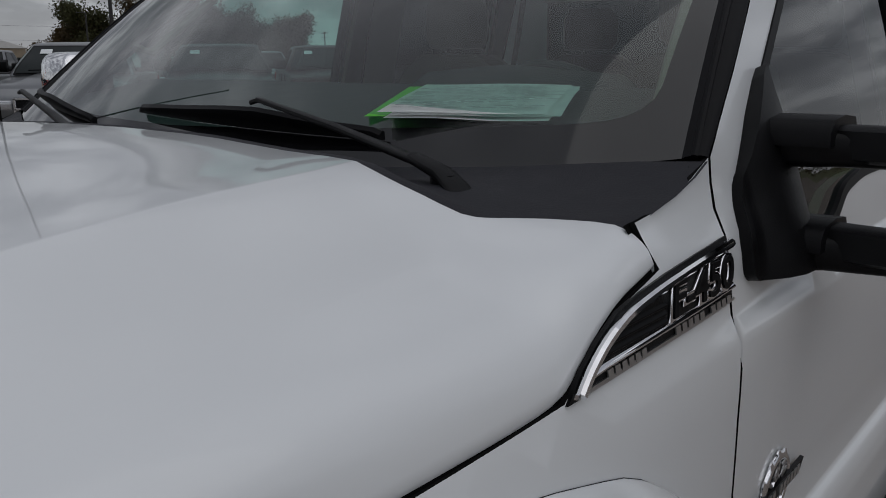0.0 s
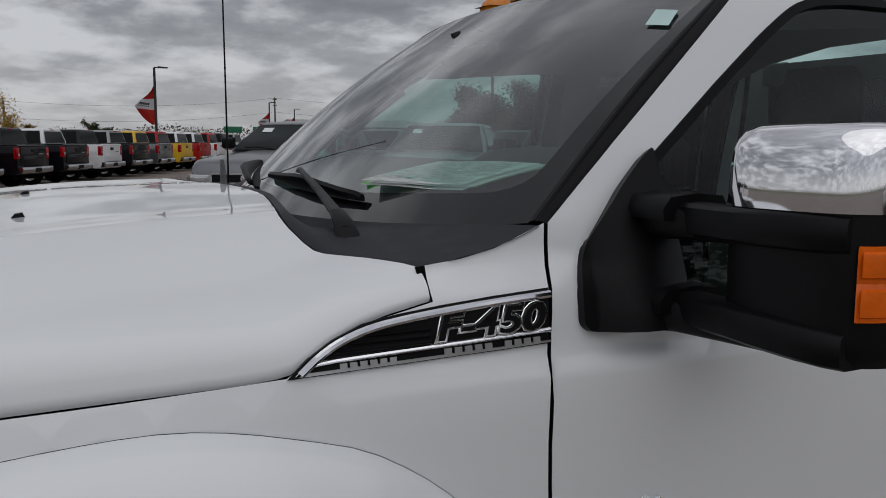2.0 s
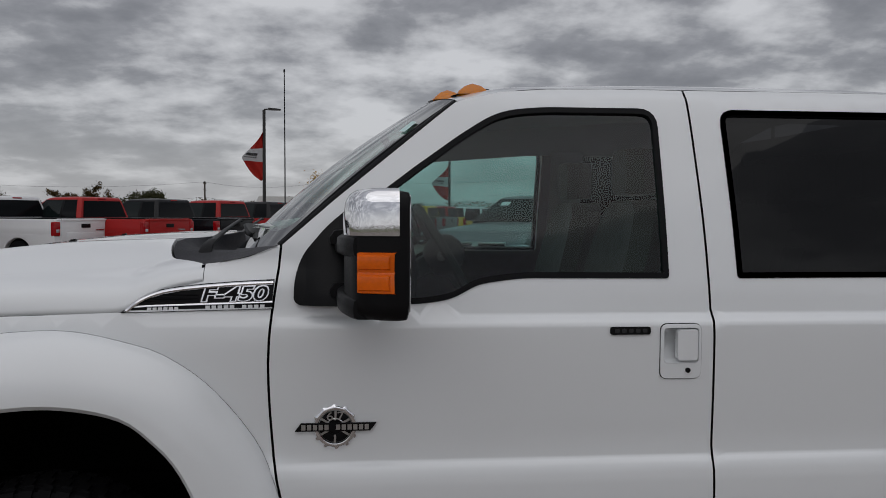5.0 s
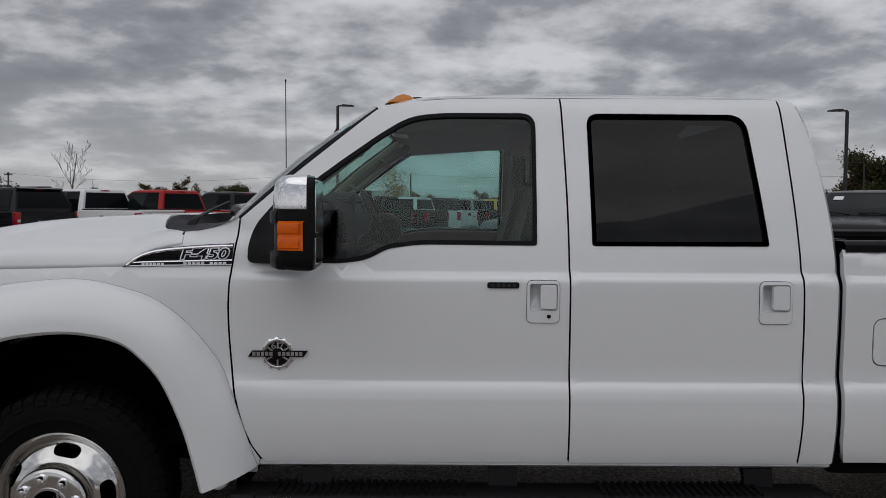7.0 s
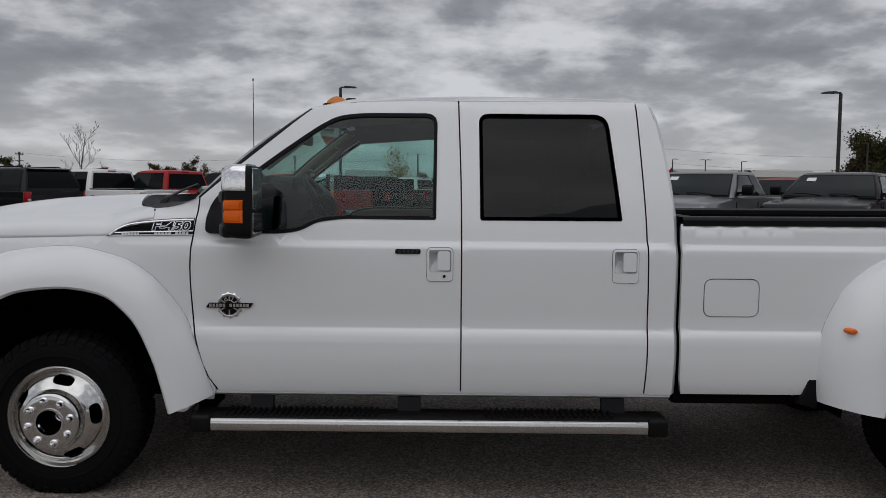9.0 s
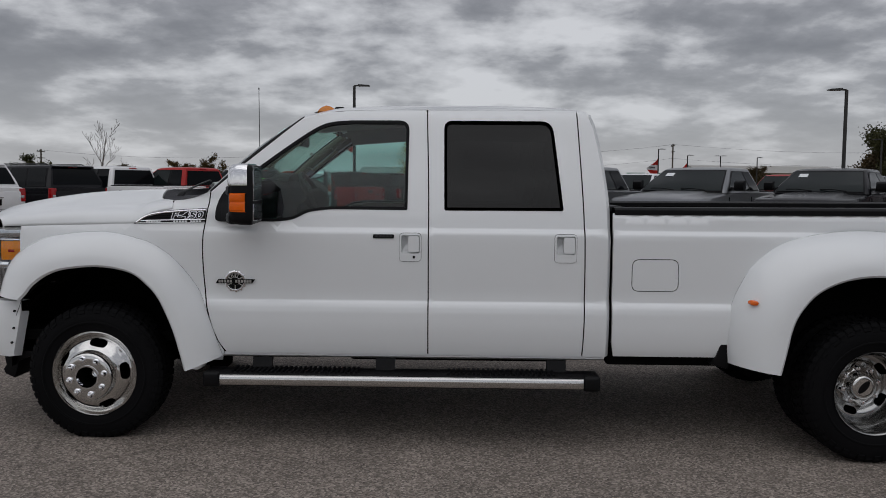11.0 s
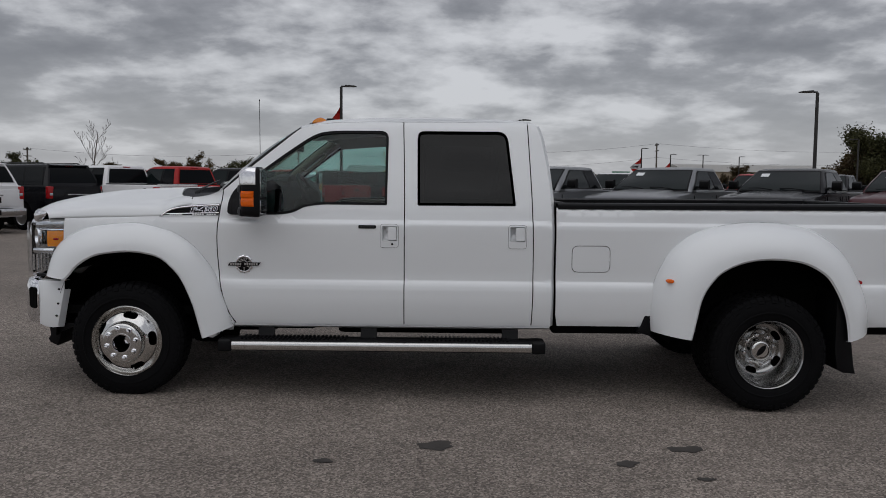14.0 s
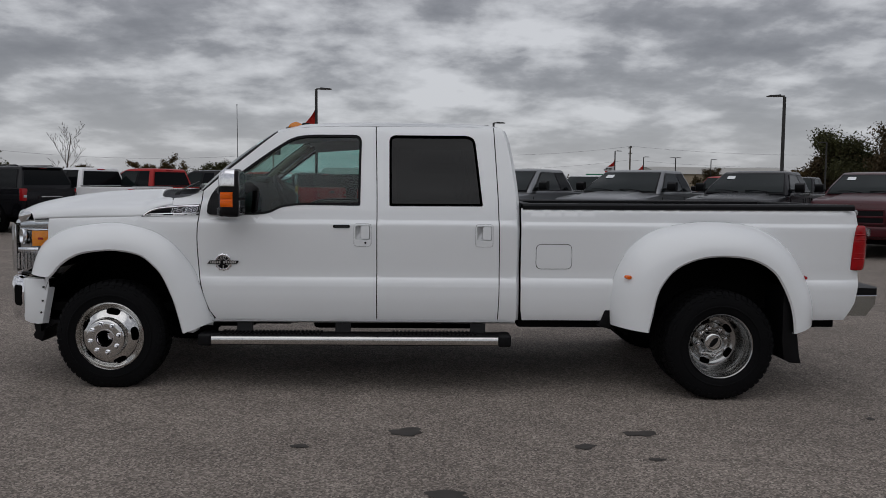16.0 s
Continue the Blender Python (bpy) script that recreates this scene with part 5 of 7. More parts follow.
def rear_wheel(sgn):
    cx, cz = 4.348, 0.390
    w = new("rear_wheel")
    w.parent = truck
    for o in (1.215, 0.935):
        y0, y1 = (sgn * o, sgn * (o - 0.235)) if sgn < 0 else (sgn * (o - 0.235), sgn * o)
        build_tyre(w, cx, cz, y0, y1, 0.400, 0.229)
    Y = lambda p: [(r, sgn * o) for r, o in p]
    rim = bmesh.new()
    lathe(rim, Y([(0.233, 1.19), (0.237, 1.206), (0.234, 1.214), (0.227, 1.208), (0.220, 1.19), (0.214, 1.165), (0.203, 1.15), (0.198, 1.09), (0.192, 1.04), (0.183, 1.005)]), (cx, 0, cz), 64)
    bmesh.ops.recalc_face_normals(rim, faces=rim.faces)
    part("rim", rim, DISH, w, "polished deep-dish alloy rim")
    wheel_disc("wheel_disc", [(0.05, 0.975), (0.11, 0.975), (0.13, 0.978), (0.148, 0.992), (0.168, 1.003), (0.192, 1.006)], cx, cz, sgn, w, 0.155, radians(38), 0.190, 0.085, (0.040, 0.020), DISH)
    bm = bmesh.new()
    # lobed centre cover over the nuts
    rows = []
    for r, o, lobe in ((0.118, 0.976, 0.009), (0.117, 0.992, 0.010), (0.110, 1.004, 0.009), (0.096, 1.010, 0.004), (0.088, 1.012, 0.0), (0.080, 1.030, 0.0), (0.075, 1.058, 0.0), (0.066, 1.070, 0.0), (0.052, 1.072, 0.0), (0.048, 1.066, 0.0), (0.0, 1.066, 0.0)):
        rows.append([(cx + (r + lobe * math.cos(8 * a)) * math.cos(a + 0.2), sgn * o, cz + (r + lobe * math.cos(8 * a)) * math.sin(a + 0.2)) for a in [2 * math.pi * k / 64 for k in range(64)]])
    loft(bm, rows, closed=True)
    bmesh.ops.recalc_face_normals(bm, faces=bm.faces)
    part("hub_cover", bm, ALLOY, w, "lobed chrome hub cover", 50)
    bm = bmesh.new()
    lathe(bm, Y([(0.046, 1.066), (0.042, 1.071), (0.0, 1.072)]), (cx, 0, cz), 24)
    bmesh.ops.scale(bm, vec=(1, 1, 0.42), space=Matrix.Translation((-cx, 0, -cz)), verts=bm.verts)
    bmesh.ops.rotate(bm, cent=(cx, 0, cz), matrix=Matrix.Rotation(radians(-50), 3, "Y"), verts=bm.verts)
    part("hub_emblem", bm, BLACK, w, "oval dark emblem")
    for k in range(8):
        a = 0.2 + radians(45 * k)
        bm = bmesh.new()
        lathe(bm, Y([(0.0165, 1.000), (0.0165, 1.022), (0.012, 1.031), (0.0, 1.033)]), (cx + 0.103 * math.cos(a), 0, cz + 0.103 * math.sin(a)), 12)
        part("lug_nut", bm, CHROME, w)
    bm = bmesh.new()
    lathe(bm, Y([(0.190, 0.94), (0.10, 0.94), (0.0, 0.94)]), (cx, 0, cz), 32)
    part("brake_backing", bm, DARK, w)


for s in (-1, 1):
    front_wheel(s)
    rear_wheel(s)
# tyres of slightly smaller size, flattened where they stand on the asphalt
for ob in [o for o in truck.children if o.name.startswith(("front_wheel", "rear_wheel"))]:
    (cx, cz), up, k = ((0.030, 0.408), 0.405, 0.966) if ob.name.startswith("front") else ((4.348, 0.390), 0.377, 0.98)
    dx = -0.014 if ob.name.startswith("front") else 0.0
    ob.matrix_local = Matrix.Translation((cx + dx, 0, up)) @ Matrix.Diagonal((k, 1, k, 1)) @ Matrix.Translation((-cx, 0, -cz))
    for c in ob.children_recursive:
        if c.name.startswith(("tyre", "tread")):
            for v in c.data.vertices:
                x, z = cx + dx + k * (v.co.x - cx), up + k * (v.co.z - cz)
                over = ground_z(x, v.co.y) + 0.001 - z
                if over > 0:
                    v.co.z += over / k


# ---- step boards, underbody ----
def step_board(sgn):
    s = new("running_board")
    s.parent = truck
    O = lambda y: sgn * y
    bm = bmesh.new()
    loft(bm, [[(x, O(y), z) for y, z in ((0.95, 0.395), (0.96, 0.425), (1.09, 0.428), (1.118, 0.420), (1.125, 0.405), (1.125, 0.362), (1.11, 0.350), (0.97, 0.352))] for x in (0.72, 0.75, 1.5, 2.2, 2.81, 2.84)], closed=True, caps=True)
    part("board", bm, BLACK, s)
    bm = bmesh.new()
    loft(bm, [[(x, O(y), z) for y, z in ((1.118, 0.416), (1.128, 0.411), (1.133, 0.398), (1.134, 0.385), (1.132, 0.370), (1.127, 0.360), (1.120, 0.356))] for x in (0.742, 0.745, 1.8, 2.775, 2.778)])
    part("bright_strip", bm, ALLOY, s, "brushed bright metal strip")
    for x0, x1 in ((0.645, 0.742), (2.778, 2.872)):
        bm = bmesh.new()
        box(bm, x0, x1, *sorted((O(0.955), O(1.135))), 0.345, 0.430, 0.018, 3)
        part("end_cap", bm, BLACK, s)
    for x0, n in ((0.80, 26), (2.02, 22)):
        bm = bmesh.new()
        for k in range(n):
            box(bm, x0 + 0.028 * k, x0 + 0.028 * k + 0.014, *sorted((O(0.965), O(1.10))), 0.424, 0.436)
        tagged(part("tread_pad", bm, SEAL, s, smooth=0), kind="stuff")
    for x in (0.95, 1.66, 2.64):
        bm = bmesh.new()
        loft(bm, [[(x + dx, O(y), z) for dx in (-0.055, 0.055)] + [(x + dx, O(y - 0.03), z - 0.02) for dx in (0.055, -0.055)] for y, z in ((1.00, 0.42), (0.98, 0.49), (0.90, 0.53), (0.70, 0.56))], closed=True, caps=True)
        part("bracket", bm, BLACK, s)


for s in (-1, 1):
    step_board(s)


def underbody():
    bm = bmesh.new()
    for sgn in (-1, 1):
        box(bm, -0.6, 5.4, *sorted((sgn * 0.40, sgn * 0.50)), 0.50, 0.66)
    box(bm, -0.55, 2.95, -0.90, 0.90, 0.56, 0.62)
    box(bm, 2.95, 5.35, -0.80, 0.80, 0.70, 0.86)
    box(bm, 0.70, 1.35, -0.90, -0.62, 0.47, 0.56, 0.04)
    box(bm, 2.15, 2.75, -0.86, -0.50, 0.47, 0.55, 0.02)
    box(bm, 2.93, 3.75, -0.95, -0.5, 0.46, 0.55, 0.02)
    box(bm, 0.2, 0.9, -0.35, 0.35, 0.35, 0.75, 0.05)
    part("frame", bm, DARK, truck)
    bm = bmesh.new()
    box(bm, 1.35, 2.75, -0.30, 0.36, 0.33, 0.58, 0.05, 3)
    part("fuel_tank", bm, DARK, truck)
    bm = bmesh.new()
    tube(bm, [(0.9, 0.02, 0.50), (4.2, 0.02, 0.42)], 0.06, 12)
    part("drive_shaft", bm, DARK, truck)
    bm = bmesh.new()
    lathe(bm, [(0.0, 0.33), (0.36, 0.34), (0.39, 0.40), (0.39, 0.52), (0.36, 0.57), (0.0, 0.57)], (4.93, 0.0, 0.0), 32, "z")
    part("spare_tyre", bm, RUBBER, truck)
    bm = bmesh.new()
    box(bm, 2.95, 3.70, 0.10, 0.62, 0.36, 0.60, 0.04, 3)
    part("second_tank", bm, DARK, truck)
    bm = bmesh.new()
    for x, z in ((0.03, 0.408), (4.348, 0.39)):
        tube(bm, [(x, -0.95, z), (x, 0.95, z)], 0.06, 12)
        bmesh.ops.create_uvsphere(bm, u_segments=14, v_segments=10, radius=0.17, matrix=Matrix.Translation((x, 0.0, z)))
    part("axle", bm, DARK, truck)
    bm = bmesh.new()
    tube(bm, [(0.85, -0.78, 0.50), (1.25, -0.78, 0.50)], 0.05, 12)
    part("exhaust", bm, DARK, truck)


underbody()


# ---- badges, handles ----
def side_matrix(x, z, off, tilt=0.0):
    y = -half_width(x, z)
    dz = (half_width(x, z + 0.02) - half_width(x, z - 0.02)) / 0.04
    return Matrix.Translation((x, y - off, z)) @ Matrix.Rotation(radians(90) + math.atan(dz), 4, "X") @ Matrix.Rotation(radians(tilt), 4, "Z")


def fender_badge():
    b = new("fender_badge")
    b.parent = truck
    sf = side(-1, 0.004)
    into = Vector((0, 1, 0))
    outer = [(0.222, 1.254), (0.250, 1.278), (0.285, 1.300), (0.330, 1.318), (0.38, 1.3265), (0.45, 1.3335), (0.54, 1.340), (0.636, 1.3445), (0.629, 1.262), (0.45, 1.259)]
    rimline = [(0.232, 1.258), (0.258, 1.279), (0.292, 1.300), (0.335, 1.315), (0.385, 1.323), (0.45, 1.330), (0.54, 1.3365), (0.632, 1.341)]
    inner = [(0.262, 1.2745), (0.290, 1.291), (0.335, 1.305), (0.385, 1.3135), (0.45, 1.320), (0.54, 1.3265), (0.632, 1.330)]
    panel("badge_base", outer, sf, BLACK, b, [], 0.006, du=0.03, dv=0.015, inward=into)
    panel("chrome_rim", rimline + inner[::-1] + [(0.255, 1.2735)], side(-1, 0.008), CHROME, b, [], 0.006, du=0.03, dv=0.01, inward=into)
    bm = bmesh.new()
    loft(bm, [[side(-1, o)(x, z0 + d) for o, d in ((0.003, 0.0085), (0.0065, 0.0075), (0.0085, 0.005), (0.0085, 0.0025), (0.0065, 0.0005), (0.004, 0.0))] for x, z0 in ((0.250, 1.2655), (0.29, 1.2685), (0.36, 1.2705), (0.45, 1.273), (0.54, 1.2755), (0.632, 1.278))])
    bmesh.ops.recalc_face_normals(bm, faces=bm.faces)
    part("chrome_lower_bar", bm, CHROME, b)
    panel("chrome_lower_edge", [(0.236, 1.256), (0.45, 1.2605), (0.631, 1.264), (0.631, 1.267), (0.45, 1.2645), (0.245, 1.2605)], side(-1, 0.0065), SATIN, b, [], 0.004, du=0.03, dv=0.008, inward=into)
    bm = bmesh.new()
    tube(bm, [side(-1, 0.009)(x, z) for x, z in curve([(x, z) for x, z in ((0.238, 1.2595), (0.262, 1.279), (0.292, 1.2965), (0.335, 1.311), (0.385, 1.319), (0.45, 1.3255), (0.54, 1.332), (0.634, 1.336))], 30)], 0.0058, 8)
    part("chrome_bead", bm, CHROME, b)
    for k in range(3):
        z = 1.284 + 0.009 * k
        x0 = 0.285 + 0.025 * k
        bm = bmesh.new()
        loft(bm, [[Vector((x, -half_width(x, z) - 0.004 - o, z + dz)) for o, dz in ((0, 0.0035), (0.003, 0.001), (0.003, -0.001), (0, -0.0035))] for x in (x0, x0 + 0.06, 0.43)])
        part("slat", bm, SEAL, b)
    m = side_matrix(0.525, 1.303, 0.006, 0.8)
    lettering("raised_letters", "F-450", 0.055, m, CHROME, b, 0.0012, "chrome-edged model letters", 1.42, 0.22, 0.0030, 0.0012)
    lettering("letter_face", "F-450", 0.055, side_matrix(0.525, 1.303, 0.0094, 0.8), SEAL, b, 0.0006, "", 1.42, 0.22, 0.0006)
    word_bars("small_letters", (5, 4), 0.0088, 0.0165, side_matrix(0.53, 1.2695, 0.0062, 0.8), SATIN, b)
    word_bars("trim_letters", (6,), 0.0088, 0.0145, side_matrix(0.335, 1.2645, 0.0062, 0.8), SATIN, b)


fender_badge()


def door_badge():
    b = new("door_badge")
    b.parent = truck
    m = side_matrix(0.806, 0.932, 0.002)
    def ring(name, r0, r1, h, mat, teeth=0):
        bm = bmesh.new()
        n = 72
        rows = []
        for r, z in ((r1, 0), (r1, h * 0.45), (r1 - 0.0022, h * 0.9), (0.5 * (r0 + r1), h * 1.15), (r0 + 0.002, h * 0.85), (r0, 0)) if r0 > 0.01 else ((r1, 0), (r1, h), (r0, h), (r0, 0)):
            rows.append([m @ Vector(((r + (0.004 if teeth and r == r1 and (k // 2) % 3 == 0 else 0)) * math.cos(2 * math.pi * k / n), (r + (0.004 if teeth and r == r1 and (k // 2) % 3 == 0 else 0)) * math.sin(2 * math.pi * k / n), z)) for k in range(n)])
        loft(bm, rows, closed=True)
        bmesh.ops.recalc_face_normals(bm, faces=bm.faces)
        part(name, bm, mat, b)
    ring("gear_ring", 0.046, 0.060, 0.006, CHROME, 1)
    ring("dark_ring", 0.024, 0.045, 0.003, BLACK)
    ring("inner_ring", 0.019, 0.025, 0.005, CHROME)
    ring("centre_disc", 0.0005, 0.020, 0.003, BLACK)
    for k in range(6):
        a = math.pi * k / 3 + 0.5
        bm = bmesh.new()
        vs = [m @ Vector((r * math.cos(a + d), r * math.sin(a + d), z)) for z in (0.001, 0.005) for r, d in ((0.022, -0.12), (0.046, -0.07), (0.046, 0.07), (0.022, 0.12))]
        loft(bm, [vs[:4], vs[4:]], closed=True, caps=True)
        part("spoke", bm, SATIN, b)
    bm = bmesh.new()
    rows = []
    for z in (0.003, 0.009):
        rows.append([m @ Vector((x, y, z)) for x, y in ((-0.112, -0.011), (0.098, -0.011), (0.115, 0.012), (-0.095, 0.012))])
    loft(bm, rows, closed=True, caps=True)
    part("name_bar", bm, BLACK, b)
    word_bars("engine_letters", (5, 6), 0.015, 0.0160, m @ Matrix.Translation((0, 0.0005, 0.0095)), SATIN, b)
    lettering("engine_size", "6.7", 0.034, m @ Matrix.Translation((0.0, 0.030, 0.0062)), SATIN, b, 0.001, "", 1.2)


door_badge()


def door_handle(x0, x1, keyhole):
    into = Vector((0, 1, 0))
    h = new("door_handle")
    h.parent = truck
    z0, z1 = 1.055, 1.214
    base = rounded([(x0, z0), (x0, z1), (x1, z1), (x1, z0)], 0.022)
    pocket = handle_pocket(x0, x1)
    panel("handle_bezel", base, side(-1, 0.005), WHITE, h, [pocket], 0.005, du=0.03, dv=0.03, inward=into)
    panel("handle_shadow_line", shrink(base, -0.002), side(-1, 0.0012), GAP, h, [shrink(base, 0.004)], 0, du=0.03, dv=0.03, inward=into)
    # deep cup with a sloping floor
    bm = bmesh.new()
    cx, cz = 0.5 * (x0 + x1), 1.165
    w = lambda x, z: -half_width(x, z)
    rows = []
    for s, d in ((1.0, -0.006), (0.985, 0.004), (0.93, 0.022), (0.80, 0.034), (0.5, 0.040), (0.05, 0.041)):
        rows.append([(cx + (px - cx) * s, w(px, pz) + d, cz + (pz - cz) * (s if pz > cz else s ** 2.2)) for px, pz in pocket])
    loft(bm, rows, closed=True)
    bmesh.ops.recalc_face_normals(bm, faces=bm.faces)
    part("handle_cup", bm, WHITE, h)
    grip = rounded([(x0 + 0.050, 1.108), (x0 + 0.050, 1.1985), (x1 - 0.012, 1.1985), (x1 - 0.012, 1.108)], 0.010)
    panel("handle_grip", grip, side(-1, 0.010), WHITE, h, [], 0.022, du=0.02, dv=0.02, inward=into)
    if keyhole:
        bm = bmesh.new()
        y = -half_width(1.822, 1.08)
        lathe(bm, [(0.0075, y - 0.004), (0.0075, y - 0.009), (0.005, y - 0.010), (0.0, y - 0.0095)], (x1 - 0.040, 0, 1.079), 16)
        part("keyhole", bm, BLACK, h)


for x0, x1, keyed in HANDLES:
    door_handle(x0, x1, keyed)


def keypad():
    into = Vector((0, 1, 0))
    k = new("door_keypad")
    k.parent = truck
    o = rounded([(1.592, 1.184), (1.592, 1.207), (1.712, 1.207), (1.712, 1.184)], 0.008, 3)
    panel("keypad_body", o, side(-1, 0.005), BLACK, k, [], 0.005, du=0.03, dv=0.02, inward=into, label="black entry keypad")
    for i in range(5):
        x = 1.606 + 0.0205 * i
        panel("key", rounded([(x, 1.190), (x, 1.201), (x + 0.013, 1.201), (x + 0.013, 1.190)], 0.003, 2), side(-1, 0.007), DASH, k, [], 0.002, du=0.02, dv=0.02, inward=into)


keypad()


# ---- mirrors ----
def tow_mirror(sgn):
    m = new("tow_mirror")
    m.parent = truck
    tuck = 0.07 if sgn > 0 else 0.0
    O = lambda x, y, z: Vector((x, sgn * (y - tuck * min(1.0, max(0.0, (y - 0.95) / 0.18))), z))
    # sail that fills the front corner of the window
    sail = [(0.706, 1.272), (0.690, 1.285), (0.692, 1.35), (0.712, 1.412), (0.783, 1.496), (0.838, 1.542), (0.862, 1.557), (0.866, 1.552), (0.868, 1.50), (0.882, 1.42), (0.895, 1.275)]
    def sail_surf(x, z):
        swell = max(0.0, 1 - ((x - 0.815) / 0.10) ** 2) * max(0.0, min(1.0, (1.56 - z) / 0.26))
        return Vector((x, sgn * (half_width(x, z) + 0.016 + 0.045 * swell), z))
    panel("sail_mount", rounded(sail, [0.01, 0.014, 0.05, 0.05, 0.03, 0.004, 0.002, 0.002, 0.004, 0.012, 0.01], 6), sail_surf, BLACK, m, [], 0.03, du=0.015, dv=0.015, inward=Vector((0, -sgn, 0)))
    # two arms
    for z, h in ((1.4425, 0.026), (1.297, 0.027)):
        bm = bmesh.new()
        sq = lambda v: math.copysign(abs(v) ** 0.5, v)
        ring = [(sq(math.cos(2 * math.pi * i / 20)), sq(math.sin(2 * math.pi * i / 20))) for i in range(20)]
        loft(bm, [[O(x + w * a, y, z + h * k * c) for a, c in ring] for x, y, w, k in ((0.852, 0.93, 0.046, 1.1), (0.850, 0.985, 0.046, 1.1), (0.850, 1.035, 0.045, 1.05), (0.853, 1.05, 0.040, 1.0), (0.87, 1.14, 0.037, 1.0), (0.89, 1.26, 0.036, 1.0))], closed=True, caps=True)
        bmesh.ops.recalc_face_normals(bm, faces=bm.faces)
        part("arm", bm, BLACK, m)
        bm = bmesh.new()
        loft(bm, [[O(x + dx, y, z + dz) for dx, dz in ((-0.064, 0.004), (-0.066, 0.022), (-0.052, 0.040), (0.0, 0.045), (0.052, 0.040), (0.064, 0.020), (0.06, 0.004))] for x, y in ((0.852, 0.94), (0.854, 0.99), (0.858, 1.055))], caps=True)
        part("arm_knuckle", bm, BLACK, m, "", 75)
    # arm sleeves that run on across the front of the head to its outer corner
    for z0, z1, dip in ((1.424, 1.474, 0.0), (1.285, 1.335, 0.014)):
        bm = bmesh.new()
        rows = []
        for x, y, d in ((0.822, 1.050, 0.0), (0.816, 1.10, 0.0), (0.814, 1.16, 0.0), (0.818, 1.22, 0.3), (0.828, 1.27, 0.6), (0.842, 1.305, 0.85), (0.858, 1.327, 1.0)):
            a, b = z0 - dip * d, z1 - dip * d
            rows.append([O(x + dx, y, z) for dx, z in ((0.05, a), (0.010, a), (0.001, a + 0.006), (-0.001, 0.5 * (a + b)), (0.001, b - 0.006), (0.010, b), (0.05, b))])
        loft(bm, rows, closed=True, caps=True)
        bmesh.ops.recalc_face_normals(bm, faces=bm.faces)
        part("arm_sleeve", bm, BLACK, m, "", 50)
    # head: plan outline of forward face, outer corner and glass side, carried up and rounded off
    plan = curve([(x, y, 0) for x, y in ((0.852, 1.138), (0.838, 1.152), (0.833, 1.20), (0.840, 1.26), (0.852, 1.304), (0.866, 1.328), (0.886, 1.343), (0.92, 1.354), (0.955, 1.362), (0.982, 1.361), (0.995, 1.348), (0.995, 1.25), (0.995, 1.155), (0.982, 1.138), (0.92, 1.136))], 60, True)
    def shaped(z, kx, ky, dx, back=9.0, tilt=0.0):
        cx, cy = 0.912, 1.25
        return [O(min(back, cx + (p.x - cx) * kx + dx), cy + (p.y - cy) * ky, z + tilt * (p.y - cy)) for p in plan]
    bm = bmesh.new()
    loft(bm, [shaped(1.270, 0.50, 0.66, 0.02, tilt=-0.03), shaped(1.275, 0.80, 0.88, 0.01, tilt=-0.03), shaped(1.290, 0.97, 0.975, 0.0, tilt=-0.02), shaped(1.31, 1.0, 1.0, 0), shaped(1.40, 1.0, 1.0, 0), shaped(1.54, 0.985, 1.0, 0.0), shaped(1.568, 0.94, 0.97, 0.006), shaped(1.581, 0.84, 0.90, 0.010), shaped(1.586, 0.5, 0.6, 0.02)], closed=True, caps=True)
    bmesh.ops.recalc_face_normals(bm, faces=bm.faces)
    head = part("head", bm, BLACK, m, "black mirror housing", 50)
    bm = bmesh.new()
    caps = ((1.476, 1.04, 1.025, 0.0), (1.50, 1.04, 1.025, 0.0), (1.53, 1.03, 1.02, 0.001), (1.556, 1.005, 1.005, 0.003), (1.570, 0.965, 0.98, 0.006), (1.581, 0.90, 0.935, 0.010), (1.588, 0.80, 0.86, 0.014), (1.592, 0.62, 0.72, 0.02), (1.593, 0.3, 0.4, 0.02))
    loft(bm, [shaped(z, kx, ky, dx, 0.968) for z, kx, ky, dx in caps], closed=True, caps=True)
    bmesh.ops.recalc_face_normals(bm, faces=bm.faces)
    part("chrome_cap", bm, CHROME, m, "chrome mirror cap", 60)
    # amber repeater on the forward outer corner: a rim with two raised cells
    corner = ((0.873, 1.334), (0.880, 1.339), (0.893, 1.345), (0.907, 1.350), (0.925, 1.3555), (0.962, 1.3635))
    bm = bmesh.new()
    loft(bm, [[O(x - e, y + e * 0.6, z) for x, y in corner] for z, e in ((1.336, 0.0), (1.338, 0.006), (1.384, 0.0065), (1.388, 0.005), (1.392, 0.0065), (1.434, 0.006), (1.436, 0.0))])
    bmesh.ops.recalc_face_normals(bm, faces=bm.faces)
    lens = part("amber_repeater", bm, AMBER, m, "amber turn signal lens", 30)
    for z0, z1 in ((1.343, 1.382), (1.394, 1.430)):
        bm = bmesh.new()
        cell = [(x, y) for x, y in ((0.879, 1.338), (0.893, 1.345), (0.907, 1.350), (0.925, 1.3555), (0.954, 1.362))]
        loft(bm, [[O(x - e, y + e * 0.6, z) for x, y in cell] for z, e in ((z0, 0.005), (z0 + 0.003, 0.011), (0.5 * (z0 + z1), 0.0125), (z1 - 0.003, 0.011), (z1, 0.005))], caps=False)
        bmesh.ops.recalc_face_normals(bm, faces=bm.faces)
        part("lens_cell", bm, AMBER, lens, "", 30)
    bm = bmesh.new()
    for z0, z1 in ((1.395, 1.575), (1.29, 1.38)):
        box(bm, 0.990, 0.9965, *sorted((sgn * (1.16 - tuck), sgn * (1.345 - tuck))), z0, z1, 0.002, 1)
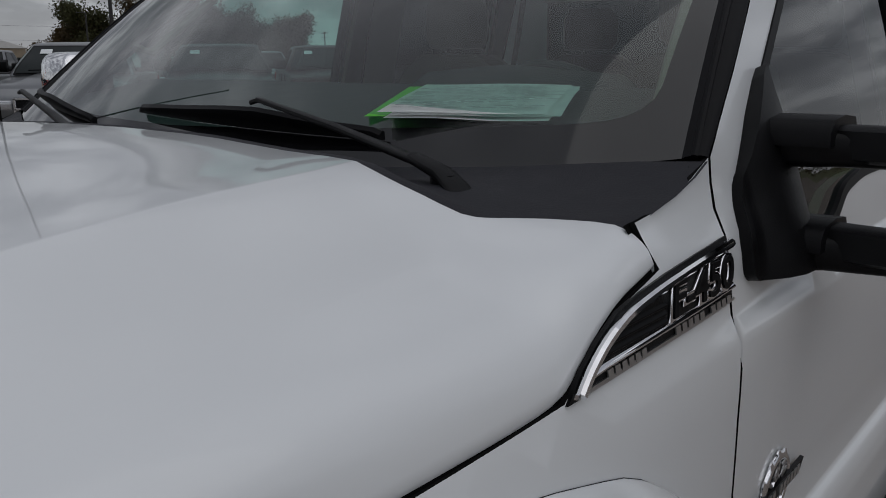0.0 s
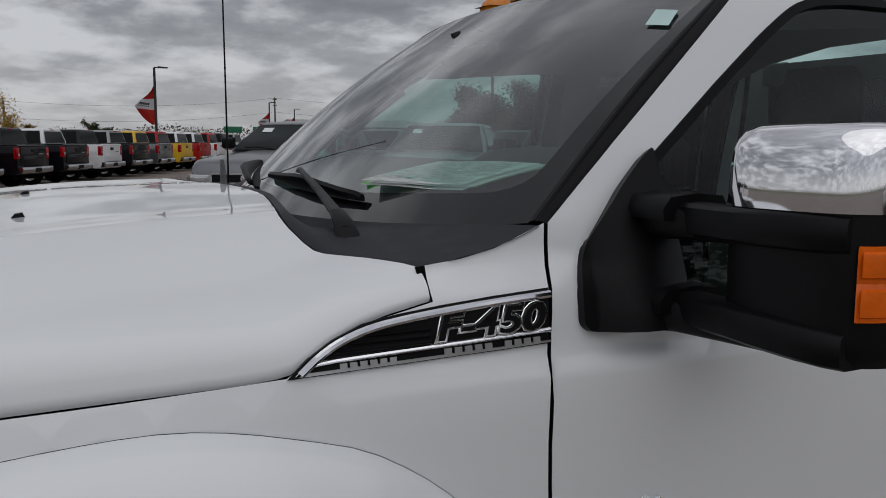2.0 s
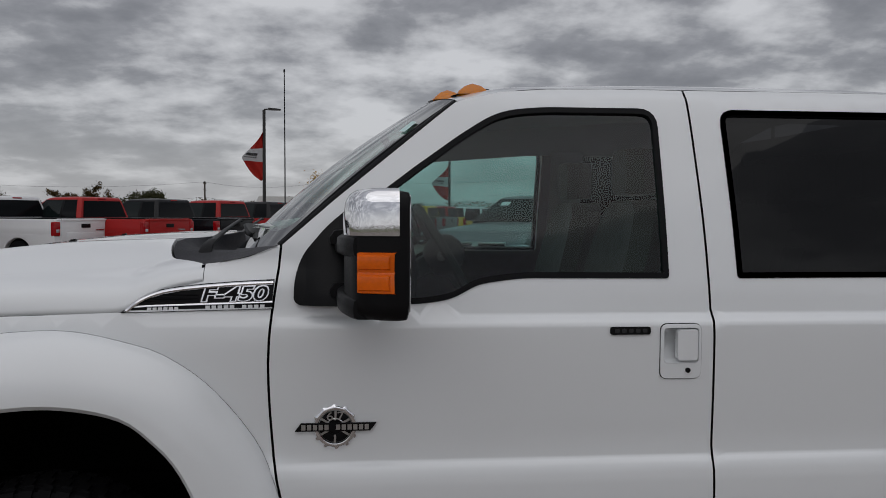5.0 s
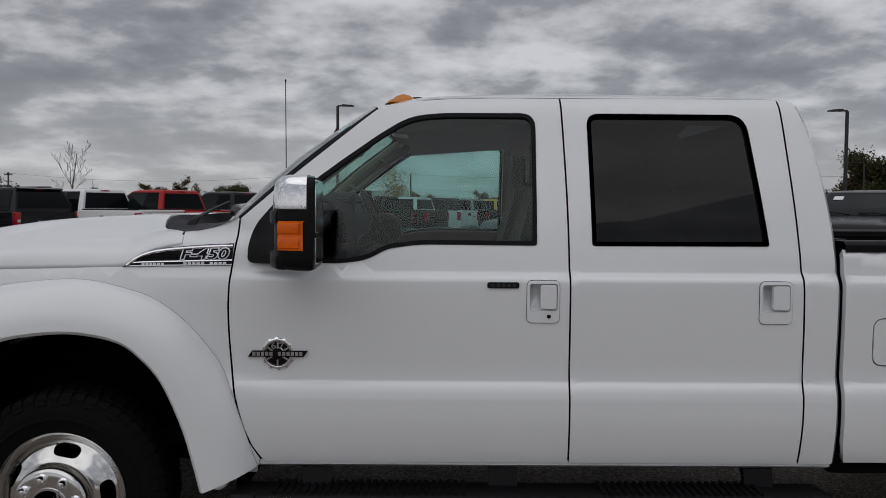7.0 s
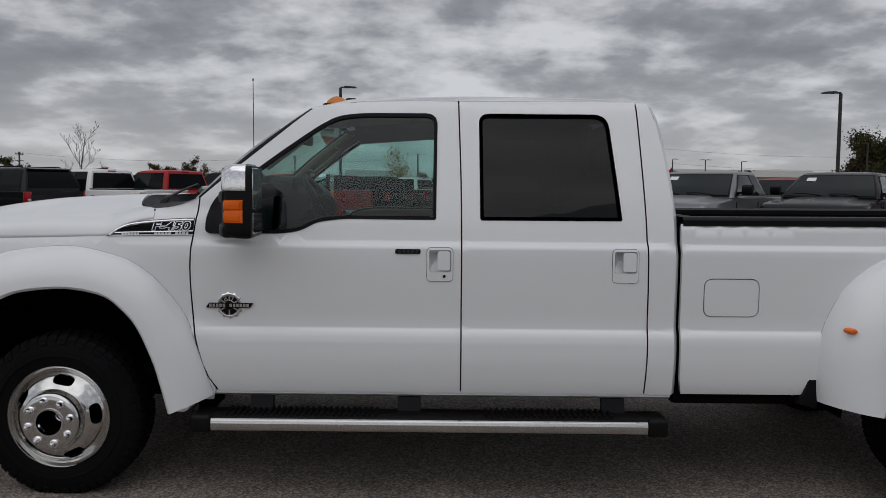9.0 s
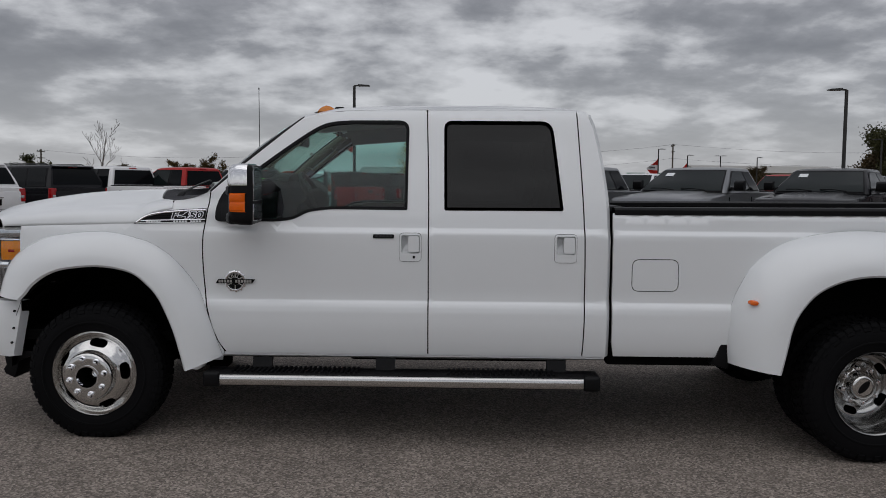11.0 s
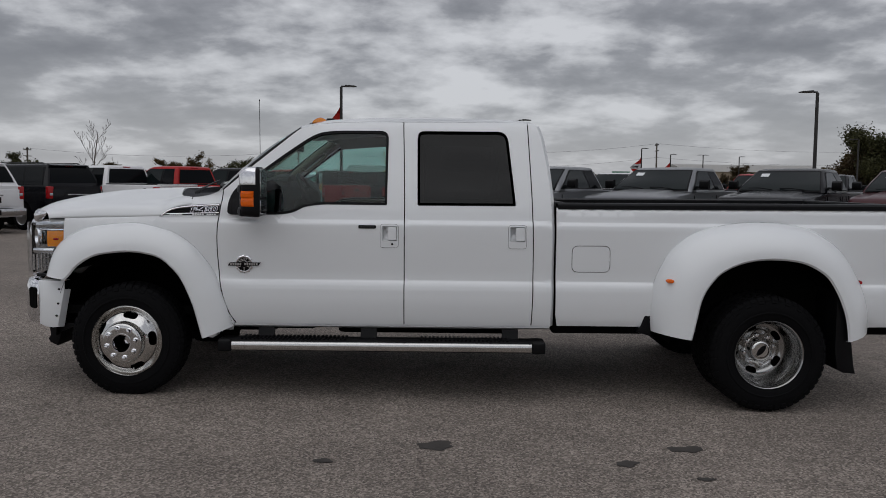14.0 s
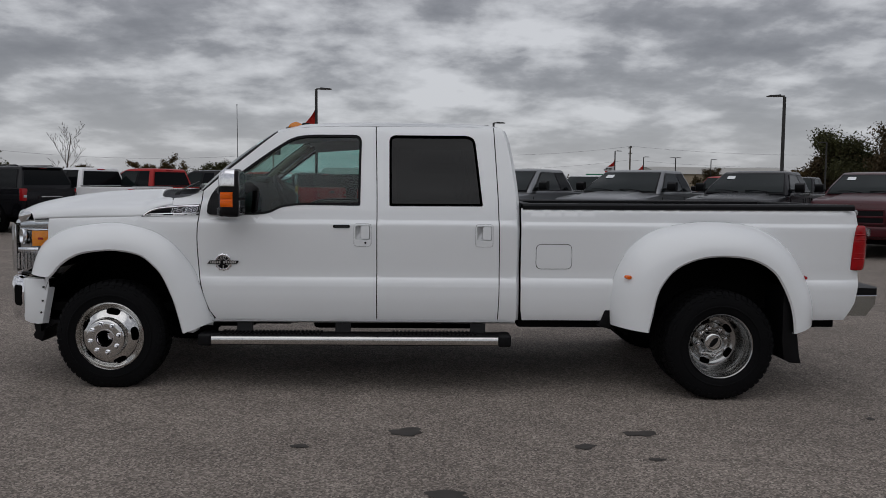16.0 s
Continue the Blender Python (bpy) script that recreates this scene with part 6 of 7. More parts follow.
    part("mirror_glass", bm, CHROME, m)


for s in (-1, 1):
    tow_mirror(s)


# ---- roof lamps, antenna ----
def clearance_lamps():
    for y in (-0.535, -0.19, 0.0, 0.19, 0.535):
        s = y / 0.535
        x = 1.205 + 0.055 * s * s
        z = 1.956 - 0.030 * s * s
        c = new("clearance_lamp")
        c.parent = truck
        bm = bmesh.new()
        rows = []
        for dx, h, w in ((-0.062, 0.004, 0.020), (-0.054, 0.018, 0.030), (-0.034, 0.034, 0.036), (-0.008, 0.043, 0.036), (0.02, 0.036, 0.032), (0.044, 0.020, 0.024), (0.058, 0.004, 0.014)):
            rows.append([(x + dx, y + w * math.cos(a), z - 0.012 + (h + 0.012) * math.sin(a) ** 0.8) for a in [math.pi * k / 10 for k in range(11)]])
        loft(bm, rows, caps=True)
        bmesh.ops.recalc_face_normals(bm, faces=bm.faces)
        part("lens", bm, ROOFAMBER, c, "amber roof lamp lens")
        bm = bmesh.new()
        loft(bm, [[(x + dx, y + w * q, z + dz) for q in (-1, 1)] for dx, w, dz in ((-0.08, 0.02, -0.002), (-0.06, 0.043, 0.002), (0.05, 0.036, 0.006), (0.074, 0.016, 0.004))])
        part("gasket", bm, SEAL, c)


clearance_lamps()


def roof_puck():
    bm = bmesh.new()
    lathe(bm, [(0.034, 1.940), (0.034, 1.962), (0.026, 1.973), (0.0, 1.975)], (1.31, -0.37, 0.0), 16, "z")
    part("roof_antenna_puck", bm, BLACK, truck, "small black roof antenna")


roof_puck()


def antenna():
    bm = bmesh.new()
    lathe(bm, [(0.018, 1.35), (0.018, 1.375), (0.010, 1.388), (0.005, 1.41), (0.004, 1.42)], (0.520, 0.78, 0.0), 12, "z")
    tube(bm, [(0.520, 0.78, 1.40), (0.519, 0.78, 1.8), (0.517, 0.78, 2.215)], [0.0032, 0.0028, 0.0024], 8)
    lathe(bm, [(0.0045, 2.205), (0.0045, 2.218), (0.001, 2.220)], (0.517, 0.78, 0), 8, "z")
    part("antenna_mast", bm, BLACK, truck, "thin black antenna mast")


antenna()


# third brake lamp seen at the rear roof edge
bm = bmesh.new()
box(bm, 2.66, 2.76, -0.17, 0.17, 1.958, 1.985, 0.01)
part("high_brake_lamp", bm, BLACK, truck)


# ---- cabin ----
def steering_wheel():
    bm = bmesh.new()
    c = Vector((1.17, -0.42, 1.385))
    ax = Vector((0.86, 0, 0.5)).normalized()
    up = Vector((-0.5, 0, 0.86))
    ring = [c + 0.19 * (math.cos(a) * Vector((0, 1, 0)) + math.sin(a) * up) for a in [2 * math.pi * k / 32 for k in range(33)]]
    tube(bm, ring, 0.016, 8, caps=False)
    for a in (0.1, math.pi - 0.1, -math.pi / 2):
        tube(bm, [c - ax * 0.02, c + 0.18 * (math.cos(a) * Vector((0, 1, 0)) + math.sin(a) * up)], 0.018, 8)
    bmesh.ops.create_uvsphere(bm, u_segments=14, v_segments=8, radius=0.075, matrix=Matrix.Translation(c))
    tube(bm, [c, c + ax * -0.3], 0.03, 10)
    part("steering_wheel", bm, DASH, truck)


def cabin():
    bm = bmesh.new()
    # dash top follows the glass
    rows = []
    for k in range(17):
        s = -1 + k / 8
        g = windshield_point(s * 0.97, 0.05)
        rows.append([g + Vector((0.02, 0, -0.03)), Vector((g.x + 0.14, g.y * 0.98, 1.478)), Vector((g.x + 0.30, g.y * 0.95, 1.508)), Vector((0.96, g.y * 0.93, 1.515)), Vector((1.03, g.y * 0.93, 1.46)), Vector((1.05, g.y * 0.94, 1.36)), Vector((1.02, g.y * 0.96, 1.0))])
    loft(bm, rows)
    bmesh.ops.recalc_face_normals(bm, faces=bm.faces)
    part("dashboard", bm, DASH, truck)
    bm = bmesh.new()
    rows = []
    for y, h in ((-0.66, 0.0), (-0.62, 0.035), (-0.42, 0.05), (-0.22, 0.035), (-0.18, 0.0)):
        rows.append([(0.88, y, 1.500 + h * 0.2), (0.95, y, 1.505 + h), (1.04, y, 1.500 + h), (1.06, y, 1.46 + h)])
    loft(bm, rows)
    part("instrument_hood", bm, DASH, truck)
    steering_wheel()
    for y in (-0.42, 0.42):
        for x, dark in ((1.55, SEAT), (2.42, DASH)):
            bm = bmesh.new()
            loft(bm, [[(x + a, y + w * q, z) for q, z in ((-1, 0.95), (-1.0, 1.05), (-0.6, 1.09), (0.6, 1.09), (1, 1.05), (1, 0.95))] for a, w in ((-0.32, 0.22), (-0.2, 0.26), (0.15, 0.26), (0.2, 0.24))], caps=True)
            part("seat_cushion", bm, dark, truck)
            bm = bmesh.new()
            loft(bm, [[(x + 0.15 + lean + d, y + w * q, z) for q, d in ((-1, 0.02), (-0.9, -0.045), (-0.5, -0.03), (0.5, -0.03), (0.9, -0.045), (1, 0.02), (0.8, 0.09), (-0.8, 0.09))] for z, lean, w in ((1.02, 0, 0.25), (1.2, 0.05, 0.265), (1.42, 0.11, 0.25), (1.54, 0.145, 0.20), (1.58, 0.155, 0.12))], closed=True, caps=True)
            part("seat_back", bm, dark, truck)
            bm = bmesh.new()
            loft(bm, [[(x + 0.30 + d, y + 0.125 * w * q, z) for q, d in ((-1, 0.0), (-0.7, -0.05), (0.7, -0.05), (1, 0.0), (0.7, 0.06), (-0.7, 0.06))] for z, w in ((1.60, 0.8), (1.63, 1), (1.72, 1), (1.76, 0.75))], closed=True, caps=True)
            part("headrest", bm, dark, truck)
    bm = bmesh.new()
    box(bm, 1.0, 1.75, -0.14, 0.14, 0.9, 1.15, 0.03)
    part("console", bm, DASH, truck)
    bm = bmesh.new()
    box(bm, 0.6, 2.9, -0.93, 0.93, 0.62, 0.66)
    part("cab_floor", bm, DASH, truck)
    # headliner
    bm = bmesh.new()
    loft(bm, [[(x, y, z - 0.10 * (abs(y) / 0.75) ** 3) for x, z in ((1.24, 1.900), (1.7, 1.935), (2.2, 1.94), (2.72, 1.93))] for y in (-0.79, -0.6, -0.3, 0, 0.3, 0.6, 0.79)])
    part("headliner", bm, HEADLINER, truck)
    for sgn in (-1, 1):
        into = Vector((0, sgn, 0))
        trim = lambda x, z: Vector((x, sgn * (half_width(x, z) - 0.055), z))
        inner_open = shrink(FRONT_OPENING, -0.004)
        panel("door_trim", [(0.72, 0.65), (0.70, 1.38), (1.16, 1.80), (1.25, 1.87), (1.86, 1.90), (1.88, 0.65)], trim, TAN, truck, [inner_open], 0.02, inward=into)
        panel("door_trim", [(1.92, 0.65), (1.91, 1.90), (2.72, 1.90), (2.76, 0.65)], trim, DASH, truck, [shrink(REAR_OPENING, -0.004)], 0.02, inward=into)
        bm = bmesh.new()
        loft(bm, [[(x, sgn * y, z) for x in (1.82, 1.98)] for y, z in ((0.90, 1.0), (0.86, 1.36), (0.80, 1.6), (0.73, 1.9))])
        part("b_pillar_trim", bm, HEADLINER, truck)
        bm = bmesh.new()
        tube(bm, [windshield_point(sgn * 0.93, t) + Vector((0.05, 0, -0.02)) for t in (0.05, 0.3, 0.6, 0.95)], [0.03, 0.032, 0.034, 0.03], 8)
        part("a_pillar_trim", bm, TAN, truck)
        # grab handle on the pillar
        bm = bmesh.new()
        a, b = windshield_point(sgn * 0.90, 0.42) + Vector((0.07, 0, -0.03)), windshield_point(sgn * 0.90, 0.75) + Vector((0.07, 0, -0.03))
        out = Vector((0.05, -sgn * 0.02, -0.02))
        tube(bm, [a, a + out, b + out, b], 0.012, 8)
        part("grab_handle", bm, TAN, truck)
        bm = bmesh.new()
        loft(bm, [[(x, sgn * y, z) for x, z in ((1.18, 1.84), (1.26, 1.83), (1.34, 1.86))] for y in (0.12, 0.62)])
        part("sun_visor", bm, HEADLINER, truck)
    # inside mirror
    bm = bmesh.new()
    box(bm, 0.99, 1.03, -0.14, 0.12, 1.735, 1.815, 0.02, 3)
    tube(bm, [(0.99, 0, 1.79), (0.965, 0, 1.85)], 0.014, 8)
    part("inside_mirror", bm, DASH, truck)


cabin()


# ---- sticker inside the windshield ----
bm = bmesh.new()
loft(bm, [[windshield_point(s + ds, t) + Vector((-0.003, -0.003, 0.003)) for s, t in ((-0.943, 0.742), (-0.936, 0.78), (-0.929, 0.818))] for ds in (0.0, 0.03, 0.06)])
part("windshield_sticker", bm, material("teal_white_sticker", (0.50, 0.68, 0.66), 0.5, vary=0.1), truck, "small pale teal sticker")


# ---- papers on the dash ----
def dash_papers():
    p = thing("paper_stack", (0.516, -0.481, 1.472), "white printed sheets over bright green card on dashboard", "papers")
    u, v, n = Vector((0.115, -0.237, 0.0)), Vector((0.225, 0.095, 0.036)), Vector((-0.12, -0.05, 0.99))
    at = lambda a, c, h: u * a + v * c + n * h
    def sheet(name, a0, a1, c0, c1, h, mat, skew=0.0, wave=0.0):
        bm = bmesh.new()
        loft(bm, [[at(a0 + (a1 - a0) * i / 8 + skew * j / 8, c0 + (c1 - c0) * j / 8 - skew * 0.6 * i / 8, h + wave * math.sin(0.8 * i + 0.5 * j)) for j in range(9)] for i in range(9)])
        bmesh.ops.solidify(bm, geom=bm.faces[:], thickness=0.0012)
        return part(name, bm, mat, p, smooth=30)
    sheet("green_card", -0.10, 0.97, 0.12, 1.15, 0.004, GREEN, -0.04)
    sheet("sheet", 0.06, 1.0, -0.02, 1.0, 0.009, PAPER, 0.04, 0.0015)
    sheet("sheet", 0.10, 1.06, -0.01, 0.97, 0.013, PAPER, -0.02, 0.001)
    top = sheet("sheet", 0.02, 0.98, 0.0, 0.96, 0.017, PAPER, 0.015, 0.001)
    bm = bmesh.new()
    rnd = random.Random(4)
    for k in range(22):
        c = 0.08 + 0.036 * k
        a = 0.08
        while a < 0.86:
            w = rnd.uniform(0.04, 0.16)
            if rnd.random() < 0.7:
                bm.faces.new([bm.verts.new(at(x, y, 0.0205)) for x, y in ((a, c), (a + w, c), (a + w, c + 0.013), (a, c + 0.013))])
            a += w + 0.03
    tagged(part("print_bars", bm, INK, top), kind="stuff")


dash_papers()


# ---- stains on the asphalt ----
def stain(x, y, rx, ry, seed):
    rnd = random.Random(seed)
    bm = bmesh.new()
    n = 26
    ph = [rnd.uniform(0, 6.28) for _ in range(5)]
    pts = []
    for k in range(n):
        a = 2 * math.pi * k / n
        r = 1 + sum(0.16 / (i + 1) ** 0.5 * math.sin((i + 2) * a + ph[i]) for i in range(5))
        pts.append((x + rx * r * math.cos(a), y + ry * r * math.sin(a)))
    bm.faces.new([bm.verts.new((px, py, ground_z(px, py) + 0.004)) for px, py in pts])
    ob = mesh_object("oil_stain", bm, STAIN, None, 0)
    tagged(ob, "dark oil stain on the asphalt", "stain", "oil stains on the asphalt")


for i, (x, y, rx, ry) in enumerate(((2.148, -2.08, 0.11, 0.075), (3.578, -2.05, 0.095, 0.06), (3.186, -2.327, 0.06, 0.05), (1.552, -2.385, 0.045, 0.04), (3.546, -2.546, 0.04, 0.03), (2.37, -3.12, 0.11, 0.06), (5.21, -1.64, 0.03, 0.03))):
    stain(x, y, rx, ry, i)


# ---- parked vehicles round the lot ----
PAINT = {
    "white": material("parked_white_paint", (0.74, 0.74, 0.75), 0.35, coat=0.6, vary=0.03),
    "black": material("parked_black_paint", (0.005, 0.005, 0.007), 0.25, coat=0.22, vary=0.2, spec=0.15),
    "red": material("parked_red_paint", (0.36, 0.008, 0.007), 0.4, coat=0.12, vary=0.08, spec=0.25),
    "silver": material("parked_silver_paint", (0.22, 0.226, 0.236), 0.30, metal=0.8, coat=0.25, vary=0.05),
    "grey": material("parked_grey_paint", (0.10, 0.104, 0.112), 0.30, metal=0.75, coat=0.3, vary=0.06),
    "yellow": material("parked_yellow_paint", (0.70, 0.42, 0.012), 0.4, coat=0.2, vary=0.05),
    "maroon": material("parked_maroon_paint", (0.05, 0.002, 0.006), 0.3, coat=0.25, vary=0.1, spec=0.3),
}
DULLCHROME = material("dull_bright_bumper", (0.55, 0.55, 0.56), 0.22, metal=1.0, vary=0.08)
STICKER = material("white_sticker", (0.75, 0.77, 0.78), 0.6)


def arch(cx, cz, r, n=12, a0=8, a1=172):
    return [(cx + r * math.cos(radians(a1 + (a0 - a1) * k / n)), cz + r * math.sin(radians(a1 + (a0 - a1) * k / n))) for k in range(n + 1)]


def small_wheel(parent, cx, y, r):
    sgn = 1 if y > 0 else -1
    w = bmesh.new()
    Y = [(0.0, 0.10), (r * 0.60, 0.10), (r * 0.66, 0.125), (r * 0.9, 0.12), (r, 0.09), (r, -0.09), (r * 0.9, -0.12), (0.0, -0.12)]
    lathe(w, [(a, y + sgn * o) for a, o in Y], (cx, 0, r), 28)
    bmesh.ops.recalc_face_normals(w, faces=w.faces)
    wheel = part("wheel", w, RUBBER, parent)
    bm = bmesh.new()
    lathe(bm, [(a, y + sgn * o) for a, o in ((r * 0.62, 0.118), (r * 0.58, 0.104), (r * 0.45, 0.11), (r * 0.2, 0.125), (0.0, 0.128))], (cx, 0, r), 20)
    part("rim", bm, SATIN, wheel)


def side_pane(parent, name, pts, sgn, y_at, mat=None):
    bm = bmesh.new()
    (xa, z0), (xb, z1), (xc, _), (xd, _) = pts
    loft(bm, [[(x0 + (x1 - x0) * k / 6, sgn * (y_at(z0 + (z1 - z0) * k / 6) + 0.008), z0 + (z1 - z0) * k / 6) for k in range(7)] for x0, x1 in ((xa, xb), (xd, xc))])
    part(name, bm, mat or FARGLASS, parent)


def vehicle(kind, paint, place, turn, label, group, sticker=False, roof=1.91, lift=0.0):
    """A parked pickup or utility wagon; its nose points to local -x and its origin lies under its middle."""
    v = thing({"pickup": "parked_pickup", "wagon": "parked_wagon"}[kind], place, label, {"pickup": "pickup truck", "wagon": "utility vehicle"}[kind], group, turn)
    P = PAINT[paint]
    trim = P if paint in ("grey", "black", "maroon") else DULLCHROME
    W, L, R = 0.99, 2.85 if kind == "pickup" else 2.55, 0.40
    fx, rx = -L + 0.95, L - 1.20
    belt = 1.31 + lift
    deck = 1.36 if kind == "pickup" else belt
    # lower body with wheel arches
    out = [(-L + 0.06, 0.42), (-L + 0.01, 0.60), (-L + 0.01, 0.985), (L - 0.01, 0.985), (L, 0.60), (L - 0.08, 0.45)] + arch(rx, R, 0.48)[::-1] + [(rx - 0.50, 0.42), (fx + 0.50, 0.42)] + arch(fx, R, 0.48)[::-1]
    bm = bmesh.new()
    prism(bm, out, -W, W, 0.03, 3)
    part("body", bm, P, v, smooth=35)
    # upper body: fender tops, crowned hood with a raised centre, bed or tail sides
    top = lerp_table([(-L, 1.02), (-L + 0.05, 1.11 + lift), (-L + 0.16, 1.165 + lift), (-L + 0.5, 1.20 + lift), (-L + 1.0, 1.235 + lift), (-L + 1.45, 1.265 + lift), (-L + 1.75, 1.29 + lift), (0.62, 1.30 + lift), (0.66, max(deck, 1.31 + lift)), (L - 0.04, deck), (L, deck - 0.02)])
    bm = bmesh.new()
    rows = []
    for x in (-L, -L + 0.02, -L + 0.05, -L + 0.10, -L + 0.16, -L + 0.3, -L + 0.5, -L + 0.8, -L + 1.1, -L + 1.4, -L + 1.6, -L + 1.8, 0.2, 0.62, 0.66, 1.2, L - 0.3, L - 0.05, L - 0.015, L):
        t = top(x)
        w = W - 0.10 * max(0.0, (-L + 0.35 - x) / 0.35) ** 2 - (0.02 if x > L - 0.01 else 0)
        bulge = 0.055 * min(1.0, max(0.0, (x + L - 0.10) / 0.5)) * (1.0 if x < -L + 1.7 else 0.0)
        half = [(w, 0.975), (w - 0.003, 1.02), (w + 0.004, 1.06), (w - 0.016, min(t - 0.05, 1.15)), (w - 0.035, t - 0.042), (w - 0.065, t - 0.012), (w - 0.12, t), (0.60, t + bulge * 0.15), (0.54, t + bulge * 0.75), (0.50, t + bulge * 0.9), (0.25, t + bulge)]
        rows.append([(x, -y, z) for y, z in half] + [(x, 0.0, t + bulge)] + [(x, y, z) for y, z in half[::-1]])
    loft(bm, rows, caps=True)
    bmesh.ops.recalc_face_normals(bm, faces=bm.faces)
    part("upper_body", bm, P, v, smooth=30)
    bm = bmesh.new()
    for cx in (fx, rx):
        box(bm, cx - 0.48, cx + 0.48, -W + 0.12, W - 0.12, 0.35, 0.90)
    box(bm, -L + 0.3, L - 0.3, -0.75, 0.75, 0.30, 0.46)
    part("underbody", bm, DARK, v)
    for cx in (fx, rx):
        for y in (-W + 0.12, W - 0.12):
            small_wheel(v, cx, y, R)
    # cab with a thin, crowned roof
    cx0, cx1 = -L + 1.45, (0.72 if kind == "pickup" else L - 0.10)
    rx0, rx1 = cx0 + 0.80, (cx1 - 0.14 if kind == "pickup" else cx1 - 0.26)
    yt = 0.73
    e_at = lerp_table([(belt - 0.04, 0.0), (belt + 0.02, 0.06), (roof - 0.10, 0.84), (roof - 0.045, 0.955), (roof - 0.015, 1.05), (roof, 1.15)])
    y_at = lambda z: 0.955 + (yt - 0.955) * e_at(z)
    def ring(z, grow=0.0):
        e = e_at(z)
        x0, x1 = cx0 + (rx0 - cx0) * e + grow, cx1 + (rx1 - cx1) * e - grow
        y = y_at(z) - grow * 0.8
        return [(x0, -y * 0.93, z), (x0 + 0.05, -y * 0.975, z), (x0 + 0.12, -y, z), (x1 - 0.06, -y, z), (x1, -y * 0.95, z), (x1, y * 0.95, z), (x1 - 0.06, y, z), (x0 + 0.12, y, z), (x0 + 0.05, y * 0.975, z), (x0, y * 0.93, z), (x0 - 0.06, y * 0.5, z), (x0 - 0.08, 0, z), (x0 - 0.06, -y * 0.5, z)]
    bm = bmesh.new()
    rows = [ring(z) for z in (belt - 0.04, belt + 0.02, belt + 0.2, belt + 0.4, roof - 0.10, roof - 0.045, roof - 0.015, roof)]
    for k, up in ((0.10, 0.012), (0.30, 0.026)):
        rows.append([(x, y, roof + up) for x, y, z in ring(roof, k)])
    loft(bm, rows, closed=True, caps=True)
    bmesh.ops.recalc_face_normals(bm, faces=bm.faces)
    part("cab", bm, P, v, smooth=40)
    def front_pane(z0, z1, spread, off):
        bm = bmesh.new()
        rows = []
        for k in range(13):
            s = -1 + k / 6
            row = []
            for j in range(6):
                z = z0 + (z1 - z0) * j / 5
                a = abs(s) * spread / 0.93
                nose_x = -0.08 + 0.02 * min(1, a / 0.54) if a < 0.54 else -0.06 + 0.06 * (a - 0.54) / 0.46
                row.append((cx0 + (rx0 - cx0) * e_at(z) + nose_x - off, s * y_at(z) * spread, z + 0.006))
            rows.append(row)
        loft(bm, rows)
        return bm
    part("windshield_frame", front_pane(belt - 0.03, roof - 0.045, 0.925, 0.008), SEAL, v)
    glass_pane = part("windshield", front_pane(belt + 0.005, roof - 0.062, 0.895, 0.014), FARGLASS, v)
    bm = bmesh.new()
    box(bm, rx0 - 0.13, rx0 - 0.08, -0.09, 0.09, roof - 0.125, roof - 0.065, 0.01, 1)
    part("sensor_box", bm, SEAL, glass_pane)
    for y in (-0.55, 0.12):
        bm = bmesh.new()
        tube(bm, [(cx0 - 0.055, y, belt + 0.02), (cx0 - 0.045, y + 0.30, belt + 0.055), (cx0 - 0.03, y + 0.52, belt + 0.05)], 0.010, 6)
        part("wiper", bm, SEAL, v)
    # rear glass
    bm = bmesh.new()
    back = lambda s, z, d: (cx1 + (rx1 - cx1) * e_at(z) + d, s * (0.90 + (0.70 - 0.90) * e_at(z)) * 0.92, z)
    loft(bm, [[back(s, z, 0.008) for z in (belt + 0.08, belt + 0.3, roof - 0.085)] for s in (-1, 1)])
    part("rear_glass", bm, DARKGLASS, v)
    bm = bmesh.new()
    box(bm, rx1 - 0.02, rx1 + 0.02, -0.14, 0.14, roof - 0.045, roof - 0.012, 0.006, 1)
    part("high_brake_lamp", bm, RED, v)
    z0, z1 = belt + 0.02, roof - 0.075
    mid_x = 0.5 * (cx0 + 0.55 + (cx1 if kind == "pickup" else cx1 - 0.9)) + 0.1
    end = cx1 - 0.13 if kind == "pickup" else cx1 - 1.05
    last = end if kind == "pickup" else cx1 - 0.18
    for sgn in (-1, 1):
        side_pane(v, "window_surround", [(cx0 + 0.12, z0 - 0.018), (cx0 + 0.11 + (rx0 - cx0) * e_at(z1), z1 + 0.016), (last - 0.11, z1 + 0.016), (last + 0.015, z0 - 0.018)], sgn, lambda z: y_at(z) - 0.003, SEAL)
        side_pane(v, "side_window", [(cx0 + 0.19, z0), (cx0 + 0.15 + (rx0 - cx0) * e_at(z1), z1), (mid_x - 0.035, z1), (mid_x - 0.03, z0)], sgn, y_at)
        side_pane(v, "side_window", [(mid_x + 0.03, z0), (mid_x + 0.035, z1), (end - 0.12, z1), (end, z0)], sgn, y_at, DARKGLASS)
        if kind == "wagon":
            side_pane(v, "side_window", [(end + 0.06, z0), (end - 0.02, z1), (cx1 - 0.36, z1), (cx1 - 0.20, z0)], sgn, y_at, DARKGLASS)
        # door mirrors
        bm = bmesh.new()
        loft(bm, [[(cx0 + 0.30 + dx, sgn * y, belt + dz) for dx, dz in ((0.0, 0.03), (-0.03, 0.08), (-0.02, 0.18), (0.03, 0.215), (0.11, 0.21), (0.12, 0.05), (0.07, 0.015))] for y in (1.02, 1.06, 1.16, 1.21)], closed=True, caps=True)
        box(bm, cx0 + 0.31, cx0 + 0.39, *sorted((sgn * 0.93, sgn * 1.05)), belt + 0.03, belt + 0.08)
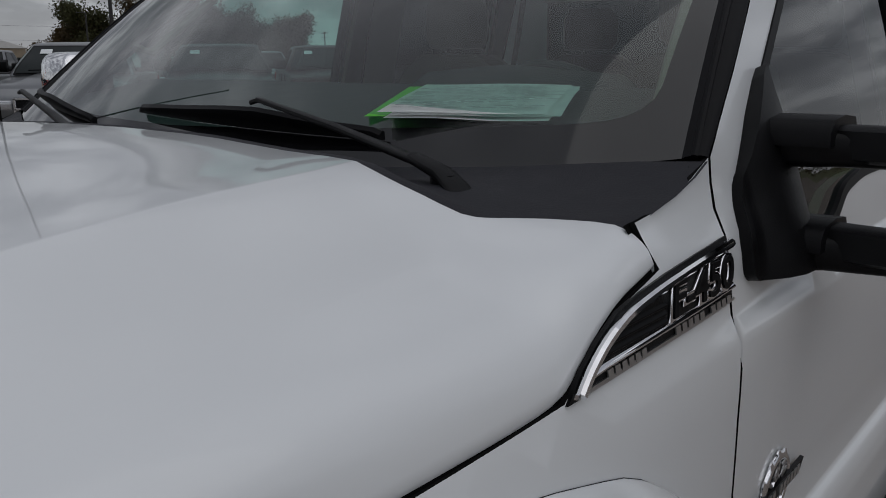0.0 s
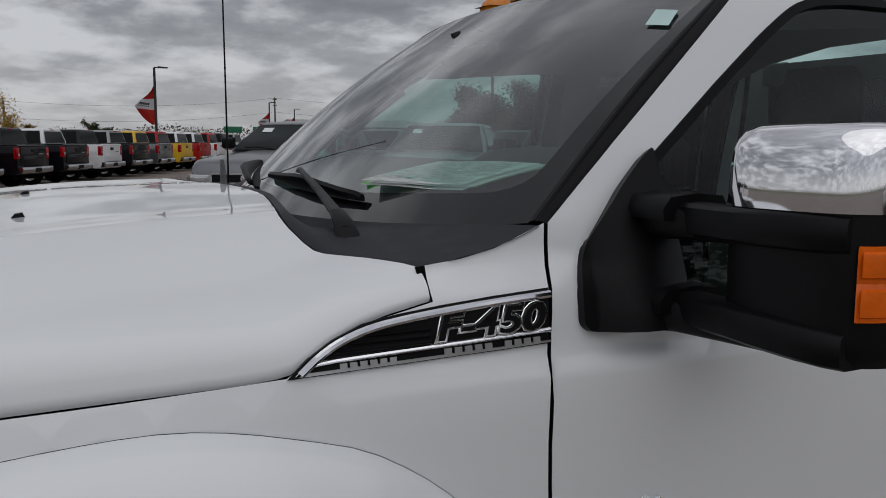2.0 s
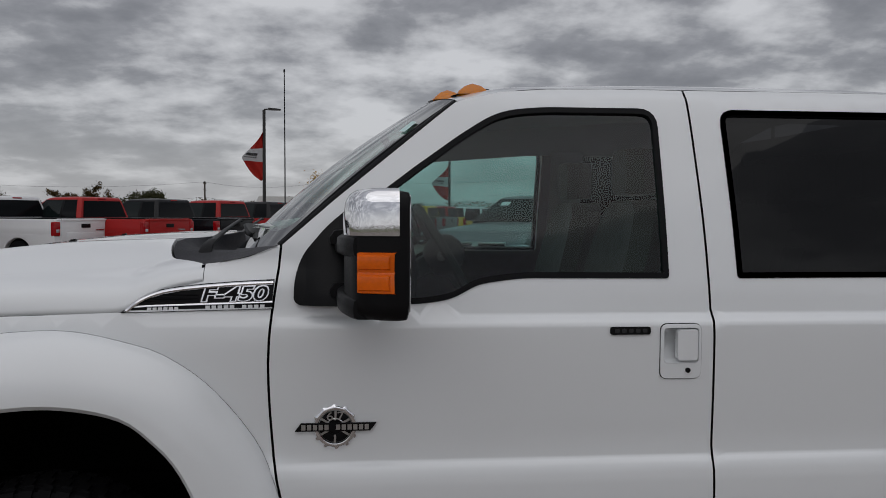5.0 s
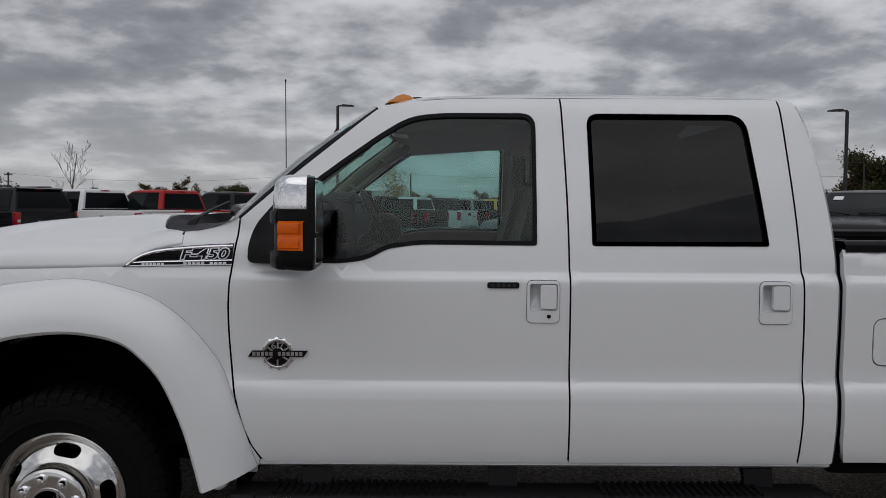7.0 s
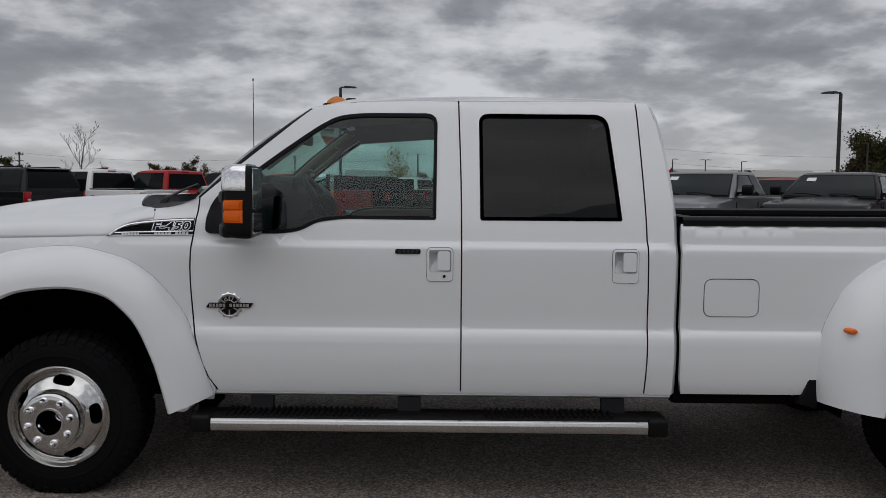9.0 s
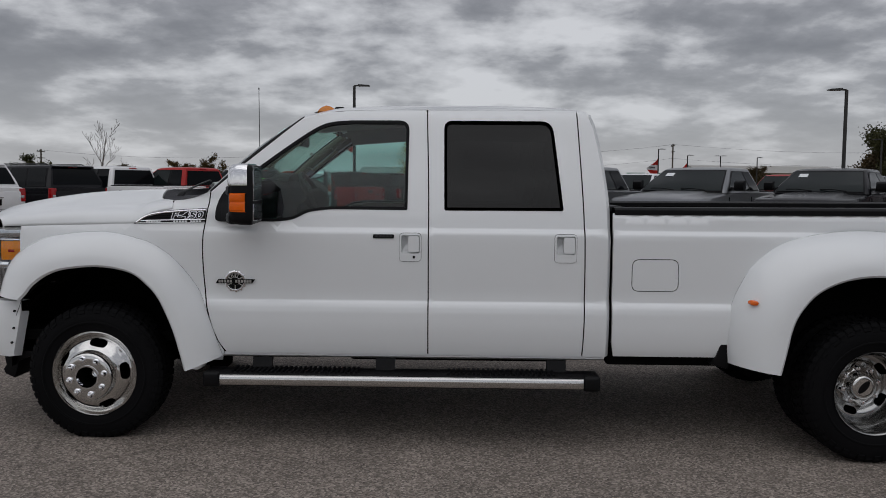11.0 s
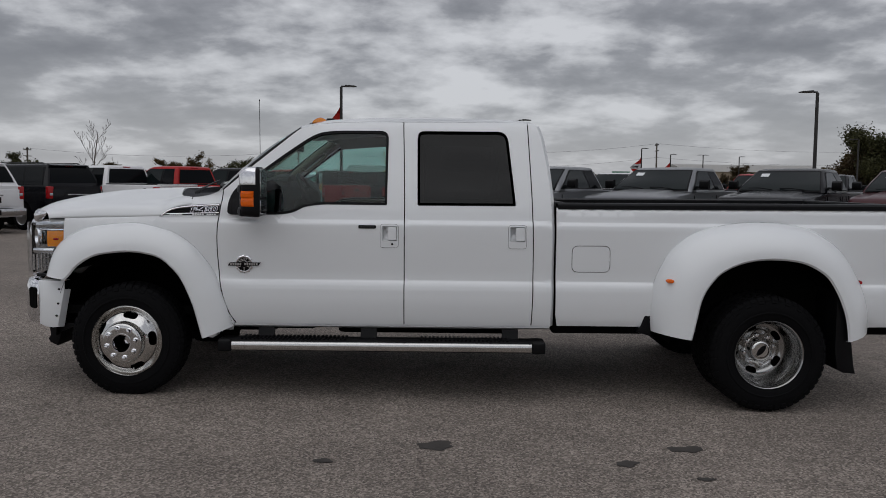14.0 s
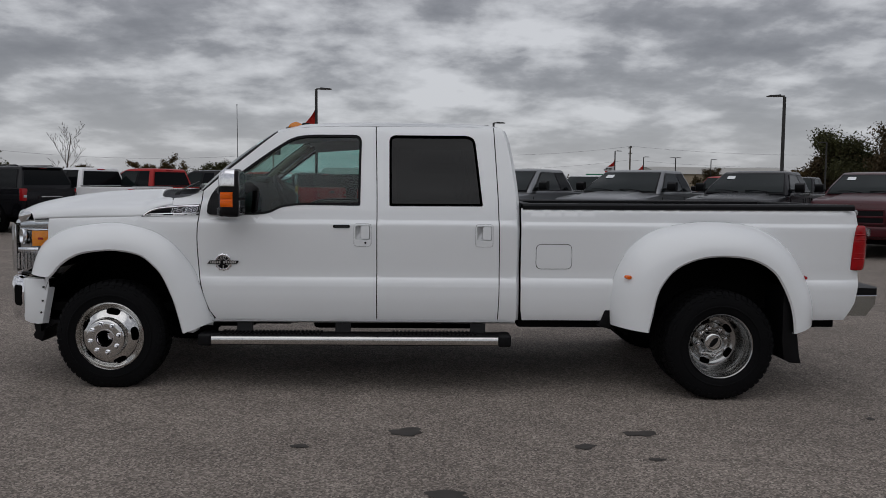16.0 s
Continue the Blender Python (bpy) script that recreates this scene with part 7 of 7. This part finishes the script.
        bmesh.ops.recalc_face_normals(bm, faces=bm.faces)
        part("door_mirror", bm, BLACK, v)
        # lamps
        bm = bmesh.new()
        box(bm, L - 0.12, L + 0.012, *sorted((sgn * 0.81, sgn * (W + 0.008))), 0.93, 1.285, 0.03, 3)
        lamp = part("tail_lamp", bm, RED, v, "red tail lamp")
        bm = bmesh.new()
        box(bm, L - 0.02, L + 0.016, *sorted((sgn * 0.84, sgn * 0.95)), 1.02, 1.10, 0.012, 2)
        part("reverse_lens", bm, CLEARLENS, lamp)
        bm = bmesh.new()
        box(bm, -L - 0.006, -L + 0.28, *sorted((sgn * 0.60, sgn * (W - 0.05))), 0.88, 1.03, 0.03, 3)
        part("head_lamp", bm, CLEARLENS, v, "clear head lamp")
        for hx in (mid_x - 0.28, end - 0.30):
            bm = bmesh.new()
            box(bm, hx, hx + 0.18, *sorted((sgn * (W - 0.01), sgn * (W + 0.025))), 1.065, 1.095, 0.008)
            part("door_handle", bm, trim, v)
        # door gaps
        for x in (cx0 + 0.12, mid_x, cx1 - 0.08 if kind == "pickup" else cx1 - 1.0):
            bm = bmesh.new()
            box(bm, x - 0.004, x + 0.004, *sorted((sgn * (W - 0.01), sgn * (W + 0.0055))), 0.52, belt - 0.12)
            part("door_gap", bm, GAP, v)
    # bumpers, grille
    bm = bmesh.new()
    box(bm, -L - 0.06, -L + 0.12, -0.95, 0.95, 0.46, 0.70, 0.05, 3)
    part("front_bumper", bm, trim, v)
    bm = bmesh.new()
    prism(bm, [(L - 0.05, 0.49), (L + 0.11, 0.50), (L + 0.15, 0.56), (L + 0.15, 0.66), (L + 0.13, 0.685), (L - 0.05, 0.69)], -0.95, 0.95, 0.012, 2)
    bumper = part("rear_bumper", bm, DULLCHROME, v, "bright rear bumper")
    bm = bmesh.new()
    box(bm, L - 0.03, L + 0.135, -0.55, 0.55, 0.68, 0.695, 0.004, 1)
    box(bm, L + 0.10, L + 0.156, -0.20, 0.20, 0.52, 0.655, 0.008, 1)
    part("step_pad", bm, SEAL, bumper)
    bm = bmesh.new()
    box(bm, -L - 0.03, -L + 0.06, -0.58, 0.58, 0.74, 1.05, 0.03, 3)
    grille = part("grille", bm, SEAL, v)
    bm = bmesh.new()
    for y in (-0.57, 0.57):
        box(bm, -L - 0.042, -L - 0.01, y - 0.022, y + 0.022, 0.74, 1.05, 0.008, 1)
    for z in (0.75, 0.895, 1.04):
        box(bm, -L - 0.042, -L - 0.01, -0.58, 0.58, z - 0.020, z + 0.020, 0.008, 1)
    part("grille_frame", bm, trim, grille)
    bm = bmesh.new()
    lathe(bm, [(0.075, -L - 0.045), (0.07, -L - 0.055), (0.0, -L - 0.058)], (0, 0, 0.97), 16, "x")
    part("emblem", bm, DULLCHROME, grille)
    if kind == "pickup":
        bm = bmesh.new()
        box(bm, 0.76, L - 0.07, -W + 0.12, W - 0.12, deck - 0.012, deck + 0.014)
        part("bed_cover", bm, BLACK, v, "black bed cover")
        for sgn in (-1, 1):
            bm = bmesh.new()
            box(bm, 0.74, L - 0.03, *sorted((sgn * (W - 0.11), sgn * (W - 0.055))), deck - 0.01, deck + 0.02, 0.006, 1)
            part("bed_rail", bm, BLACK, v)
        bm = bmesh.new()
        box(bm, L - 0.03, L + 0.014, -0.79, 0.79, 0.72, deck - 0.012, 0.014)
        box(bm, L - 0.01, L + 0.030, -0.79, 0.79, deck - 0.06, deck - 0.008, 0.012)
        box(bm, L - 0.01, L + 0.024, -0.62, 0.62, 0.80, 1.02, 0.012)
        gate = part("tailgate", bm, P, v)
        bm = bmesh.new()
        box(bm, L + 0.008, L + 0.026, -0.15, 0.15, 1.13, 1.23, 0.010, 2)
        part("gate_handle", bm, BLACK, gate)
        bm = bmesh.new()
        box(bm, L + 0.020, L + 0.028, 0.32, 0.60, 1.06, 1.09, 0.003, 1)
        part("gate_badge", bm, DULLCHROME, gate)
    else:
        bm = bmesh.new()
        box(bm, L - 0.02, L + 0.012, -0.86, 0.86, 0.74, 1.20, 0.012, 2)
        gate = part("lift_gate", bm, P, v)
        bm = bmesh.new()
        box(bm, L + 0.008, L + 0.016, -0.30, 0.30, 0.84, 1.00, 0.006, 1)
        part("plate_recess", bm, SEAL, gate)
        bm = bmesh.new()
        box(bm, L + 0.008, L + 0.028, -0.36, 0.36, 1.03, 1.06, 0.006, 1)
        part("bright_bar", bm, DULLCHROME, gate)
        bm = bmesh.new()
        prism(bm, [(rx1 - 0.10, roof + 0.02), (rx1 + 0.10, roof - 0.01), (rx1 + 0.10, roof - 0.03), (rx1 - 0.10, roof - 0.03)], -0.66, 0.66, 0.006, 1)
        part("tail_spoiler", bm, P, v)
        for sgn in (-1, 1):
            bm = bmesh.new()
            tube(bm, [(rx0 + 0.25, sgn * 0.60, roof + 0.01), (rx0 + 0.3, sgn * 0.60, roof + 0.05), (rx1 - 0.35, sgn * 0.60, roof + 0.05), (rx1 - 0.25, sgn * 0.60, roof + 0.01)], 0.018, 8)
            part("roof_rail", bm, BLACK, v)
    if sticker:
        bm = bmesh.new()
        loft(bm, [[(cx0 + (rx0 - cx0) * e_at(z) - 0.095, y, z) for z in (roof - 0.17, roof - 0.10)] for y in (0.36, 0.54)])
        part("price_sticker", bm, STICKER, v, "white paper sticker inside windshield")
    return v


def facing(az):
    """The turn about z that points a vehicle's nose to a compass bearing az (0 is +y, 90 is +x)."""
    return 90 - az - 180


# the row with its tails to the lane
ROW_AZ, ROW_DIR = -63, Vector((math.sin(radians(27)), math.cos(radians(27)), 0))
NOSE = Vector((math.sin(radians(ROW_AZ)), math.cos(radians(ROW_AZ)), 0))
RIGHT = Vector((NOSE.y, -NOSE.x, 0))
row = ["white", "black", "white", "red", "black", "red", "black", "black", "white", "black", "silver", "yellow", "red", "white", "white", "red", "black", "silver"]
first = {}
for i, colour in enumerate(row):
    kind = "wagon" if i < 2 else "pickup"
    lamp = Vector((-5.84, 16.1, 0)) + ROW_DIR * 3.0 * (i - 2)
    if i == 1:
        lamp = Vector((-9.2, 17.3, 0))
    elif i == 2:
        lamp = Vector((-6.35, 17.9, 0))
    elif i == 0:
        lamp = Vector((-10.45, 14.85, 0))
    centre = lamp + RIGHT * 0.95 + NOSE * (2.55 if kind == "wagon" else 2.85)
    key = (kind, colour)
    m = pose(centre.x, centre.y, 0, 0, 0, facing(ROW_AZ))
    if key in first:
        copy_thing(first[key], m)
    else:
        what = "pickup" if kind == "pickup" else "large wagon"
        first[key] = vehicle(kind, colour, tuple(centre), facing(ROW_AZ), f"{colour} parked {what} with its tail to the lane", "row of vehicles parked tail out")
# the row that faces the lane
FACE = 217
made = {}
for i, colour in enumerate(("silver", "silver", "black", "maroon", "white", "grey", "silver")):
    wind = Vector((3.95 + 2.84 * i, 12.3, 0))
    nose = Vector((math.sin(radians(FACE)), math.cos(radians(FACE)), 0))
    c = wind - nose * 1.05
    m = pose(c.x, c.y, 0, 0, 0, facing(FACE))
    if colour in made:
        copy_thing(made[colour], m)
    else:
        made[colour] = vehicle("pickup", colour, tuple(c), facing(FACE), f"{colour} parked pickup facing the lane with windshield sticker", "row of pickups parked nose out", True, 1.86, 0.07)
# a second row behind it
for i, colour in enumerate(("white", "silver", "red", "black", "white", "silver")):
    c = Vector((9.0 + 2.8 * i, 27.5, 0))
    src = first[("pickup", colour)]
    copy_thing(src, pose(c.x, c.y, 0, 0, 0, facing(FACE)))
# vehicles across the lane behind the camera's path
for i, (colour, x) in enumerate((("white", 6.0), ("red", 10.0))):
    copy_thing(first[("pickup", colour)], pose(x, -22.0, 0, 0, 0, facing(180)))


# ---- lamp posts with flags ----
CLOTH_RED = material("red_flag_cloth", (0.50, 0.03, 0.02), 0.8, vary=0.15)
CLOTH_WHITE = material("white_flag_cloth", (0.62, 0.62, 0.63), 0.8, vary=0.08)


def flag(parent, h, length, seed, width=1.25):
    """Three cloth bands, red, white and red, blown out from the post."""
    rnd = random.Random(seed)
    ph = rnd.uniform(0, 6)
    z1, z0 = h - 0.95, h - 0.95 - length
    def at(s, t):
        reach = width * (t / 0.58) ** 1.05 if t < 0.58 else width * max(0.03, 1 - (t - 0.58) / 0.42) ** 0.62
        x = -s * reach
        z = z1 + (z0 - z1) * t + 0.10 * s * math.sin(math.pi * t) - 0.16 * s * (1 - t) + 0.05 * math.sin(9 * t + 3 * s) * s
        return Vector((x - 0.06, 0.16 * s * math.sin(4 * s + 5 * t + ph), z))
    for name, t0, t1, mat in (("red_band", 0.0, 0.36, CLOTH_RED), ("white_band", 0.36, 0.64, CLOTH_WHITE), ("red_band", 0.64, 1.0, CLOTH_RED)):
        bm = bmesh.new()
        loft(bm, [[at(s / 10, t0 + (t1 - t0) * t / 8) for s in range(11)] for t in range(9)])
        bmesh.ops.solidify(bm, geom=bm.faces[:], thickness=0.006)
        part(name, bm, mat, parent)
    bm = bmesh.new()
    for k in range(6):
        s0 = 0.30 + 0.105 * k
        for side_y in (-0.012, 0.012):
            off = Vector((0, side_y, 0))
            bm.faces.new([bm.verts.new(at(s, t) + off) for s, t in ((s0, 0.46), (s0 + 0.085, 0.46), (s0 + 0.085, 0.52), (s0, 0.52))])
            bm.faces.new([bm.verts.new(at(s, t) + off) for s, t in ((s0 + 0.01, 0.545), (s0 + 0.08, 0.545), (s0 + 0.08, 0.565), (s0 + 0.01, 0.565))])
    tagged(part("dark_bars", bm, SEAL, parent), kind="stuff")


def lamp_post(x, y, h, turn=0.0, flagged=True, seed=1, two=False, width=1.25):
    p = thing("lamp_post", (x, y, 0), "dark bronze parking-lot lamp post" + (" with a red and white flag" if flagged else ""), "lamp post", "lamp posts of the lot", turn)
    bm = bmesh.new()
    tube(bm, [(0, 0, 0.02), (0, 0, h)], [0.085, 0.07], 12)
    part("pole", bm, POLE, p)
    bm = bmesh.new()
    lathe(bm, [(0.30, 0.0), (0.30, 0.65), (0.27, 0.70), (0.0, 0.70)], (0, 0, 0), 20, "z")
    part("concrete_base", bm, CONCRETE, p, "grey concrete base")
    for s in (1, -1) if two else (1,):
        bm = bmesh.new()
        loft(bm, [[(s * a, q * w, h - 0.02 + d * 0.5 + e) for q, e in ((-1, 0), (-1, th), (1, th), (1, 0))] for a, w, th, d in ((0.0, 0.05, 0.07, 0.0), (0.18, 0.05, 0.06, 0.03), (0.22, 0.16, 0.09, 0.03), (0.70, 0.16, 0.06, 0.02), (0.78, 0.10, 0.04, 0.02))], closed=True, caps=True)
        bmesh.ops.recalc_face_normals(bm, faces=bm.faces)
        part("lamp_head", bm, POLE, p)
    if flagged:
        flag(p, h, 2.3, seed, width)


lamp_post(-3.45, 37.0, 6.30, 0, True, 1, width=1.0)
lamp_post(6.7, 50.6, 5.65, 0, True, 2, width=1.1)
lamp_post(17.9, 30.3, 5.47, 180, False, 3)
lamp_post(24.4, 93.5, 5.6, 0, True, 4)
lamp_post(32.0, 110.0, 5.5, 0, True, 5)
lamp_post(37.0, 112.0, 5.5, 0, False, 6, True)
lamp_post(44.0, 118.0, 5.5, 0, False, 7)
lamp_post(38.5, 70.0, 5.6, 180, False, 8)


# ---- overhead line ----
def utility_pole(x, y, h, turn, label="weathered wooden utility pole with crossarms"):
    p = thing("utility_pole", (x, y, 0), label, "utility pole", "utility poles beyond the lot", turn)
    bm = bmesh.new()
    tube(bm, [(0, 0, 0), (0, 0, h)], [0.17, 0.11], 10)
    part("pole", bm, WOODPOLE, p)
    for z in (h - 0.35, h - 1.3):
        bm = bmesh.new()
        box(bm, -1.15, 1.15, -0.06, 0.06, z - 0.06, z + 0.06)
        part("crossarm", bm, WOODPOLE, p)
    for k in range(4):
        bm = bmesh.new()
        lathe(bm, [(0.05, h - 0.29), (0.07, h - 0.22), (0.03, h - 0.12), (0.0, h - 0.12)], (-1.0 + 0.66 * k, 0, 0), 8, "z")
        part("insulator", bm, SEAL, p)


POLES = [(-62, 122, 6.2), (-22, 128, 6.2), (-3, 132, 6.8), (37, 139, 8.4), (92, 150, 8.4), (150, 160, 8.4)]
for x, y, h in POLES:
    utility_pole(x, y, h, 8 + 82)


def wires():
    for (x0, y0, h0), (x1, y1, h1) in zip(POLES, POLES[1:]):
        for dz, dy in ((-0.1, -0.5), (-2.4, 0.0)):
            bm = bmesh.new()
            tube(bm, [(x0 + (x1 - x0) * t, y0 + (y1 - y0) * t + dy, h0 + dz + (h1 - h0) * t - 1.0 * 4 * t * (1 - t)) for t in [i / 14 for i in range(15)]], 0.013, 5)
            ob = mesh_object("power_line", bm, SEAL)
            tagged(ob, "thin black overhead power line between poles", "power line", "overhead power lines")


wires()


# ---- trees ----
BARK = material("grey_brown_bark", (0.075, 0.06, 0.048), 0.9, vary=0.3, bump=0.5, bump_scale=20)


def leaf_material(name, c):
    m = material(name, c, 0.7, vary=0.35, scale=1.2, spec=0.2)
    return m


LEAF = {"green": leaf_material("dark_green_leaves", (0.045, 0.046, 0.017)), "autumn": leaf_material("turning_leaves", (0.075, 0.048, 0.015)), "gold": leaf_material("golden_leaves", (0.36, 0.22, 0.03)), "brown": leaf_material("brown_leaves", (0.06, 0.042, 0.02))}


def tree(x, y, h, spread, leaves, seed, count=900, leaf=0.35, label="", base=0.22, twig=0.0, fluff=0.055):
    rnd = random.Random(seed)
    t = thing("tree", (x, y, 0), label, "tree")
    bm = bmesh.new()
    tips = []
    def limb(p, d, length, r, depth):
        pts, rs = [p], [r]
        for k in range(4):
            d = (d + Vector((rnd.uniform(-1, 1), rnd.uniform(-1, 1), rnd.uniform(-0.3, 0.6))) * 0.17).normalized()
            pts.append(pts[-1] + d * length / 4)
            rs.append(max(twig, r * (1 - 0.17 * (k + 1))))
        tube(bm, pts, rs, 6 if depth else 9, caps=False)
        if depth >= 3:
            tips.extend(pts[1:])
            return
        if depth >= 1:
            tips.extend(pts[2:])
        for k in range(rnd.choice((3, 4)) if depth else 6):
            at = pts[2 + (k % 3)] if depth else pts[1 + (k % 4)]
            a = rnd.uniform(0, 6.283)
            nd = (d * 0.55 + Vector((math.cos(a), math.sin(a), rnd.uniform(0.05, 0.6)))).normalized()
            limb(at, nd, length * rnd.uniform(0.5, 0.72) * (spread if depth == 0 else 1), rs[-1] * 0.7, depth + 1)
    limb(Vector((0, 0, 0)), Vector((0, 0, 1)), h * 0.62, h * base * 0.1, 0)
    part("trunk", bm, BARK, t, smooth=60)
    if count:
        top = max(p.z for p in tips)
        bm = bmesh.new()
        for k in range(count):
            p = rnd.choice(tips)
            c = p + Vector((rnd.gauss(0, 1), rnd.gauss(0, 1), rnd.gauss(0, 0.8))) * h * fluff
            n = Vector((rnd.gauss(0, 1), rnd.gauss(0, 1), rnd.gauss(0.4, 1))).normalized()
            u = n.orthogonal().normalized()
            u = (Matrix.Rotation(rnd.uniform(0, 6.28), 3, n) @ u)
            w = n.cross(u)
            s = leaf * rnd.uniform(0.5, 1.2)
            bm.faces.new([bm.verts.new(c + q) for q in (u * s, w * s * 0.45 + u * 0.2 * s, -u * s * 0.8, -w * s * 0.5)])
        tagged(part("crown", bm, LEAF[leaves], t, smooth=0), kind="stuff")
    return t


def place_tree(az, dist, *args, **kw):
    tree(2.3 + dist * math.sin(radians(az)), -7 + dist * math.cos(radians(az)), *args, **kw)


k = 0
for az, d, h, s, c in ((24.6, 121, 6.4, 1.0, "autumn"), (25.4, 116, 8.0, 1.05, "brown"), (26.6, 112, 9.0, 1.1, "green"), (28.3, 108, 10.0, 1.15, "brown"), (29.8, 112, 9.5, 1.15, "autumn"), (31.4, 106, 9.6, 1.2, "green"), (33.0, 112, 8.5, 1.1, "brown"), (35.5, 115, 9.0, 1.1, "green"), (38.0, 120, 8.0, 1.2, "autumn")):
    place_tree(az, d, h * 0.67, s * 1.2, c, 100 + k, 20000, 0.20, "broad-crowned tree in dull autumn leaf beyond the lot", fluff=0.10)
    k += 1
for az, d, h, c in ((-18.0, 150, 5.0, "autumn"), (-16.6, 152, 5.2, "autumn"), (-14.0, 150, 5.4, "green"), (-13.2, 148, 5.0, "green"), (-21.0, 160, 4.4, "brown"), (18.2, 150, 4.6, "brown"), (19.0, 150, 4.2, "brown"), (-27.0, 140, 5.0, "green"), (-1.5, 150, 4.0, "brown"), (3.0, 160, 4.4, "green")):
    place_tree(az, d, h * 0.85, 1.2, c, 200 + k, 6000, 0.17, "low rounded tree on the skyline")
    k += 1
# bare sapling and the small golden tree in the lot
def bare_tree(x, y, h, seed):
    rnd = random.Random(seed)
    t = thing("tree", (x, y, 0), "small leafless tree with bare upright branches", "tree")
    bm = bmesh.new()
    def twig(p, d, length, r, depth):
        pts, rs = [Vector(p)], [r]
        for k in range(6):
            d = (d + Vector((rnd.gauss(0, 0.07), rnd.gauss(0, 0.07), 0.07))).normalized()
            pts.append(pts[-1] + d * length / 6)
            rs.append(max(0.005, r * (1 - 0.13 * (k + 1))))
        tube(bm, pts, rs, 6, caps=False)
        if depth < 3:
            for k in range((9, 5, 3)[depth]):
                f = 0.28 + 0.68 * (k + rnd.random() * 0.6) / (9, 5, 3)[depth]
                q = pts[min(5, int(f * 6))].lerp(pts[min(6, int(f * 6) + 1)], f * 6 % 1)
                a = k * 2.4 + rnd.uniform(-0.5, 0.5)
                nd = (d * 0.75 + Vector((math.cos(a), math.sin(a), 0.15)) * 0.75).normalized()
                twig(q, nd, length * (0.50 - 0.26 * f) * rnd.uniform(0.8, 1.2), max(0.008, rs[min(6, int(f * 6))] * 0.45), depth + 1)
    twig((0, 0, 0), Vector((0, 0, 1)), h, 0.055, 0)
    part("trunk", bm, BARK, t, smooth=60)


bare_tree(-13.9, 31.5, 3.7, 31)
tree(-1.3, 46.0, 4.0, 0.8, "gold", 35, 2200, 0.07, "small tree with thin golden leaves", base=0.18)
# trees behind the lane that the glass and chrome mirror back
for i, (x, y, h) in enumerate(((14, -40, 9), (21, -37, 10), (28, -42, 9), (36, -38, 10))):
    tree(x, y, h, 1.2, "green", 300 + i, 1500, 0.5, "broad green tree across the lane")


# ---- far skyline ----
def treeline():
    bm = bmesh.new()
    rnd = random.Random(9)
    for k in range(60000):
        a = rnd.uniform(0, 2 * math.pi)
        d = rnd.uniform(230, 275)
        hmax = 3.2 + 1.6 * (0.5 + 0.5 * math.sin(a * 23)) + 1.8 * max(0.0, math.sin(a * 61 + 1)) * rnd.random()
        c = Vector((3 + d * math.cos(a), d * math.sin(a), hmax * rnd.random() ** 0.8))
        n = Vector((rnd.gauss(0, 1), rnd.gauss(0, 1), rnd.gauss(0, 0.7))).normalized()
        u = n.orthogonal().normalized()
        w = n.cross(u)
        s = rnd.uniform(0.16, 0.40)
        bm.faces.new([bm.verts.new(c + q) for q in (u * s, w * s * 0.6, -u * s, -w * s * 0.6)])
    ob = mesh_object("far_treeline", bm, LEAF["brown"], None, 0)
    tagged(ob, "distant dull brown and green line of trees", "trees", kind="stuff")


treeline()


def low_building(x, y, w, d, h, turn, mat, label):
    b = thing("low_building", (x, y, 0), label, "building", "", turn)
    bm = bmesh.new()
    box(bm, -w / 2, w / 2, -d / 2, d / 2, 0, h)
    part("wall", bm, mat, b)
    bm = bmesh.new()
    prism(bm, [(-d / 2 - 0.3, h), (d / 2 + 0.3, h), (0, h + d * 0.11)], -w / 2 - 0.3, w / 2 + 0.3, axis="x")
    part("roof", bm, CONCRETE, b)
    for k in range(int(w / 3)):
        bm = bmesh.new()
        x0 = -w / 2 + 1 + 3 * k
        box(bm, x0, x0 + 1.3, -d / 2 - 0.03, -d / 2 + 0.05, 1.0, 2.3)
        part("window", bm, FARGLASS, b)


SIDING = material("pale_metal_siding", (0.45, 0.46, 0.47), 0.6, vary=0.08)
low_building(-9.0, 122, 8, 9, 2.9, 0, SIDING, "low pale grey metal building beyond the lot")
low_building(62, 170, 30, 14, 4.0, 10, material("tan_block_wall", (0.30, 0.24, 0.18), 0.8, vary=0.1), "long low tan building on the skyline")


def road_sign(x, y):
    s = thing("road_sign", (x, y, 0), "large green highway sign on posts", "road sign", "green highway signs")
    for px in (-1.6, 1.6):
        bm = bmesh.new()
        box(bm, px - 0.1, px + 0.1, -0.1, 0.1, 0, 3.2)
        part("post", bm, POLE, s)
    bm = bmesh.new()
    box(bm, -2.2, 2.2, -0.16, -0.10, 3.0, 4.5, 0.02)
    part("panel", bm, material("green_sign_face", (0.01, 0.14, 0.07), 0.5), s)


road_sign(44, 205)
road_sign(51, 205)
